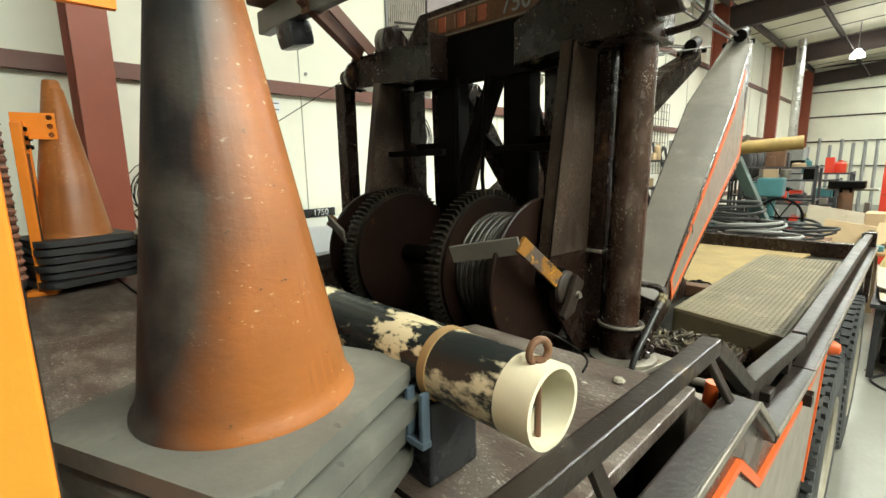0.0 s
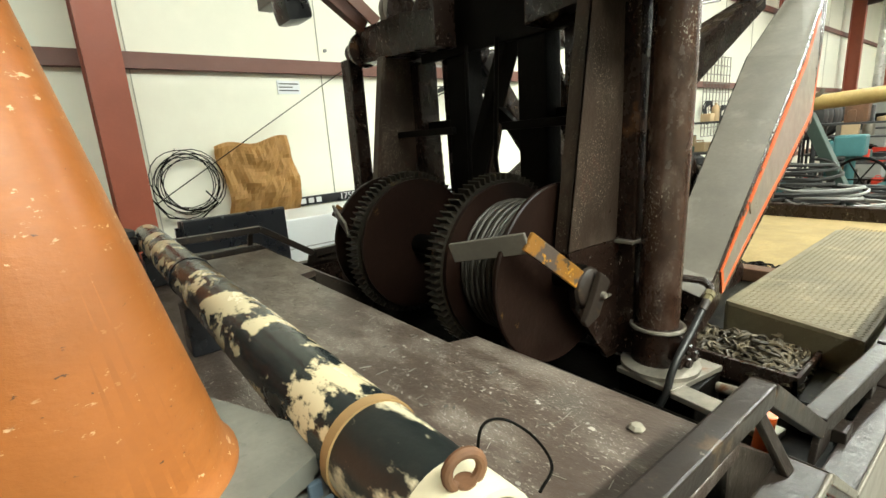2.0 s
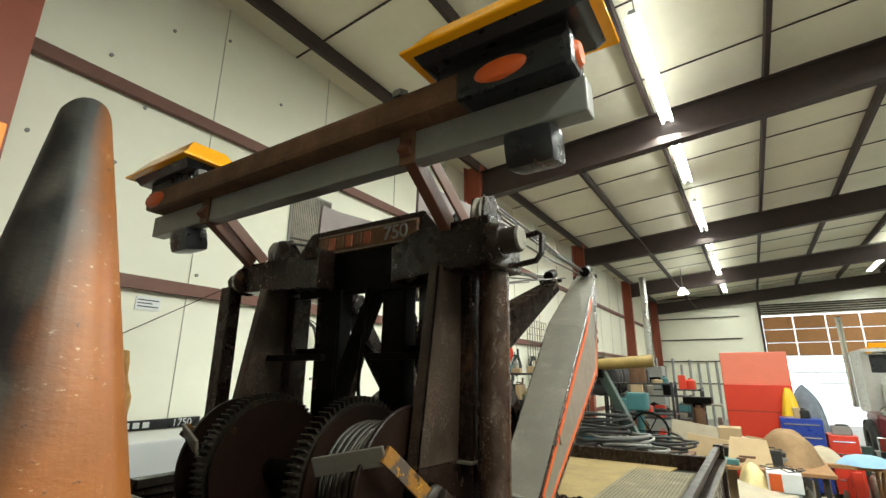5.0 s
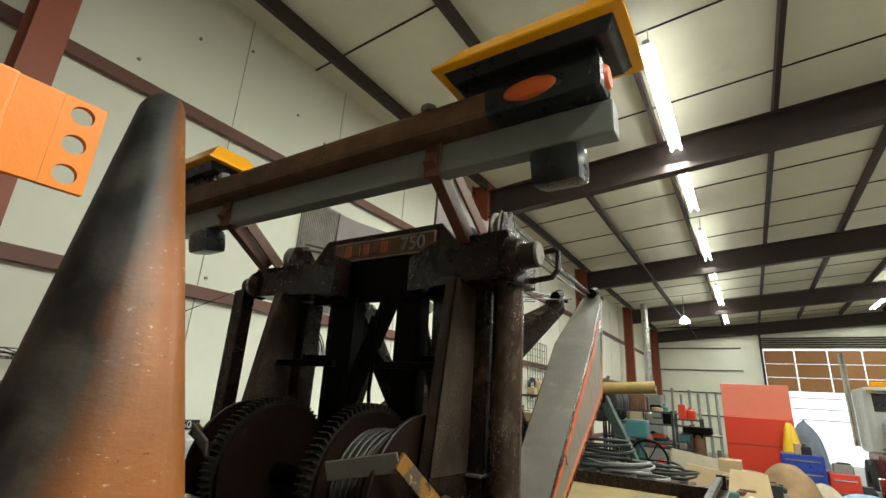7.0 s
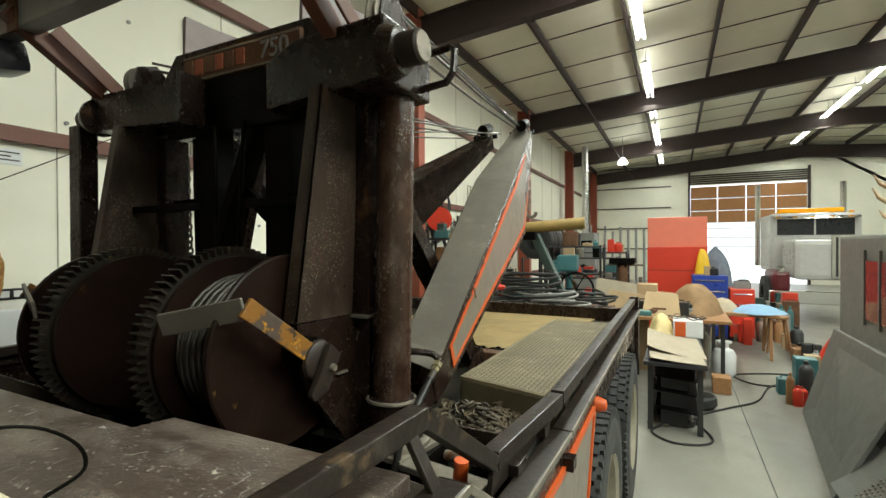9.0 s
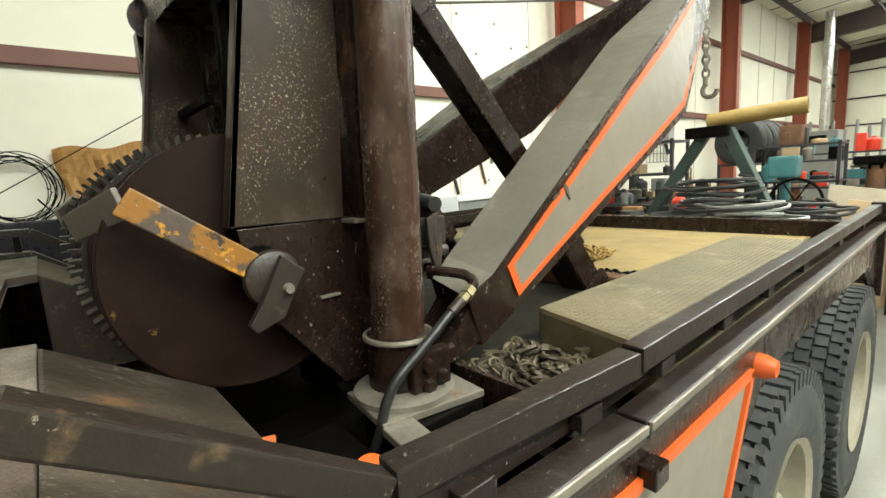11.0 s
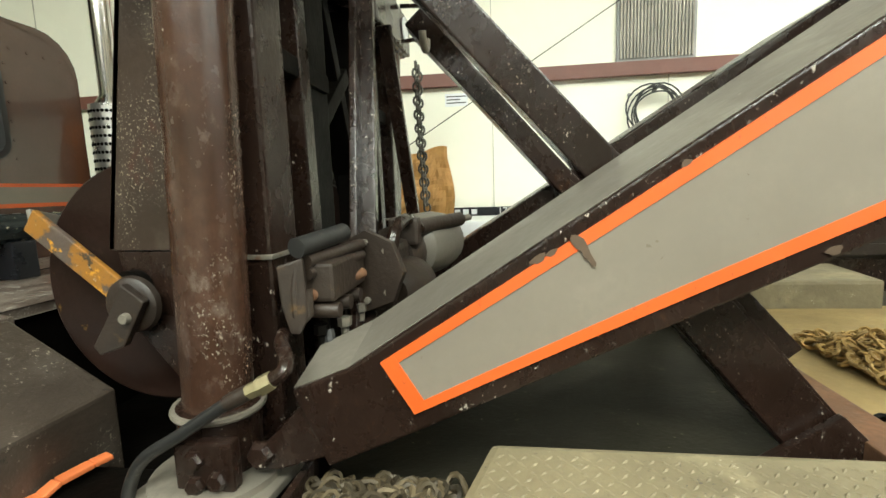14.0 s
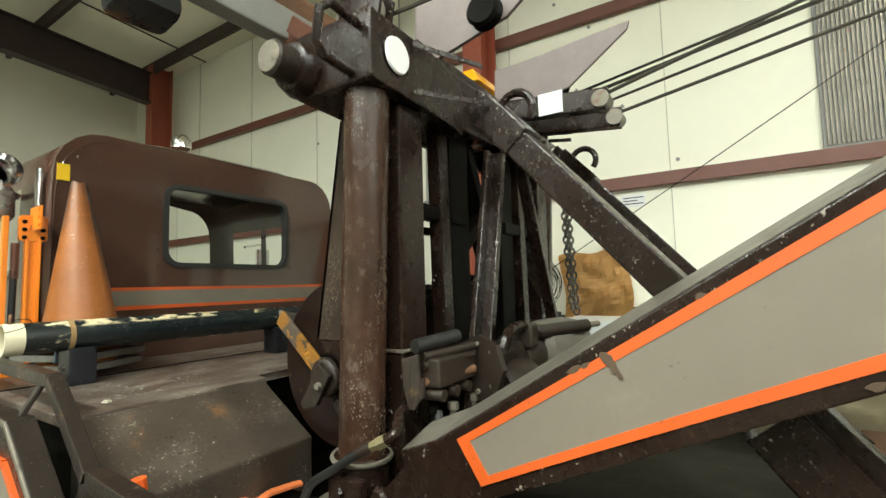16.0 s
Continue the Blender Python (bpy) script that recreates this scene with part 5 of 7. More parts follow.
def ring_between(bm, outer, inner, x0, x1):
    """A plate at x0 with a hole, pushed to x1."""
    n = len(outer)
    A = [[bm.verts.new((x, *p)) for p in o] for x in (x0, x1) for o in (outer, inner)]
    o0, i0, o1, i1 = A
    for k in range(n):
        j = (k + 1) % n
        bm.faces.new((o0[k], o0[j], i0[j], i0[k]))
        bm.faces.new((o1[j], o1[k], i1[k], i1[j]))
        bm.faces.new((i0[k], i0[j], i1[j], i1[k]))
        bm.faces.new((o0[j], o0[k], o1[k], o1[j]))
    return bm


WY0, WY1, WZ0, WZ1 = 0.345, 1.15, 1.965, 2.40
bm, layers = cab_bm()
cab = part("cab", bm, M_brown_clean, truck, "dark brown truck cab with rounded corners", True)
# back wall of the cab with its window opening
outer = [(MID + (y - MID) * 0.965, 1.2 + (z - 1.2) * 0.979) for y, z in rounded(-0.21, 2 * MID + 0.21, 1.2, 2.645, 0.22)]
part("cab_back", ring_between(BM(), outer, rounded(WY0, WY1, WZ0, WZ1, 0.07), CX - 0.004, CX - 0.03), M_brown_clean, cab)
part("window_seal", ring_between(BM(), rounded(WY0 - 0.022, WY1 + 0.022, WZ0 - 0.022, WZ1 + 0.022, 0.085), rounded(WY0 + 0.004, WY1 - 0.004, WZ0 + 0.004, WZ1 - 0.004, 0.068), CX + 0.010, CX - 0.032), M_rubber, cab, "black rubber window seal")
bm = BM()
bm.faces.new([bm.verts.new((CX - 0.016, y, z)) for y, z in rounded(WY0, WY1, WZ0, WZ1, 0.07)])
pane = part("window_pane", bm, M_glass, cab, "clear rear window glass")
pane.visible_shadow = False
for z0, z1, m in ((1.815, 1.832, M_stripe), (1.735, 1.815, M_taupe), (1.715, 1.735, M_stripe), (1.655, 1.672, M_stripe)):
    part("stripe" if m is M_stripe else "colour_band", box(BM(), (CX - 0.003, -0.16, z0), (CX + 0.002, 1.575, z1)), m, cab)
for y, z in [(-0.08 + i * 0.0875, 2.475) for i in range(19)] + [(y, 1.95 + k * 0.09) for k in range(6) for y in (0.30, 1.2)]:
    part("rivet", lathe(BM(), [(0, 0.004), (0.006, 0.003), (0.008, 0)], (CX - 0.004, y, z), (1, 0, 0), 8), M_brown_clean, cab)
part("cab_floor", box(BM(), (CX - 1.40, -0.15, 1.2), (CX - 0.03, 1.56, 1.25)), M_dark, cab)
for y0, y1 in ((-0.19, -0.14), (1.55, 1.60)):
    part("door_frame", box(BM(), (CX - 1.35, y0, 1.25), (CX - 0.04, y1, 1.87), 0.01), M_seat, cab)
part("seat_back", box(BM(), (CX - 0.35, 0.0, 1.3), (CX - 0.18, 1.42, 1.92), 0.05), M_seat, cab, "grey vinyl seat back")
part("mirror_arm", sweep(BM(), [(CX - 1.0, 1.62, 2.2), (CX - 1.1, 1.9, 2.25), (CX - 1.1, 1.9, 1.9)], 0.012), M_chrome, cab, "", True)
part("side_mirror", box(BM(), (CX - 1.13, 1.84, 1.85), (CX - 1.09, 1.98, 2.2), 0.01), M_chrome, cab)
bm = lathe(BM(), [(0, 0.09), (0.04, 0.085), (0.06, 0.05), (0.06, 0.0), (0.03, -0.02), (0.03, -0.06)], (CX - 0.28, 0.56, 2.72), (0, 0, 1), 20)
part("roof_lamp", bm, M_chrome, cab, "chrome roof lamp", True)
part("yellow_sticker", box(BM(), (CX - 0.012, -0.165, 2.35), (CX + 0.002, -0.115, 2.43)), M_yellow, cab)
part("hinge_trim", tube(BM(), (CX - 0.05, -0.215, 1.6), (CX - 0.05, -0.215, 2.4), 0.015), M_chrome, cab, "", True)
part("hood", prism(BM(), [(-3.2, 0.05, 1.2), (-4.9, 0.2, 1.1), (-4.9, 0.2, 1.85), (-3.2, 0.05, 2.0)], (0, 1.2, 0), 0.06), M_brown_clean, truck, "long dark brown bonnet")
for y in (-0.05, 1.46):
    wheel(-4.3, y, truck)

horn = part("air_horn", lathe(BM(), [(0, 0.02), (0.02, 0.02), (0.022, 0.16), (0.035, 0.24), (0.075, 0.30), (0.078, 0.30), (0.036, 0.235), (0.026, 0.0), (0, 0.0)], (CX - 0.42, -0.33, 2.37), (1, 0, 0.05), 24), M_chrome, truck, "chrome air horn beside the cab", True)
part("horn_bracket", bar(BM(), (CX - 0.36, -0.33, 2.37), (CX - 0.36, -0.20, 2.30), 0.02, 0.03), M_chrome, horn)
canister = part("air_cleaner", lathe(BM(), [(0, 0), (0.09, 0), (0.10, 0.02), (0.10, 0.10), (0.105, 0.105), (0.105, 0.125), (0.10, 0.13), (0.09, 0.15), (0.05, 0.185), (0, 0.19)], (CX - 0.2, -0.36, 2.16), (0, 0, 1), 28), M_steel, truck, "bright metal air cleaner beside the cab", True)
part("cleaner_pipe", tube(BM(), (CX - 0.2, -0.36, 1.35), (CX - 0.2, -0.36, 2.17), 0.05), M_black, canister, "", True)

# exhaust stacks behind the cab
def stack_bm():
    return lathe(BM(), [(0.0, 1.3), (0.095, 1.3), (0.095, 2.30), (0.06, 2.36), (0.06, 3.2), (0.055, 3.2), (0.055, 2.9), (0, 2.9)], (-1.765, 1.81, 0), (0, 0, 1), 28)


st = part("exhaust_pipe", stack_bm(), M_chrome, truck, "chrome exhaust stack with a perforated guard", True)
bm = lathe(BM(), [(0.118, 1.45), (0.122, 1.45), (0.122, 2.30), (0.118, 2.30)], (-1.765, 1.81, 0), (0, 0, 1), 28, closed=True)
part("guard", bm, M_steel, st, "", True)
bm = BM()
for i in range(22):
    for k in range(17):
        a = radians(-150 + i * 11)
        z = 1.49 + k * 0.048
        lathe(bm, [(0, 0.003), (0.010, 0.002), (0.011, 0)], (-1.765 + 0.122 * math.cos(a), 1.81 + 0.122 * math.sin(a), z), (math.cos(a), math.sin(a), 0), 6)
tagged(part("guard_hole", bm, M_grease_shade, st), kind="stuff")

# ---- loose things on and beside the truck ----
def charred_cone_material():
    """The cone's rubber with a burnt flank that widens towards the tip."""
    m = M_cone.copy()
    m.name = "charred_cone_rubber"
    n, ln = m.node_tree.nodes, m.node_tree.links
    b = n["Principled BSDF"]
    src = b.inputs["Base Color"].links[0].from_socket
    tc = n.new("ShaderNodeTexCoord")
    sep = n.new("ShaderNodeSeparateXYZ")
    ln.new(tc.outputs["Object"], sep.inputs[0])

    def op(kind, a, c, third=None):
        x = n.new("ShaderNodeMath")
        x.operation = kind
        for i, v in enumerate((a, c, third)):
            if v is None:
                continue
            if isinstance(v, (int, float)):
                x.inputs[i].default_value = v
            else:
                ln.new(v, x.inputs[i])
        return x.outputs[0]

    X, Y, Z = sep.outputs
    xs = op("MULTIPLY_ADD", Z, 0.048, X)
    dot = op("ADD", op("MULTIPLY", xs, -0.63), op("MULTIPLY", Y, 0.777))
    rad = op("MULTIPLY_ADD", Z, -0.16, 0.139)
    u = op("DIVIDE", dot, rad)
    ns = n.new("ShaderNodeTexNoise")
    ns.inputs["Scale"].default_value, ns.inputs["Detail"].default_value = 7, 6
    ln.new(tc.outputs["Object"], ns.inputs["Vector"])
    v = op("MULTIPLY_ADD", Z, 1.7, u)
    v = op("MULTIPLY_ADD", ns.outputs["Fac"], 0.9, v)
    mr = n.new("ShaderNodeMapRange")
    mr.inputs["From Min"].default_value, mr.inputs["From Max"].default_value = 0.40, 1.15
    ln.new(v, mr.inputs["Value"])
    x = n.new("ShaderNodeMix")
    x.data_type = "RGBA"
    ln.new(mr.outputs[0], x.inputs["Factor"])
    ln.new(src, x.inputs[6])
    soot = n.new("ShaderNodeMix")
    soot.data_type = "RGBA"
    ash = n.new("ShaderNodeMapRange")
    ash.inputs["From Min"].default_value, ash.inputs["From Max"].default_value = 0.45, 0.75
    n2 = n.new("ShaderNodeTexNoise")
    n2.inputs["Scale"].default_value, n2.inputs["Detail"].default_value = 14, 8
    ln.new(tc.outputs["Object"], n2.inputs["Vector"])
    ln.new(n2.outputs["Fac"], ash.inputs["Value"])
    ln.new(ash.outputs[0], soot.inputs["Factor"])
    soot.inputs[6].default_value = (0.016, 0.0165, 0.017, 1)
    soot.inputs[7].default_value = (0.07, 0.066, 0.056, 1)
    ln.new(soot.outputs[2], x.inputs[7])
    ln.new(x.outputs[2], b.inputs["Base Color"])
    return m


def cone_at(at, turn, body_mat, base_mat, label, lean=(0, 0), broken=False):
    t = thing("traffic_cone", (0, 0, 0), label, "traffic cone", "stacked traffic cones")
    bm = BM()
    pts = [(x, y, 0.0) for x, y in rounded(-0.178, 0.178, -0.178, 0.178, 0.045)]
    prism(bm, pts, (0, 0, 0.026), 0.006)
    part("base", bm, base_mat, t, "square rubber foot")
    bm = BM()
    lathe(bm, [(0.143, 0.026), (0.142, 0.031), (0.136, 0.038), (0.131, 0.055), (0.030, 0.672), (0.026, 0.678), (0.022, 0.672), (0.12, 0.06), (0.128, 0.03)], (0, 0, 0), (0, 0, 1), 48)
    for v in bm.verts:
        k = max(0, v.co.z - 0.05) / 0.62
        v.co.x += lean[0] * k
        v.co.y += lean[1] * k
        if broken and v.co.z > 0.665:
            v.co.z -= 0.018 * (1 + math.sin(3 * math.atan2(v.co.y, v.co.x))) * 0.6
    part("body", bm, body_mat, t, "", True)
    t.matrix_basis = pose(*at, 0, 0, turn)
    return t


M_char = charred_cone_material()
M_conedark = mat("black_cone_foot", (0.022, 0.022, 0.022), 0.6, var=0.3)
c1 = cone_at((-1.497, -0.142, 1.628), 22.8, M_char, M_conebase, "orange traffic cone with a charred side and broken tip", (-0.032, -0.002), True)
for k in range(1, 4):
    cone_at((-1.497 + 0.006 * math.sin(k * 2), -0.142 + 0.006 * math.cos(k * 3), 1.628 - 0.0455 * k), 22.8 + 3 * math.sin(k * 5), M_cone, M_conebase, "orange traffic cone nested in a stack on the deck", (-0.032, -0.002))
cone_at((-1.46, 1.84, 1.66), 12, M_cone, M_conedark, "clean orange traffic cone on a stack of black feet")
for k in range(1, 6):
    cone_at((-1.46 + 0.01 * math.sin(k * 2.2), 1.84 + 0.01 * math.cos(k * 3.1), 1.66 - 0.0335 * k), 12 + 6 * math.sin(k * 4), M_cone, M_conedark, "orange traffic cone nested in a stack with black feet")

# pipe carrier across the deck
P0, P1 = Vector((-1.243, -0.468, 1.648)), Vector((-1.205, 1.80, 1.64))
pipe = thing("storage_pipe", (-1.22, 0.6, 1.46), "black pipe with cream wear, strapped across the deck", "pipe")
part("pipe_body", tube(BM(), P0 + (P1 - P0) * 0.085, P1, 0.057, seg=40, inner=0.051), M_pipe, pipe, "black painted pipe worn to cream", True)
part("pipe_worn_length", tube(BM(), P0 + (P1 - P0) * 0.024, P0 + (P1 - P0) * 0.0852, 0.0571, seg=40, inner=0.051), M_pipeworn, pipe, "cream worn length of pipe", True)
part("pipe_end", tube(BM(), P0, P0 + (P1 - P0) * 0.0245, 0.0572, seg=40, inner=0.050), M_cream, pipe, "cream open pipe end", True)
d = (P1 - P0).normalized()


def strap(f, r, w, m, label):
    c = P0 + (P1 - P0) * f
    bm = BM()
    lathe(bm, [(r, -w / 2), (r + 0.003, -w / 2), (r + 0.003, w / 2), (r, w / 2)], c, d, 40, closed=True)
    return part("strap", bm, m, pipe, label, True)


M_strap = mat("tan_webbing", (0.33, 0.2, 0.08), 0.75, var=0.3)
sp = strap(0.085, 0.0575, 0.016, M_strap, "tan strap round the pipe")
strap(0.55, 0.0575, 0.016, M_black, "black band round the pipe")
c = P0 + d * 0.195 + Vector((-0.062, 0, -0.03))
part("buckle", box(box(box(BM(), (c.x - 0.012, c.y - 0.02, c.z - 0.07), (c.x + 0.004, c.y - 0.012, c.z + 0.01), 0.002), (c.x - 0.012, c.y + 0.012, c.z - 0.07), (c.x + 0.004, c.y + 0.02, c.z + 0.01), 0.002), (c.x - 0.014, c.y - 0.022, c.z - 0.078), (c.x + 0.005, c.y + 0.022, c.z - 0.066), 0.003), mat("blue_grey_buckle", (0.1, 0.14, 0.18), 0.5), pipe, "blue grey strap buckle")
for f in (0.10, 0.5, 0.9):
    q = P0 + (P1 - P0) * f
    part("saddle", box(BM(), (q.x - 0.055, q.y - 0.045, 1.461), (q.x + 0.055, q.y + 0.045, 1.60), 0.006), M_black, pipe, "black saddle block")
e = P0 + d * 0.024
part("eye_bolt", sweep(BM(), [e + Vector((0.0160 * math.cos(a), -0.004 * math.cos(a), 0.069 + 0.0160 * math.sin(a))) for a in [2 * math.pi * k / 20 for k in range(20)]], 0.0052, 10, True), M_rust, pipe, "rusty eye bolt", True)
part("bolt_shank", tube(BM(), e + Vector((0, 0, -0.056)), e + Vector((0, 0, 0.056)), 0.0045, seg=12), M_rust, pipe, "", True)
part("bolt_collar", lathe(BM(), [(0, 0), (0.010, 0), (0.010, 0.008), (0, 0.008)], e + Vector((0, 0, 0.0515)), (0, 0, 1), 16), M_rust, pipe)
part("tie_wire", sweep(BM(), smooth_path([e + Vector(p) for p in ((0.014, 0.0, 0.069), (0.05, 0.03, 0.072), (0.085, 0.035, 0.06), (0.10, 0.01, 0.045), (0.09, -0.02, 0.035), (0.06, -0.03, 0.03))]), 0.0016, 6), M_grease_shade, pipe, "", True)

# upright orange jacks on both sides behind the cab
def jack(at, turn, label):
    t = thing("lifting_jack", (0, 0, 0), label, "jack", "orange lifting jacks")
    bm = BM()
    box(bm, (-0.022, -0.005, 0.0), (0.022, 0.005, 0.60), 0.001)
    for sx in (-1, 1):
        box(bm, (sx * 0.022 - 0.006, -0.016, 0.0), (sx * 0.022 + 0.006, 0.016, 0.60), 0.002)
    part("upright", bm, M_orange, t, "orange ribbed steel upright")
    bm = ring_between(BM(), [(x, z) for x, z in rounded(-0.05, 0.05, 0.585, 0.70, 0.015)], [(x, z) for x, z in rounded(-0.014, 0.014, 0.63, 0.658, 0.012)], 0.012, -0.012)
    bmesh.ops.transform(bm, matrix=Matrix.Rotation(radians(90), 4, "Z"), verts=bm.verts)
    part("top_plate", bm, M_orange, t, "orange plate with holes")
    part("gusset_plate", box(BM(), (-0.004, -0.073, 0.632), (0.004, 0.03, 0.737), 0.001), M_orange, t, "orange gusset plate")
    for k in range(3):
        z = 0.632 + k * 0.035
        part("holed_plate", ring_between(BM(), rounded(-0.113, -0.073, z, z + 0.035, 0.0005), rounded(-0.104, -0.082, z + 0.0065, z + 0.0285, 0.0108), 0.004, -0.004), M_orange, t, "orange plate with a round hole")
    for k in range(5):
        part("bolt", lathe(BM(), [(0, 0.01), (0.008, 0.01), (0.01, 0)], (-0.032 + 0.064 * (k % 2), -0.014, 0.6 + 0.035 * (k // 2)), (0, -1, 0), 8), M_grease_shade, t)
    bm = BM()
    for k in range(26):
        z = 0.42 + k * 0.006
        sweep(bm, arc((-0.06, -0.01, z), 0.014, 0, 330, 10, "xy"), 0.0025, 5)
    tagged(part("spring", bm, M_rustred, t, "red coil spring"), kind="stuff")
    part("handle", tube(BM(), (-0.065, -0.01, 0.02), (-0.062, -0.01, 0.45), 0.013), M_black, t, "black jack handle", True)
    part("side_bar", box(BM(), (-0.105, -0.022, 0.0), (-0.085, 0.012, 0.69), 0.003), M_orange, t)
    part("foot", box(BM(), (-0.11, -0.05, 0.0), (0.05, 0.05, 0.02), 0.004), M_orange, t)
    t.matrix_basis = pose(*at, 0, 0, turn)
    return t


jack((-1.733, -0.252, 1.461), 88, "orange lifting jack standing beside the cab")
jack((-1.58, 1.80, 1.461), 75, "orange lifting jack standing beside the chrome stack")


# chains
def chain_pile(name, x0, x1, y0, y1, z, height, n, material, label, seed):
    rng = random.Random(seed)
    bm = BM()
    cx, cy = (x0 + x1) / 2, (y0 + y1) / 2
    for i in range(n):
        x, y = x0 + rng.random() * (x1 - x0), y0 + rng.random() * (y1 - y0)
        k = 1 - max(abs(x - cx) / (x1 - x0), abs(y - cy) / (y1 - y0)) * 1.5
        h = z + 0.008 + max(0, k) * height * (0.35 + 0.65 * rng.random())
        m = Matrix.Translation((x, y, h)) @ Euler((rng.uniform(-0.9, 0.9), rng.uniform(-0.6, 0.6), rng.uniform(0, 6.28))).to_matrix().to_4x4()
        link_at(bm, m, 0.05, 0.033, 0.0062, 5)
    solo(name, bm, material, label, "chain", kind="stuff", smooth=True)


chain_pile("chain_pile", 0.19, 0.475, -0.345, 0.02, 1.126, 0.10, 560, M_link, "heap of dusty steel chain in the deck tray", 5)
chain_pile("chain_heap", 1.62, 2.05, 0.55, 0.95, 1.142, 0.10, 330, M_linkrust, "heap of rusty yellow chain on the rear deck", 8)
chain_pile("chain_run", 1.42, 1.60, 0.02, 0.35, 1.142, 0.02, 60, M_grease_shade, "dark chain lying on the rear deck", 9)
bm = BM()
prism(bm, [(0.45, -0.23, 1.19), (0.50, -0.245, 1.19), (0.505, -0.215, 1.19), (0.485, -0.21, 1.19), (0.488, -0.225, 1.19), (0.47, -0.22, 1.19), (0.465, -0.205, 1.19), (0.45, -0.205, 1.19)], (0, 0, 0.016), 0.003)
solo("chain_hook", bm, M_link, "dusty steel chain hook on the chain heap", "hook")

# north wall: paper, wire coil, notice, louvre, strip sign
bm = BM()
nx, nz = 22, 20
rng = random.Random(2)
grid = []
for i in range(nx + 1):
    col = []
    for k in range(nz + 1):
        u, v = i / nx, k / nz
        x = -0.47 + 0.60 * u + 0.03 * math.sin(v * 5)
        z = 1.47 + (0.58 + 0.05 * u + 0.02 * math.sin(u * 9)) * v
        y = 3.335 - 0.05 * math.sin(math.pi * u) * math.sin(math.pi * v) - 0.09 * abs(noise.noise((u * 3.2, v * 3.2, 1.3))) - 0.03 * abs(noise.noise((u * 8, v * 8, 4.0)))
        col.append(bm.verts.new((x, y, z)))
    grid.append(col)
for i in range(nx):
    for k in range(nz):
        bm.faces.new((grid[i][k], grid[i + 1][k], grid[i + 1][k + 1], grid[i][k + 1]))
bmesh.ops.solidify(bm, geom=list(bm.faces), thickness=0.004)
solo("kraft_paper", bm, M_paper, "crumpled brown kraft paper hung on the wall", "paper")


def coil(name, c, r, n, wire, material, label, category, seed, barbs=False):
    rng = random.Random(seed)
    bm = BM()
    pts = []
    for i in range(n * 22):
        a = 2 * math.pi * i / 22
        k = i / 22
        rr = r * (1 + 0.11 * math.sin(k * 1.7 + a * 0.3) + 0.05 * math.sin(a * 2 + k))
        pts.append((c[0] + rr * math.cos(a) + 0.03 * math.sin(k * 2), c[1] + 0.012 * math.sin(k * 3.1) + 0.01 * math.sin(a * 3), c[2] + rr * 1.05 * math.sin(a) - 0.02 * math.cos(k)))
    sweep(bm, pts, wire, 5)
    if barbs:
        for p in pts[::5]:
            p = Vector(p)
            for _ in range(2):
                dd = Vector((rng.uniform(-1, 1), rng.uniform(-0.4, 0.4), rng.uniform(-1, 1))).normalized() * 0.014
                tube(bm, p - dd, p + dd, 0.0012, seg=4)
    return solo(name, bm, material, label, category, smooth=True)


coil("barbed_wire", (-0.72, 3.27, 1.79), 0.21, 9, 0.0035, M_grease_shade, "loose coil of dark barbed wire on the wall", "wire", 3, True)
bm = sweep(BM(), [(-1.0, 3.25, 1.72), (-0.9, 3.26, 1.55), (-0.7, 3.25, 1.5), (-0.55, 3.25, 1.62), (-0.62, 3.26, 1.72)], 0.007, 6)
solo("wall_rod", bm, M_grease_shade, "bent dark rod against the wall", "rod", smooth=True)
solo("guy_wire", sweep(BM(), [(-0.98, 3.2, 1.66), (0.0, 3.2, 2.25), (0.75, 3.2, 2.70), (1.9, 3.2, 3.4)], 0.004, 6), M_grease_shade, "thin wire running up the wall", "wire", smooth=True)
notice = thing("wall_notice", (0.2, 3.355, 2.44), "small white printed notice on the wall", "notice")
part("sheet", box(BM(), (0.09, 3.352, 2.45), (0.29, 3.359, 2.56)), M_white, notice)
for k in range(3):
    part("line", box(BM(), (0.105, 3.349, 2.475 + k * 0.027), (0.275 - 0.05 * (k % 2), 3.353, 2.484 + k * 0.027)), M_dark, notice)
lou = thing("wall_louvre", (1.85, 3.35, 2.74), "grey metal louvre panel on the wall", "louvre")
part("frame", box(BM(), (1.53, 3.335, 2.72), (2.15, 3.358, 4.05), 0.004), M_grey, lou)
for k in range(22):
    part("slat", box(BM(), (1.555 + k * 0.0265, 3.318, 2.75), (1.568 + k * 0.0265, 3.334, 4.02)), M_worn, lou)
sign = thing("strip_sign", (0.35, 3.34, 1.5), "black strip sign with white lettering on the wall", "sign")
part("board", box(BM(), (-0.08, 3.335, 1.485), (0.78, 3.357, 1.565), 0.003), M_black, sign)
text("numerals", "1750", 0.085, 0.002, Matrix.Translation((0.62, 3.333, 1.525)) @ Matrix.Rotation(radians(90), 4, "X"), M_white, sign)
for k in range(5):
    x = 0.0 + k * 0.075
    part("letter_bar", box(BM(), (x, 3.331, 1.503), (x + 0.05, 3.336, 1.548)), M_white, sign)
for zc, xc in ((2.05, 1.83), (2.45, 7.0)):
    coil("cable_coil", (xc, 3.25, zc + 0.25), 0.19, 6, 0.007, M_rubber, "coil of black cable hung on the wall", "cable", 6)
    solo("wall_peg", tube(BM(), (xc, 3.358, zc + 0.43), (xc, 3.22, zc + 0.445), 0.012, seg=8), M_dark, "dark steel peg in the wall", "peg")
duct = thing("wall_cable_drop", (-1.9, 3.3, 2.0), "thin conduit drops with small boxes on the wall", "conduit")
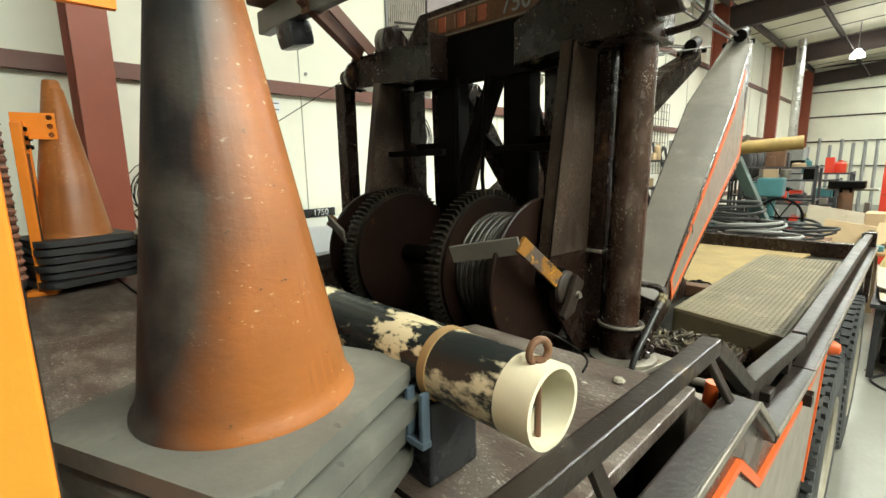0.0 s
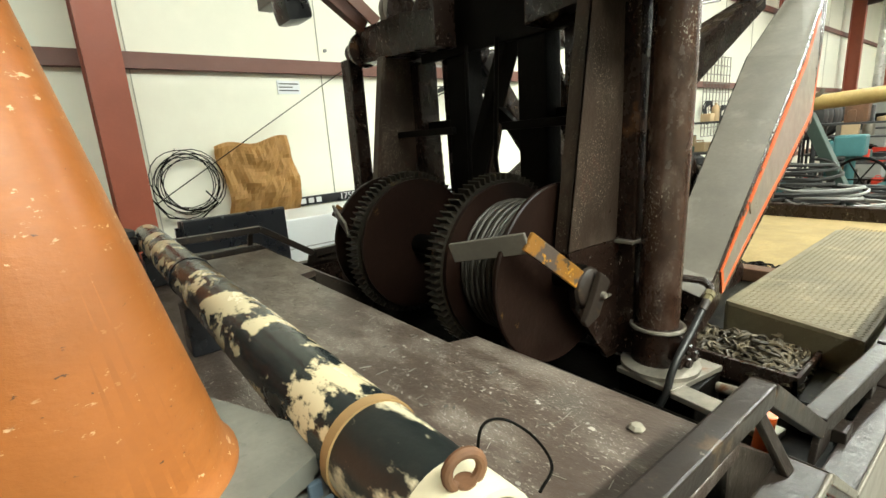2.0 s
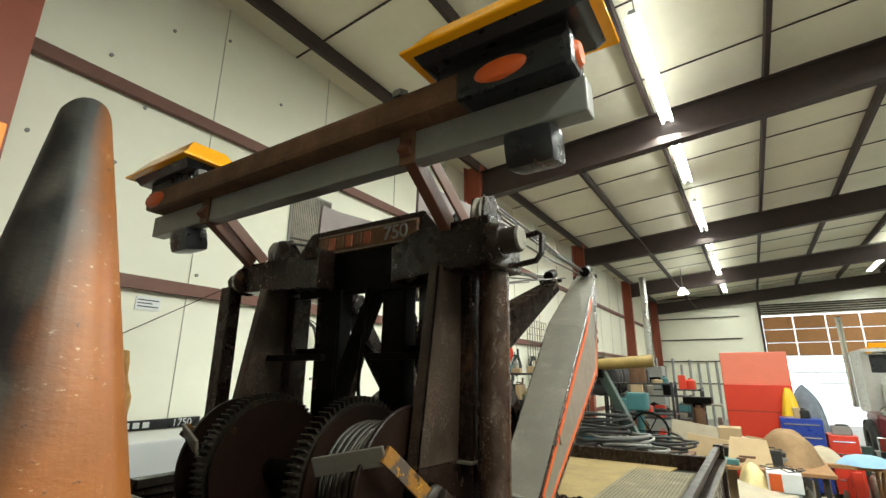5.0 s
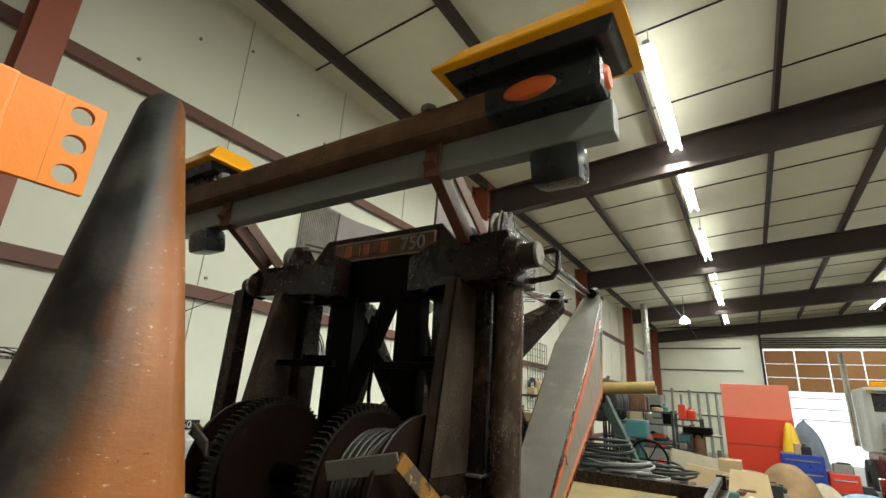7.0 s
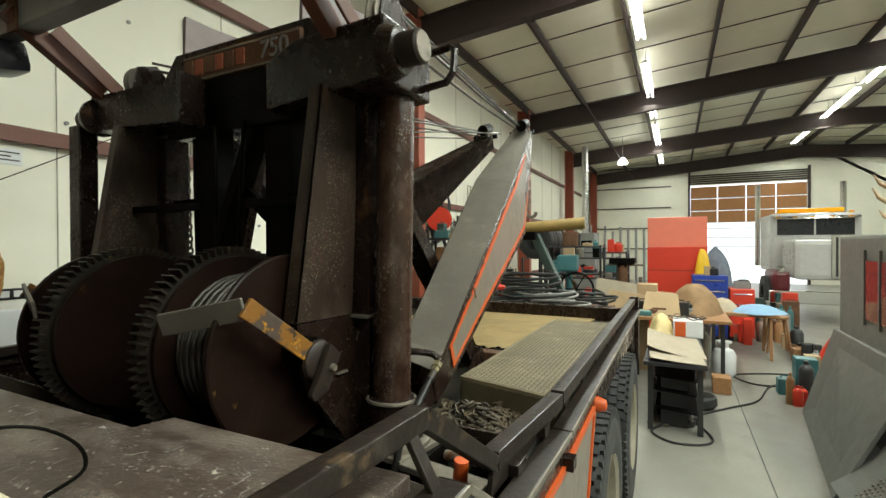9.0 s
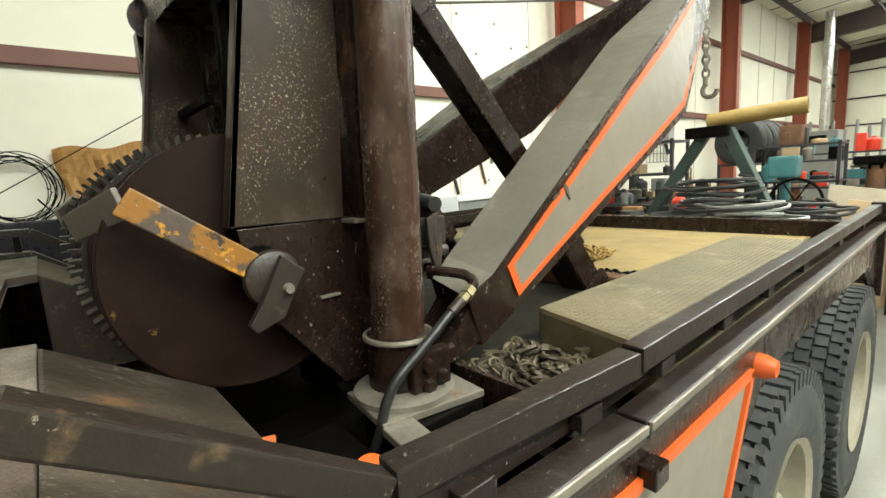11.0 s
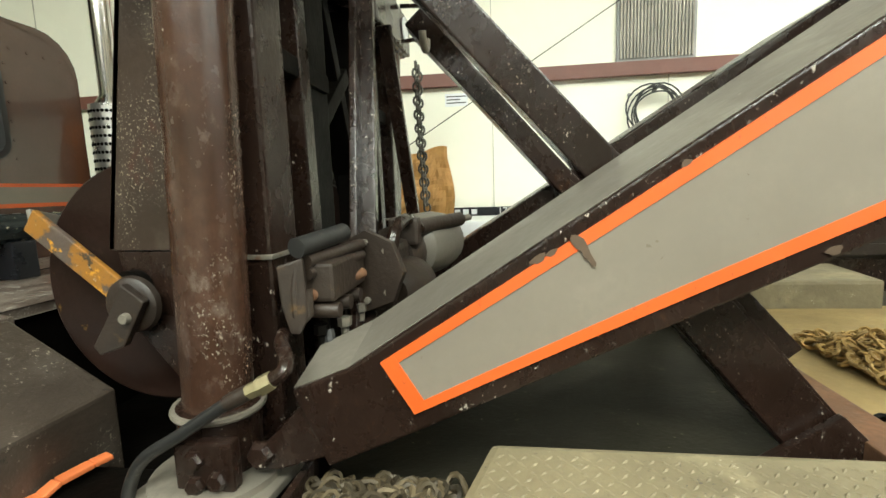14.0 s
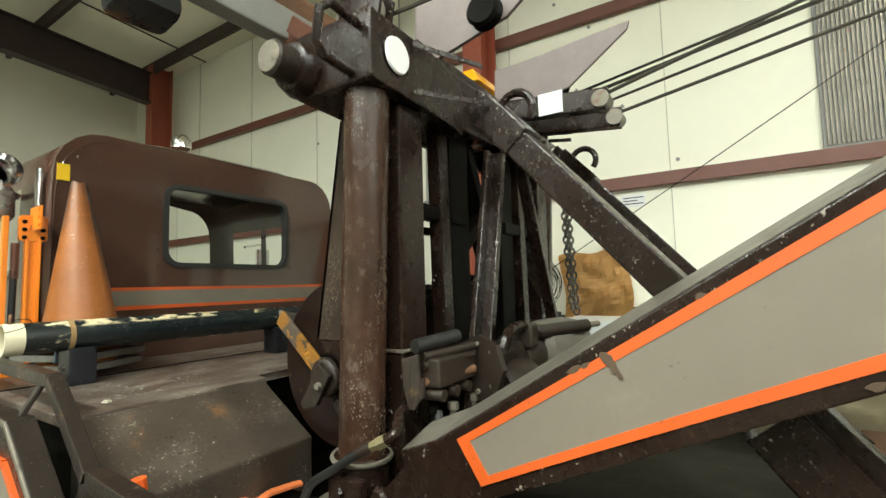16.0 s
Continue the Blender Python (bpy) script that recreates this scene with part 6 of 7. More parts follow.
for x in (-2.35, -2.0, -1.6):
    part("conduit", tube(BM(), (x, 3.31, 2.72), (x, 3.31, 5.5), 0.008, seg=8), M_grey, duct, "", True)
    part("junction_box", box(BM(), (x - 0.03, 3.28, 2.70), (x + 0.03, 3.34, 2.76), 0.004), M_grey, duct)
part("lamp_globe", lathe(BM(), [(0, -0.06), (0.04, -0.05), (0.06, 0), (0.045, 0.04), (0, 0.05)], (-1.85, 3.2, 2.5), (0, 0, 1), 18), M_white, duct, "", True)

# white service body parked behind the truck
wb = thing("white_service_body", (0.5, 2.85, 0), "white enamelled service body standing behind the truck", "service body")
part("body", box(BM(), (-0.30, 2.55, 0.55), (2.6, 3.15, 1.50), 0.012), M_white, wb)
part("lid_seam", box(BM(), (-0.302, 2.546, 1.28), (2.602, 2.55, 1.286)), M_grey, wb)
part("base", box(BM(), (-0.9, 2.6, 0.0), (2.5, 3.1, 0.55), 0.01), M_dark, wb)
part("screen_frame", ring_between(BM(), rounded(2.52, 2.58, 1.05, 1.6, 0.01), rounded(2.53, 2.57, 1.09, 1.55, 0.01), -0.94, -0.30), M_black, wb)
part("screen_rail", bar(bar(bar(BM(), (-0.95, 2.62, 1.565), (-0.30, 2.72, 1.535), 0.04, 0.05), (-0.30, 2.72, 1.535), (-0.28, 2.72, 1.10), 0.04, 0.05), (-0.95, 2.62, 1.55), (-0.95, 2.62, 1.10), 0.04, 0.05), M_black, wb, "black frame round the mesh")
part("mesh_panel", box(BM(), (-0.93, 2.66, 1.0), (-0.31, 2.68, 1.53), 0.002), M_worn, wb, "grey wire mesh panel")
part("blue_band", box(BM(), (0.9, 2.543, 1.18), (1.6, 2.549, 1.25)), M_blue, wb)

# scratches and flakes on the deck, a pale crumb of stone
r = random.Random(41)
M_tan = mat("tan_stone", (0.3, 0.27, 0.21), 0.8, var=0.2)
bm = BM()
for k in range(420):
    x, y = r.uniform(-1.15, -0.77), r.uniform(-0.42, 1.7)
    if k % 3 == 0:
        x = r.uniform(-1.7, -0.77)
    a = r.gauss(0.4, 0.7)
    l, w = (r.uniform(0.01, 0.035), r.uniform(0.0005, 0.0011)) if k % 3 == 1 else (r.uniform(0.003, 0.011), r.uniform(0.002, 0.006))
    m = Matrix.Translation((x, y, 1.4606)) @ Matrix.Rotation(a, 4, "Z")
    v = [bm.verts.new(m @ Vector(p)) for p in ((-l / 2, -w / 2, 0), (l / 2, -w * r.random(), 0), (l / 2, w / 2, 0), (-l / 2, w * r.random(), 0))]
    u = [bm.verts.new(q.co + Vector((0, 0, 0.0012))) for q in v]
    bm.faces.new(u)
    for i in range(4):
        bm.faces.new((v[i], v[(i + 1) % 4], u[(i + 1) % 4], u[i]))
tagged(part("scratch", bm, mat("pale_scratched_metal", (0.23, 0.215, 0.185), 0.5, var=0.3, island=0.6), truck, "pale scratches and paint flakes on the deck"), kind="stuff")
bm = lathe(BM(), [(0, 0.012), (0.010, 0.010), (0.015, 0.004), (0.013, 0)], (-0.751, -0.335, 1.461), (0, 0, 1), 7)
solo("stone_crumb", bm, M_tan, "pale crumb of stone lying on the deck", "stone")

# ---- the shop beyond ----
def simple(name, at, pieces, label, category, group=""):
    """A thing from (part name, bmesh, material, label) pieces."""
    t = thing(name, at, label, category, group)
    for p in pieces:
        part(p[0], p[1], p[2], t, p[3] if len(p) > 3 else "", len(p) > 4)
    return t


def legs(x0, x1, y0, y1, z, w=0.05):
    return [("leg", box(BM(), (x - w / 2, y - w / 2, 0), (x + w / 2, y + w / 2, z), 0.004), M_dark) for x in (x0, x1) for y in (y0, y1)]


# rear bench with the tripod, tub and hoses
simple("steel_bench", (4.6, 0.9, 0), [("top", box(BM(), (3.75, -0.12, 0.96), (5.6, 1.9, 1.0), 0.005), M_rust, "rusty steel top")] + legs(3.82, 5.5, -0.05, 1.8, 0.96), "rusty steel bench behind the truck's tail", "bench")
tp = thing("tripod_stand", (4.7, 0.7, 1.0), "ochre tube carried by dark green tripod legs on the bench", "stand")
part("tube", tube(BM(), (4.75, 0.15, 2.135), (4.65, 0.95, 2.08), 0.075, seg=24, inner=0.055), mat("ochre_tube_paint", (0.3, 0.2, 0.06), 0.6, var=0.3), tp, "ochre dusty tube", True)
part("head", box(BM(), (4.58, 0.75, 1.92), (4.78, 1.15, 2.03), 0.01), M_grease_shade, tp)
for a, b in (((4.7, 0.78, 1.98), (4.6, 0.30, 1.0)), ((4.7, 0.98, 1.98), (4.7, 1.62, 1.0))):
    part("leg", bar(BM(), a, b, 0.09, 0.11, 0, 0.01), M_dgreen, tp, "dark green square leg")
    part("foot", box(BM(), (b[0] - 0.1, b[1] - 0.09, 1.0), (b[0] + 0.1, b[1] + 0.09, 1.02), 0.004), M_dgreen, tp)
bm = lathe(BM(), [(0.0, 0.012), (0.19, 0.012), (0.21, 0.20), (0.24, 0.20), (0.24, 0.215), (0.2, 0.215), (0.18, 0.0), (0, 0)], (3.95, 0.95, 1.0), (0, 0, 1), 28)
solo("rubber_tub", bm, M_rubber, "black rubber tub on the bench", "tub", smooth=True)
simple("rubber_cone_block", (4.0, 1.45, 1.0), [("block", lathe(BM(), [(0, 0), (0.17, 0), (0.11, 0.22), (0, 0.22)], (4.05, 1.45, 1.0), (0, 0, 1), 16), M_rubber)], "black rubber block on the bench", "block")


def loops(name, c, r, n, wire, material, label, category, seed, flat=0.25):
    rng = random.Random(seed)
    pts = []
    for i in range(n * 18):
        a = 2 * math.pi * i / 18
        k = i / 18
        rr = r * (1 + 0.2 * math.sin(k * 2.3) + 0.08 * math.sin(a * 2))
        pts.append((c[0] + rr * math.cos(a) + 0.1 * math.sin(k * 1.3), c[1] + rr * 1.2 * math.sin(a) + 0.1 * math.cos(k), c[2] + wire + flat * wire * k * 3 + 0.03 * abs(math.sin(a + k))))
    return solo(name, sweep(BM(), pts, wire, 6), material, label, category, smooth=True)


loops("hose_tangle", (4.25, 0.45, 1.0), 0.28, 7, 0.014, M_grey, "tangle of grey hoses on the bench", "hose", 4, 0.9)
loops("hose_tangle", (4.9, 0.15, 1.0), 0.22, 5, 0.016, M_rubber, "tangle of black hoses on the bench", "hose", 5, 0.9)

# hook and chain under the boom tip
bm = BM()
z, k = 2.80, 0
while z > 2.24:
    link_at(bm, Matrix.Translation((2.84 + 0.05 * (2.80 - z), 0.34, z)) @ Matrix.Rotation(radians(90), 4, "Y") @ Matrix.Rotation(radians(90 * (k % 2)), 4, "X"), 0.06, 0.04, 0.008)
    z -= 0.044
    k += 1
hk = thing("boom_hook", (2.86, 0.34, 2.09), "worn steel hook hanging on a chain from the boom tip", "hook")
part("chain", bm, M_worn, hk)
part("hook", sweep(BM(), [(2.86, 0.34, 2.25), (2.86, 0.34, 2.20)] + arc((2.86, 0.31, 2.16), 0.045, 60, -180, 12, "yz"), 0.016, 8), M_worn, hk, "", True)


# shelving against the aisle
def shelf(at, w, d, h, n, label):
    t = thing("shelf_unit", at, label, "shelving", "shop shelves")
    x, y, _ = at
    for dx in (0, d):
        for dy in (0, w):
            part("upright", box(BM(), (x + dx - 0.02, y + dy - 0.02, 0), (x + dx + 0.02, y + dy + 0.02, h), 0.003), M_dark, t)
    for k in range(n):
        z = 0.25 + k * (h - 0.3) / (n - 1)
        part("board", box(BM(), (x - 0.02, y - 0.02, z), (x + d + 0.02, y + w + 0.02, z + 0.03), 0.003), M_dark, t)
    return t


S1 = shelf((7.6, 0.35, 0), 1.0, 0.5, 1.85, 4, "black steel shelving with machines and boxes")
S2 = shelf((8.9, 0.2, 0), 1.3, 0.5, 1.6, 4, "black steel shelving filled with dark parts")
S3 = shelf((6.2, 2.3, 0), 0.9, 1.6, 1.2, 3, "low dark shelving against the wall")
rng = random.Random(11)
PAL = (M_dark, M_dark, M_grey, M_card, M_card, M_teal, M_rust, M_grease_shade, M_worn, M_dgreen, M_rubber, M_rubber, M_red, M_wood)


def clutter(x0, x1, y0, y1, z, n, hmax, seed, names=(("box", "box"), ("tool_case", "case"), ("canister", "canister"))):
    r = random.Random(seed)
    for i in range(n):
        w, d, h = r.uniform(0.08, 0.28), r.uniform(0.08, 0.25), r.uniform(0.06, hmax)
        x, y = r.uniform(x0, x1 - d), r.uniform(y0, y1 - w)
        m = r.choice(PAL)
        kind = r.randrange(3)
        col = m.name.replace("_", " ")
        if kind == 2:
            bm = lathe(BM(), [(0, 0), (w * 0.4, 0), (w * 0.42, 0.01), (w * 0.42, h * 0.75), (w * 0.3, h * 0.85), (w * 0.15, h * 0.9), (w * 0.15, h), (0, h)], (x + d / 2, y + w / 2, z), (0, 0, 1), 16)
        else:
            bm = box(BM(), (x, y, z), (x + d, y + w, z + h), 0.012)
            if kind == 1:
                sweep(bm, [(x + d / 2, y + w * 0.25, z + h - 0.002), (x + d / 2, y + w * 0.25, z + h + 0.03), (x + d / 2, y + w * 0.75, z + h + 0.03), (x + d / 2, y + w * 0.75, z + h - 0.002)], 0.008, 6)
        solo(names[kind][0], bm, m, "small shop item in " + col + " stored among clutter", names[kind][1], "shop clutter", kind == 2)


for k in range(4):
    clutter(7.6, 8.1, 0.37, 1.33, 0.28 + k * 0.5167, 6, 0.3, 20 + k)
    clutter(8.9, 9.4, 0.2, 1.45, 0.28 + k * 0.4333, 6, 0.28, 30 + k)
for k in range(3):
    clutter(6.2, 7.8, 2.3, 3.15, 0.28 + k * 0.45, 9, 0.3, 40 + k)
clutter(5.2, 5.55, 0.6, 1.8, 1.0, 5, 0.3, 50)
clutter(4.2, 5.0, 1.1, 1.8, 1.0, 4, 0.22, 51)
# wheeled teal machine
mc = thing("drill_machine", (6.9, 0.75, 0), "teal painted machine with a large spoked wheel", "machine")
part("stand", box(BM(), (6.75, 0.6, 0), (7.05, 0.95, 0.9), 0.02), M_teal, mc)
part("column", tube(BM(), (6.9, 0.78, 0.9), (6.9, 0.78, 1.55), 0.06), M_teal, mc, "", True)
part("head", box(BM(), (6.72, 0.62, 1.4), (7.0, 0.95, 1.68), 0.03), M_teal, mc)
part("wheel", sweep(BM(), [(6.7, 0.62 + 0.28 * math.cos(a), 1.1 + 0.28 * math.sin(a)) for a in [2 * math.pi * k / 28 for k in range(28)]], 0.018, 8, True), M_grease_shade, mc, "", True)
for k in range(6):
    a = math.pi * k / 3
    part("spoke", tube(BM(), (6.7, 0.62, 1.1), (6.7, 0.62 + 0.27 * math.cos(a), 1.1 + 0.27 * math.sin(a)), 0.01, seg=6), M_grease_shade, mc)
# bench vice on a stand
vs = thing("bench_vice", (7.3, -0.05, 0), "dark bench vice on a pedestal", "vice")
part("pedestal", tube(BM(), (7.4, -0.05, 0), (7.4, -0.05, 1.5), 0.09), M_rust, vs, "", True)
part("jaw", box(BM(), (7.25, -0.26, 1.52), (7.55, 0.16, 1.62), 0.015), M_grease_shade, vs)
part("body", box(BM(), (7.32, -0.12, 1.45), (7.5, 0.02, 1.53), 0.01), M_grease_shade, vs)
part("screw", tube(BM(), (7.4, -0.4, 1.5), (7.4, 0.2, 1.5), 0.02), M_worn, vs, "", True)
# red cabinet with raised lid
rc = thing("red_cabinet", (10.2, -0.56, 0), "large red steel cabinet with its faded lid raised", "cabinet")
part("body", box(BM(), (9.95, -1.5, 0), (10.9, -0.33, 1.8), 0.015), M_red, rc, "red steel body")
part("lid", box(BM(), (10.0, -1.5, 1.8), (10.06, -0.33, 2.45), 0.015), M_redlite, rc, "faded red raised lid")
part("seam", box(BM(), (9.945, -1.48, 1.28), (9.95, -0.35, 1.29)), M_dark, rc)


def tool_chest(name, x, y0, y1, h, m, label, drawers):
    t = thing(name, (x + 0.25, (y0 + y1) / 2, 0), label, "tool chest", "tool chests")
    part("body", box(BM(), (x, y0, 0.08), (x + 0.5, y1, h), 0.01), m, t)
    for k in range(drawers):
        z = 0.15 + k * (h - 0.2) / drawers
        dr = part("drawer", box(BM(), (x - 0.012, y0 + 0.03, z), (x - 0.001, y1 - 0.03, z + (h - 0.2) / drawers - 0.02), 0.004), m, t)
        part("handle", box(BM(), (x - 0.026, y0 + 0.05, z + (h - 0.2) / drawers - 0.055), (x - 0.0125, y1 - 0.05, z + (h - 0.2) / drawers - 0.035), 0.003), M_chrome, dr)
    for yy in (y0 + 0.06, y1 - 0.06):
        for xx in (x + 0.06, x + 0.44):
            part("castor", lathe(BM(), [(0, -0.02), (0.04, -0.02), (0.04, 0.02), (0, 0.02)], (xx, yy, 0.04), (0, 1, 0), 14), M_rubber, t)


tool_chest("blue_tool_chest", 8.9, -1.78, -1.18, 1.25, M_blue, "blue tool chest with bright drawer handles", 5)
tool_chest("red_tool_chest", 9.0, -2.22, -1.82, 1.0, M_red, "small red tool chest", 4)
clutter(8.95, 9.35, -1.75, -1.2, 1.25, 5, 0.2, 60)
clutter(9.05, 9.4, -2.2, -1.85, 1.0, 3, 0.2, 61)


# heaps of cloth and bags
def heap(name, c, sx, sy, h, material, label, category, seed, floor_z=None):
    bm = BM()
    n, m = 26, 10
    top = bm.verts.new((c[0], c[1], c[2] + h))
    rings = []
    for k in range(1, m + 1):
        f = k / m
        ring = []
        for i in range(n):
            a = 2 * math.pi * i / n
            w = 1 + 0.22 * noise.noise((math.cos(a) * 1.5 + seed, math.sin(a) * 1.5, f * 2)) + 0.08 * noise.noise((math.cos(a) * 5 + seed, math.sin(a) * 5, f * 5))
            zz = h * (1 - f ** 2.2) + 0.10 * h * noise.noise((math.cos(a) * 3 * f + seed, math.sin(a) * 3 * f, 7)) * (1 - f)
            ring.append(bm.verts.new((c[0] + sx * f * w * math.cos(a), c[1] + sy * f * w * math.sin(a), c[2] + max(0.0, zz))))
        rings.append(ring)
    for i in range(n):
        bm.faces.new((top, rings[0][i], rings[0][(i + 1) % n]))
    for a, b in zip(rings, rings[1:]):
        for i in range(n):
            j = (i + 1) % n
            bm.faces.new((a[i], b[i], b[j], a[j]))
    bm.faces.new(list(reversed(rings[-1])))
    return solo(name, bm, material, label, category, smooth=True)


M_burlap = mat("brown_burlap", (0.26, 0.16, 0.08), 0.9, var=0.3, bump=0.4)
M_beige = mat("beige_cloth", (0.45, 0.38, 0.28), 0.85, var=0.2)
simple("trestle_table", (6.6, -0.9, 0), [("top", box(BM(), (5.7, -1.55, 0.80), (7.6, -0.3, 0.84), 0.005), M_wood)] + legs(5.8, 7.5, -1.45, -0.4, 0.80), "wooden trestle table covered with clothes and boxes", "table")
heap("burlap_cover", (6.6, -1.15, 0.84), 0.5, 0.38, 0.42, M_burlap, "brown burlap thrown over a bundle on the table", "cloth", 1)
heap("cloth_bundle", (7.1, -0.55, 0.84), 0.4, 0.3, 0.25, M_beige, "beige cloth bundle on the table", "cloth", 2)
heap("yellow_bag", (5.3, -0.72, 0.70), 0.22, 0.16, 0.26, mat("yellow_white_bag", (0.75, 0.6, 0.3), 0.6, var=0.3, scale=4, chips=(((0.85, 0.3, 0.05), 0.45, 3, 0.05),)), "yellow and white plastic bag on the table", "bag", 3)
simple("white_carton", (5.3, -1.0, 0.70), [("carton", box(BM(), (5.12, -1.19, 0.70), (5.46, -0.86, 0.90), 0.006), M_white), ("flap", box(BM(), (5.114, -1.0, 0.71), (5.119, -0.88, 0.89)), M_stripe)], "white carton with an orange panel", "carton")
simple("cardboard_box", (6.9, -0.4, 0.84), [("carton", box(BM(), (6.9, -0.62, 0.84), (7.3, -0.32, 1.2), 0.006), M_card)], "plain brown cardboard box on the table", "carton")
loops("wire_bundle", (5.28, -1.02, 0.90), 0.09, 4, 0.006, M_rubber, "bundle of black wire on the carton", "wire", 7)
M_tansheet = mat("tan_board", (0.36, 0.31, 0.23), 0.6, var=0.15, chips=(((0.2, 0.16, 0.1), 0.38, 5, 0.2),))
simple("low_steel_table", (4.6, -0.9, 0), [("top", box(BM(), (3.65, -1.16, 0.66), (5.5, -0.60, 0.698), 0.004), M_dark)] + legs(3.75, 5.4, -1.10, -0.66, 0.66), "low dark steel table loaded with boards", "table")


def board_bm(x0, x1, y0, y1, z, curl, n=10):
    """A bent sheet whose far edge curls up."""
    p = [(x0, y0 + (y1 - y0) * k / n, z + curl * (k / n) ** 2) for k in range(n + 1)]
    return prism(BM(), p + [(a, b, c + 0.006) for a, b, c in reversed(p)], (x1 - x0, 0.05, 0))


solo("curled_board", board_bm(3.95, 5.05, -1.17, -0.62, 0.699, 0.10), M_tansheet, "curled tan board on the low table", "board")
solo("tan_board", board_bm(3.66, 4.4, -1.15, -0.66, 0.7065, 0.03), M_tansheet, "flat tan board on the low table", "board")
clutter(4.2, 5.2, -1.0, -0.6, 0.0, 8, 0.45, 70)
clutter(3.7, 5.4, -1.15, -0.65, 0.0, 9, 0.12, 71)
bm = lathe(BM(), [(0, 0), (0.13, 0), (0.15, 0.04), (0.155, 0.28), (0.12, 0.36), (0.06, 0.39), (0.06, 0.46), (0.1, 0.46), (0.1, 0.48), (0, 0.48)], (6.3, -1.5, 0), (0, 0, 1), 24)
solo("gas_cylinder", bm, M_white, "white gas cylinder standing on the floor", "gas cylinder", smooth=True)
simple("saw_horse", (7.9, -1.9, 0), [("beam", box(BM(), (7.5, -2.35, 0.68), (8.3, -1.5, 0.73), 0.005), M_wood)] + [("leg", bar(BM(), (x, y, 0.68), (x + dx, y, 0.0), 0.04, 0.05), M_wood) for x, dx in ((7.6, -0.08), (8.2, 0.08)) for y in (-2.25, -1.6)], "wooden saw horse table", "trestle")
heap("blue_cloth", (7.8, -2.1, 0.73), 0.35, 0.4, 0.13, M_bluecloth, "light blue cloth draped on the saw horse", "cloth", 5)
heap("beige_cloth", (7.9, -1.6, 0.73), 0.3, 0.25, 0.2, M_beige, "beige cloth on the saw horse", "cloth", 6)
clutter(9.8, 10.8, -3.2, -2.4, 0.0, 10, 0.8, 80)
clutter(10.8, 11.4, -3.6, -2.4, 0.0, 6, 1.0, 81)
heap("yellow_jacket", (9.7, -1.4, 0.0), 0.3, 0.26, 1.75, M_yellow, "yellow jacket hanging beside the cabinet", "jacket", 8)
heap("grey_jacket", (11.5, -1.75, 0.0), 0.35, 0.5, 1.75, mat("grey_blue_cloth", (0.2, 0.24, 0.3), 0.85, var=0.3), "grey blue coats hanging on a stand", "coats", 9)
clutter(6.3, 8.0, -2.9, -2.5, 0.0, 8, 0.4, 83)
clutter(5.8, 7.4, -1.5, -0.35, 0.84, 12, 0.22, 84)
clutter(5.6, 7.6, -1.5, -0.4, 0.0, 14, 0.6, 85)
clutter(8.0, 9.6, -2.9, -1.0, 0.0, 12, 0.5, 86)
clutter(9.6, 11.6, -2.6, -1.6, 0.0, 14, 0.9, 87)

# things on the aisle's floor
struct("floor_joint", box(BM(), (0.5, -1.556, 0.0), (20.0, -1.548, 0.003)), M_dark, "dark saw joint in the concrete floor", "joint")
for x, y, w, m in ((4.15, -1.0, 0.30, M_dark), (4.55, -0.86, 0.36, M_grease_shade), (3.85, -0.82, 0.24, M_worn)):
    solo("steel_offcut", prism(BM(), [(x, y, 0.0), (x + w, y - 0.06, 0.0), (x + w * 1.1, y + 0.16, 0.0), (x + 0.04, y + 0.2, 0.0)], (0, 0, 0.02), 0.004), m, "flat dark steel offcut on the floor", "offcut", "steel offcuts")
bm = lathe(BM(), [(0.09, -0.05), (0.19, -0.06), (0.21, -0.04), (0.21, 0.04), (0.19, 0.06), (0.09, 0.05)], (4.70, -1.10, 0.06), (0.05, 0.1, 1), 28, closed=True)
solo("small_tyre", bm, M_rubber, "small black tyre lying on the floor", "tyre", smooth=True)
solo("timber_block", box(BM(), (5.28, -1.50, 0.0), (5.52, -1.30, 0.20), 0.008), M_wood, "brown timber block on the floor", "timber block")
simple("stool", (8.3, -2.45, 0), [("seat", lathe(BM(), [(0, 0.62), (0.16, 0.62), (0.17, 0.6), (0.16, 0.58), (0, 0.58)], (8.3, -2.45, 0), (0, 0, 1), 20), M_wood)] + [("leg", tube(BM(), (8.3 + 0.1 * a, -2.45 + 0.1 * b, 0.58), (8.3 + 0.17 * a, -2.45 + 0.17 * b, 0.0), 0.018, seg=10), M_wood) for a in (-1, 1) for b in (-1, 1)], "small wooden stool on the shop floor", "stool")
heap("red_bag", (6.3, -2.72, 0.0), 0.28, 0.2, 0.62, M_red, "crumpled red bag standing on the floor", "bag", 14)
heap("pale_rag", (5.9, -2.62, 0.0), 0.22, 0.18, 0.3, M_bluecloth, "pale blue rag heaped on the floor", "rag", 15)
# added sheets on uprights, dark in place of the shade below the table
for z in (0.18, 0.36, 0.50):
    solo("shade_sheet", prism(BM(), [(3.78, -1.08, z), (5.3, -1.08, z), (5.35, -0.72, z + 0.02), (3.8, -0.70, z + 0.02)], (0, 0, 0.012), 0.002), M_grease_shade, "added dark sheet standing for the shade under the table", "sheet", "stacked sheets")
for x in (3.9, 5.2):
    solo("sheet_support", box(BM(), (x, -1.0, 0.0), (x + 0.06, -0.75, 0.5), 0.004), M_dark, "dark upright under the stacked sheets", "support")

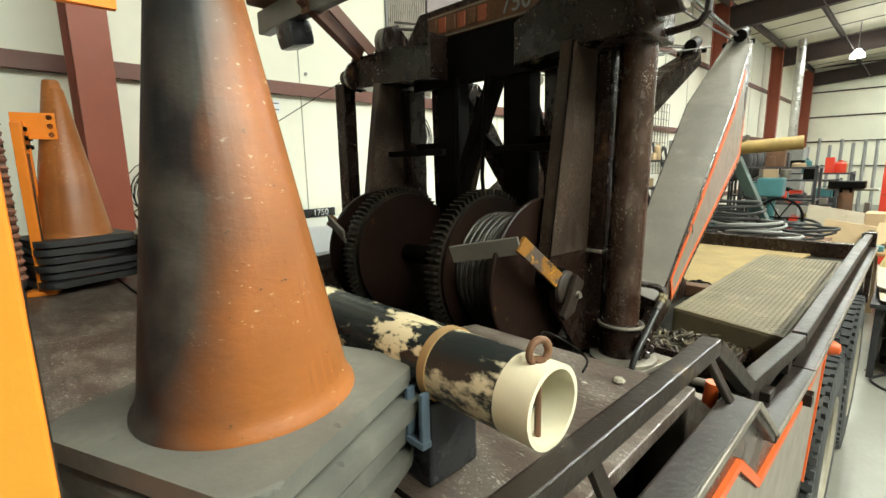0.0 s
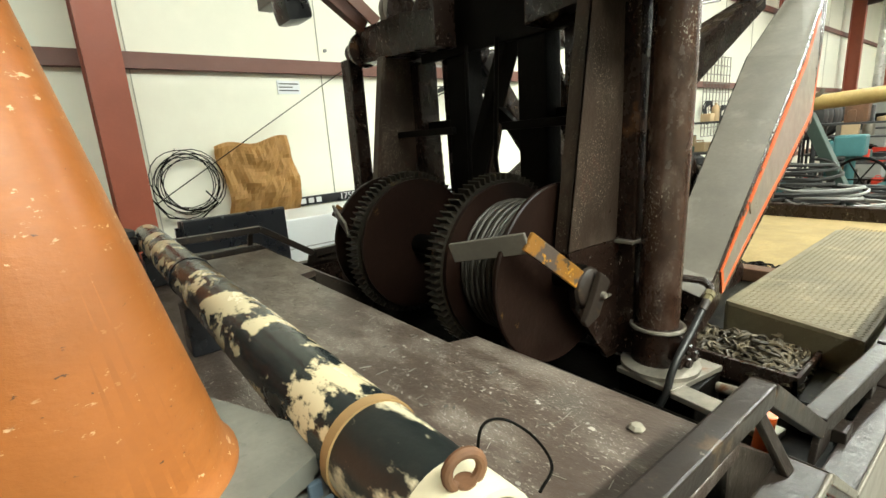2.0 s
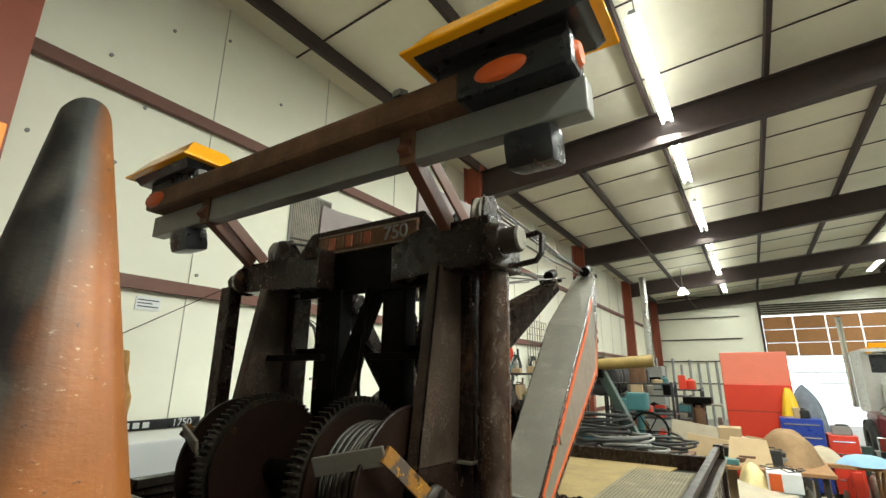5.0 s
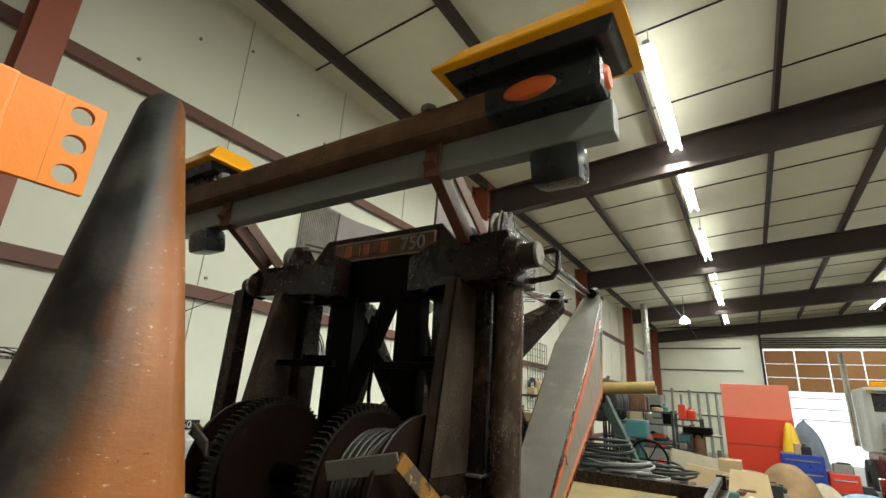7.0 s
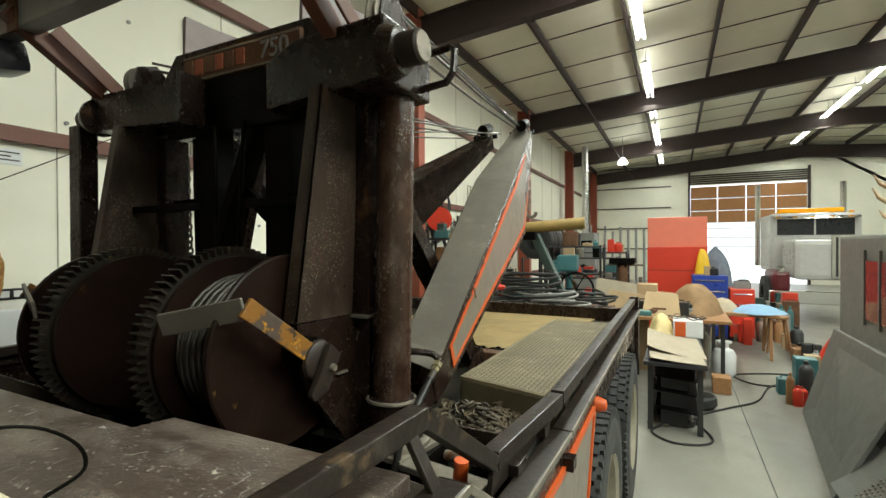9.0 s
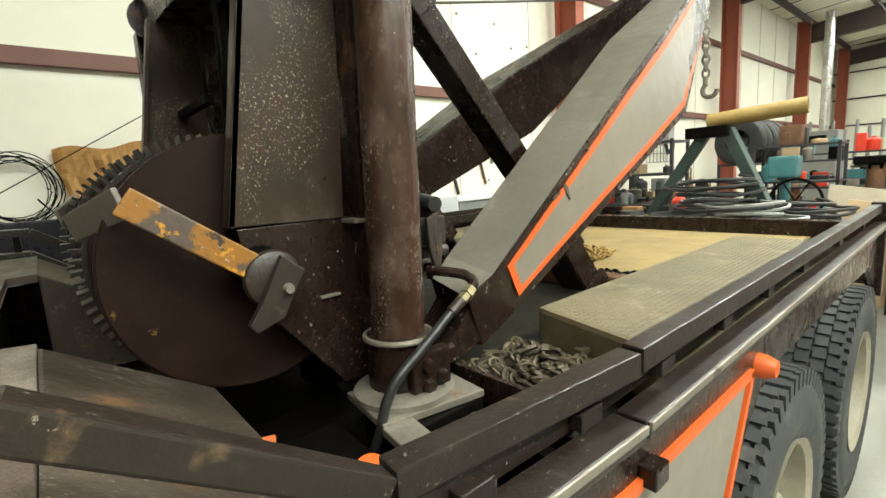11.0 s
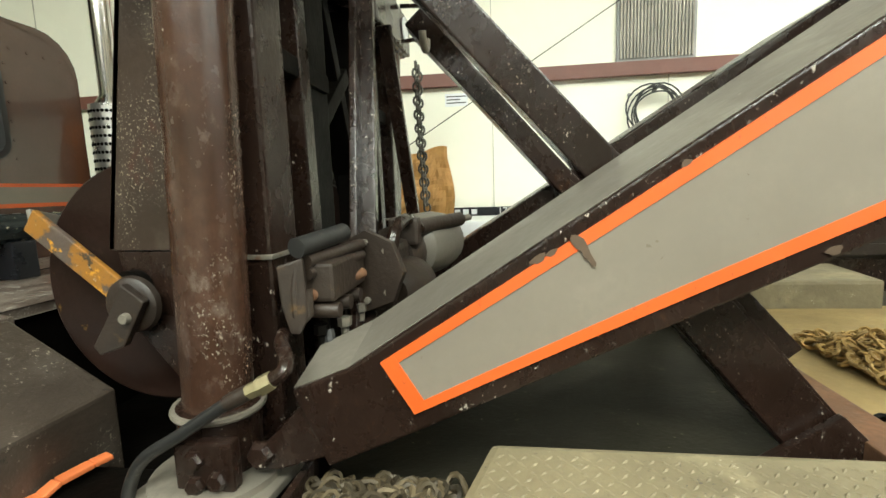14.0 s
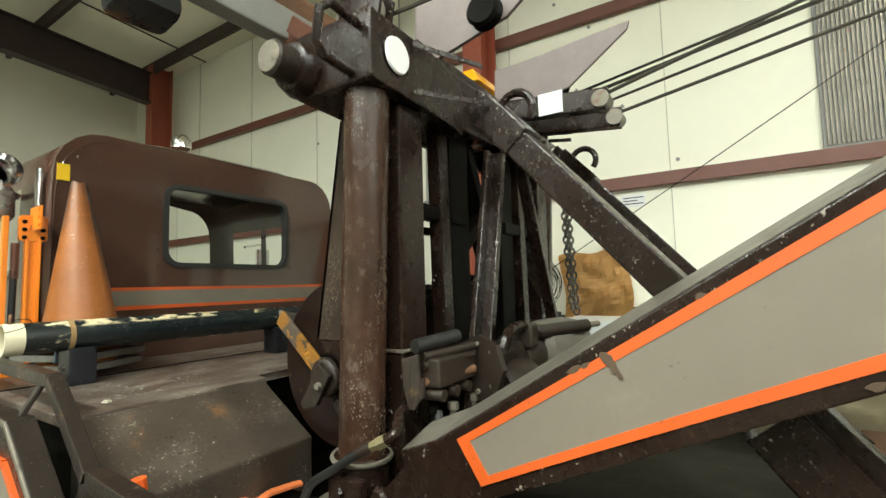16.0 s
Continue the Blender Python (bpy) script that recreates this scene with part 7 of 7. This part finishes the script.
# air line loops on the floor
pts = smooth_path([(x, y, 0.012) for x, y in ((6.7, -2.5), (6.55, -2.0), (6.27, -1.62), (5.9, -1.85), (6.06, -2.41), (6.25, -2.45), (5.9, -2.0), (5.15, -1.75), (4.74, -1.43), (4.2, -1.0), (3.85, -0.75), (3.63, -0.68), (3.45, -0.85), (3.5, -1.1), (3.7, -1.2), (4.1, -1.05), (4.4, -0.75))], 8)
solo("air_hose", sweep(BM(), pts, 0.011, 6), M_rubber, "black air hose looped over the floor", "hose", smooth=True)

# parked highway truck by the door
ht = thing("parked_truck", (13.5, -3.2, 0), "white and maroon highway truck parked by the door", "truck")
M_truckwhite = mat("white_truck_paint", (0.52, 0.52, 0.5), 0.3, var=0.08)
M_maroon = mat("maroon_truck_paint", (0.12, 0.02, 0.025), 0.3, var=0.1)
part("cab", box(BM(), (13.6, -4.15, 1.1), (15.2, -2.25, 2.65), 0.08), M_truckwhite, ht, "white truck cab")
part("windscreen", box(BM(), (13.585, -4.0, 2.08), (13.605, -2.4, 2.5), 0.02), M_black, ht, "dark windscreen")
part("hood", box(BM(), (12.2, -3.95, 1.0), (13.62, -2.5, 1.95), 0.12), M_truckwhite, ht)
part("visor", prism(BM(), [(13.62, -4.1, 2.55), (13.40, -4.1, 2.50), (13.40, -4.1, 2.515), (13.62, -4.1, 2.60)], (0, 1.8, 0), 0.003), M_chrome, ht, "chrome sun visor")
part("pane_divider", box(BM(), (13.575, -3.22, 2.08), (13.584, -3.18, 2.5), 0.003), M_truckwhite, ht)
part("grille_frame", box(BM(), (12.16, -4.05, 1.05), (12.2, -3.2, 2.05), 0.01), M_chrome, ht, "chrome grille surround")
for k in range(9):
    part("grille_bar", box(BM(), (12.14, -4.0 + k * 0.085, 1.1), (12.16, -3.96 + k * 0.085, 2.0), 0.003), M_dark, ht)
for y in (-4.35, -2.35):
    part("fender", box(BM(), (12.2, y - 0.1, 0.7), (13.5, y + 0.25, 1.2), 0.1), M_maroon, ht, "maroon front wing")
    part("headlamp", lathe(BM(), [(0, 0.03), (0.07, 0.02), (0.09, 0)], (12.18, y + 0.1, 1.25), (-1, 0, 0), 16), M_chrome, ht)
part("bumper", box(BM(), (12.0, -4.5, 0.45), (12.12, -2.0, 0.75), 0.02), M_chrome, ht, "chrome bumper")
for y in (-2.2, -4.2):
    part("exhaust_pipe", tube(BM(), (15.3, y, 1.2), (15.3, y, 3.6), 0.07), M_chrome, ht, "", True)
part("beacon_bar", box(BM(), (14.0, -3.9, 2.68), (14.2, -2.5, 2.80), 0.02), M_amber, ht, "amber beacon bar")
for k in range(5):
    part("roof_marker", box(BM(), (13.62, -4.0 + k * 0.38, 2.65), (13.68, -3.9 + k * 0.38, 2.69), 0.006), M_amber, ht)
for y in (-4.3, -2.1):
    wheel(12.9, y, ht)

ht.location.y -= 0.9
# grey panelled body parked across the aisle, with antlers on its roof
van = thing("grey_truck_body", (3.2, -2.9, 0), "grey primered truck body with dark windows and tread plate skirt", "truck body")
part("shell", prism(BM(), [(2.55, -2.02, 0.95), (2.55, -2.02, 1.80), (2.68, -2.02, 1.93), (4.6, -2.02, 1.93), (4.6, -2.02, 0.95)], (0, -1.7, 0), 0.03), M_vangrey, van, "grey primered shell")
# the red is a reflection put into the window colour
M_red_reflection = mat("glass_with_painted_red_reflection", (0.2, 0.05, 0.05), 0.06, var=0.5, scale=3, bump=0.0, rvar=0.02)
for x0, x1 in ((2.67, 3.08), (3.14, 3.50), (3.56, 3.84)):
    part("window", box(BM(), (x0, -2.016, 1.20), (x1, -2.008, 1.71), 0.004), M_red_reflection, van, "dark window with a red reflection painted in")
    part("window_trim", box(BM(), (x1 + 0.015, -2.02, 1.15), (x1 + 0.045, -2.0, 1.80), 0.003), M_vangrey, van)
part("skirt", prism(BM(), [(2.85, -2.0, 0.98), (4.7, -2.0, 0.98), (4.9, -1.78, 0.02), (2.85, -1.55, 0.02)], (0, -0.04, 0.02), 0.006), M_vangrey, van, "sloping grey skirt panel")


def flare(bm, x0, x1, r, th):
    """A curved wing edge from the window sill down to the floor."""
    p = []
    for k in range(13):
        a = radians(-8 + 66 * k / 12)
        p.append((x0, -2.05 + r * (1 - math.cos(a)) * 0.85, 1.22 - r * math.sin(a)))
    q = [(a, b - th, c - th * 0.3) for a, b, c in reversed(p)]
    return prism(bm, p + q, (x1 - x0, 0, 0))


part("wing_edge", flare(BM(), 2.34, 2.86, 1.28, 0.04), M_vangrey, van, "grey curved wing edge")
bm = BM()
for k in range(44):
    a = radians(-6 + 62 * k / 43)
    for i in range(6):
        x = 2.37 + i * 0.04 + 0.02 * (k % 2)
        c = Vector((x, -2.05 + 1.28 * (1 - math.cos(a)) * 0.85 + 0.004, 1.22 - 1.28 * math.sin(a)))
        box(bm, (c.x - 0.012, c.y - 0.006, c.z - 0.006), (c.x + 0.012, c.y + 0.006, c.z + 0.006))
tagged(part("tread_rib", bm, M_worn, van, "raised tread plate pattern"), kind="stuff")
# solid block; its dark colour stands for the shade in the arch
part("front_face", prism(BM(), [(2.45, -2.12, 0.2), (2.45, -2.12, 0.95), (2.56, -2.12, 0.98), (2.56, -2.12, 0.2)], (0, -1.6, 0), 0.01), M_grease_shade, van, "dark open wheel arch")
part("side_window", box(BM(), (2.535, -3.4, 1.1), (2.549, -2.32, 1.62), 0.004), M_black, van, "dark side opening")
part("roof_rail", bar(BM(), (2.52, -2.1, 1.78), (2.52, -3.6, 1.78), 0.05, 0.03), M_vangrey, van)
part("chassis", box(BM(), (2.6, -3.5, 0.0), (4.6, -2.2, 0.95)), M_dark, van)
van.location.y -= 0.34


def antler(x, y, z, s, turn, label):
    t = thing("antler", (0, 0, 0), label, "antler", "antlers")
    main = [(0, 0, 0), (0.06, 0.02, 0.10), (0.07, 0.06, 0.22), (0.02, 0.12, 0.34), (-0.05, 0.15, 0.42)]
    part("beam", sweep(BM(), main, [0.026, 0.022, 0.019, 0.013, 0.004], 8), M_bone, t, "", True)
    for a, b in (((0.06, 0.02, 0.10), (0.18, 0.02, 0.19)), ((0.07, 0.06, 0.22), (0.17, 0.1, 0.36)), ((0.03, 0.11, 0.33), (0.1, 0.19, 0.45))):
        a, b = Vector(a), Vector(b)
        part("tine", sweep(BM(), [a, a.lerp(b, 0.5) + Vector((0.02, 0, -0.01)), b], [0.018, 0.014, 0.003], 8), M_bone, t, "", True)
    part("skull_plate", heap_bm(0.07), M_bone, t)
    t.matrix_basis = pose(x, y, z, 0, 0, turn) @ Matrix.Diagonal((s, s, s, 1))


def heap_bm(r):
    return lathe(BM(), [(0, 0.06), (r * 0.5, 0.05), (r, 0.02), (r * 1.1, 0.0), (0, 0)], (0, 0, 0), (0, 0, 1), 14)


antler(3.3, -2.44, 1.93, 1.0, 40, "brown forked antler lying on the grey roof")
antler(2.95, -2.55, 1.93, 1.1, -60, "large brown forked antler on the grey roof")
antler(3.6, -2.7, 1.93, 0.9, 150, "brown forked antler among roof clutter")
clutter(2.8, 3.9, -3.1, -2.4, 1.93, 7, 0.12, 90)
simple("red_tray", (2.75, -2.5, 1.93), [("tray", box(BM(), (2.72, -2.85, 1.93), (3.0, -2.45, 1.99), 0.01), M_red)], "red tray on the grey roof", "tray")
clutter(5.0, 6.2, -2.6, -2.0, 0.0, 7, 0.5, 91)

# hanging things along the north wall
for x in (5.9, 6.2, 6.6, 7.0, 7.4, 8.3, 9.0):
    coil("hanging_hose", (x, 3.2, 2.05 + 0.1 * math.sin(x * 7)), 0.17, 7, 0.012, M_rubber, "coil of black hose hanging on the wall", "hose", int(x * 10))
simple("hose_reel", (6.3, 3.0, 2.3), [("drum", lathe(BM(), [(0, -0.12), (0.22, -0.12), (0.22, -0.1), (0.12, -0.1), (0.12, 0.1), (0.22, 0.1), (0.22, 0.12), (0, 0.12)], (6.35, 3.05, 2.35), (1, 0.3, 0), 26), M_red, "red hose drum", 1), ("bracket", box(BM(), (6.3, 3.1, 2.3), (6.4, 3.35, 2.4), 0.004), M_dark)], "red hose reel on the wall", "hose reel")
gr = thing("wire_grid", (6.9, 3.2, 2.4), "white wire grid rack on the wall", "rack")
for k in range(9):
    part("wire", tube(BM(), (8.2 + k * 0.15, 3.28, 1.7), (8.2 + k * 0.15, 3.28, 3.2), 0.008, seg=6), M_worn, gr)
for k in range(10):
    part("cross_wire", tube(BM(), (8.2, 3.27, 1.7 + k * 0.165), (9.4, 3.27, 1.7 + k * 0.165), 0.008, seg=6), M_worn, gr)
simple("grey_cupboard", (2.4, 2.9, 0), [("body", box(BM(), (2.75, 2.7, 0), (3.3, 3.2, 1.42), 0.012), M_grey), ("top", box(BM(), (2.73, 2.68, 1.42), (3.32, 3.22, 1.45), 0.006), M_white)], "grey steel cupboard against the wall", "cupboard")
clutter(3.5, 5.2, 2.2, 3.1, 0.0, 12, 1.3, 95)
flue = thing("flue_pipe", (16.5, 2.3, 0), "bright metal flue pipe near the end wall", "flue")
part("pipe", tube(BM(), (17.0, 2.2, 2.3), (17.0, 2.2, 5.6), 0.12), M_steel, flue, "", True)
part("heater", box(BM(), (16.6, 1.8, 0), (17.4, 2.6, 2.3), 0.03), M_grey, flue)
for k in range(10):
    simple("long_stock", (18.5, 1.0 + k * 0.18, 0), [("bar", tube(BM(), (18.6 + 0.1 * math.sin(k), 0.2 + k * 0.3, 0), (19.2, 0.25 + k * 0.3, 2.5 + 0.2 * math.sin(k * 3)), 0.05), M_grey)], "grey pipe stock leaning at the end wall", "pipe", "stock pipes")
simple("high_bay_lamp", (17.5, 0.9, 4.9), [("lamp", lathe(BM(), [(0, 0), (0.18, 0.02), (0.16, 0.12), (0.05, 0.25), (0, 0.25)], (17.5, 0.9, 4.9), (0, 0, 1), 18), M_tubeglow), ("stem", tube(BM(), (17.5, 0.9, 5.15), (17.5, 0.9, 5.93), 0.012, seg=6), M_grey)], "round white high bay lamp, switched on", "lamp")

# tyres on a rack by the wall, cardboard sheets and more loose stock
for k in range(7):
    bm = lathe(BM(), [(0.2, -0.09), (0.3, -0.1), (0.37, -0.08), (0.385, -0.04), (0.385, 0.04), (0.37, 0.08), (0.3, 0.1), (0.2, 0.09)], (8.3 + k * 0.2, 1.75 + 0.02 * math.sin(k * 4), 1.94), (1, -0.15, 0.05 * math.sin(k)), 28, closed=True)
    solo("tyre", bm, M_rubber, "black tyre standing in a row on a rack", "tyre", "tyres on the rack", smooth=True)
rk = thing("tyre_rack", (9.0, 1.8, 0), "dark steel rack carrying a row of tyres", "rack")
for x in (8.15, 9.7):
    for y in (1.5, 2.0):
        part("upright", box(BM(), (x - 0.02, y - 0.02, 0), (x + 0.02, y + 0.02, 1.55), 0.003), M_dark, rk)
for y in (1.5, 2.0):
    part("rail", box(BM(), (8.13, y - 0.02, 1.55), (9.72, y + 0.02, 1.59), 0.003), M_dark, rk)


def leaning_board(x, y0, y1, z, h, lean, m, label):
    return solo("cardboard_sheet", prism(BM(), [(x, y0, z), (x, y1, z), (x + lean, y1 - 0.05, z + h), (x + lean, y0 + 0.03, z + h * 0.93)], (0.012, 0, 0.002), 0.001), m, label, "cardboard", "cardboard sheets")


leaning_board(6.1, -0.55, 0.1, 0.0, 1.15, 0.25, M_card, "brown cardboard sheet leaning at the table")
leaning_board(6.5, -0.35, 0.35, 0.0, 1.3, 0.3, M_tansheet, "pale board leaning at the table")
leaning_board(5.9, -0.95, -0.45, 0.84, 0.32, 0.2, M_card, "bent cardboard sheet on the table")
leaning_board(7.8, -1.2, -0.6, 0.0, 1.0, 0.2, M_card, "brown cardboard sheet among the clutter")
loops("hose_tangle", (4.4, 0.75, 1.0), 0.33, 8, 0.017, M_rubber, "tangle of black hoses on the bench", "hose", 21, 1.2)
loops("hose_tangle", (5.7, 0.5, 0.02), 0.35, 6, 0.02, M_rubber, "tangle of black hoses on the floor", "hose", 12, 0.7)
loops("cable_tangle", (5.1, 1.2, 1.0), 0.3, 6, 0.011, M_rubber, "tangle of black cable on the bench", "cable", 13, 0.9)
clutter(3.8, 5.5, 0.0, 1.8, 1.0, 12, 0.16, 101)
clutter(5.9, 7.4, 0.2, 1.6, 0.0, 14, 0.9, 102)
clutter(7.0, 9.8, 2.2, 3.1, 0.0, 12, 1.7, 103)
clutter(10.95, 12.0, -1.4, 1.0, 0.0, 12, 1.4, 104)
clutter(5.6, 7.6, -1.5, -0.35, 0.84, 10, 0.14, 105)
solo("conduit_run", tube(BM(), (5.4, 1.0, 5.17), (24.7, 1.0, 5.17), 0.014, seg=8), M_rafter, "thin dark conduit running along the shop", "conduit")
S4 = shelf((5.7, 1.75, 0), 1.3, 0.5, 2.0, 5, "dark steel shelving crammed with small parts")
for k in range(5):
    clutter(5.7, 6.2, 1.77, 3.0, 0.28 + k * 0.425, 8, 0.3, 110 + k)
S5 = shelf((9.9, 0.1, 0), 2.0, 0.5, 1.7, 4, "dark steel shelving behind the machines")
for k in range(4):
    clutter(9.9, 10.4, 0.12, 2.05, 0.28 + k * 0.4667, 8, 0.32, 120 + k)
r = random.Random(77)
for k in range(26):
    x, z = r.uniform(3.2, 8.0), r.uniform(1.5, 2.5)
    l, a = r.uniform(0.15, 0.55), r.uniform(-0.35, 0.35)
    solo("wall_tool", bar(BM(), (x, 3.335, z), (x + l * math.sin(a), 3.335, z - l * math.cos(a)), r.uniform(0.012, 0.05), 0.03), r.choice((M_dark, M_grease_shade, M_rust, M_worn, M_dgreen)), "dark hand tool hanging on the shop wall", "tool", "wall tools")
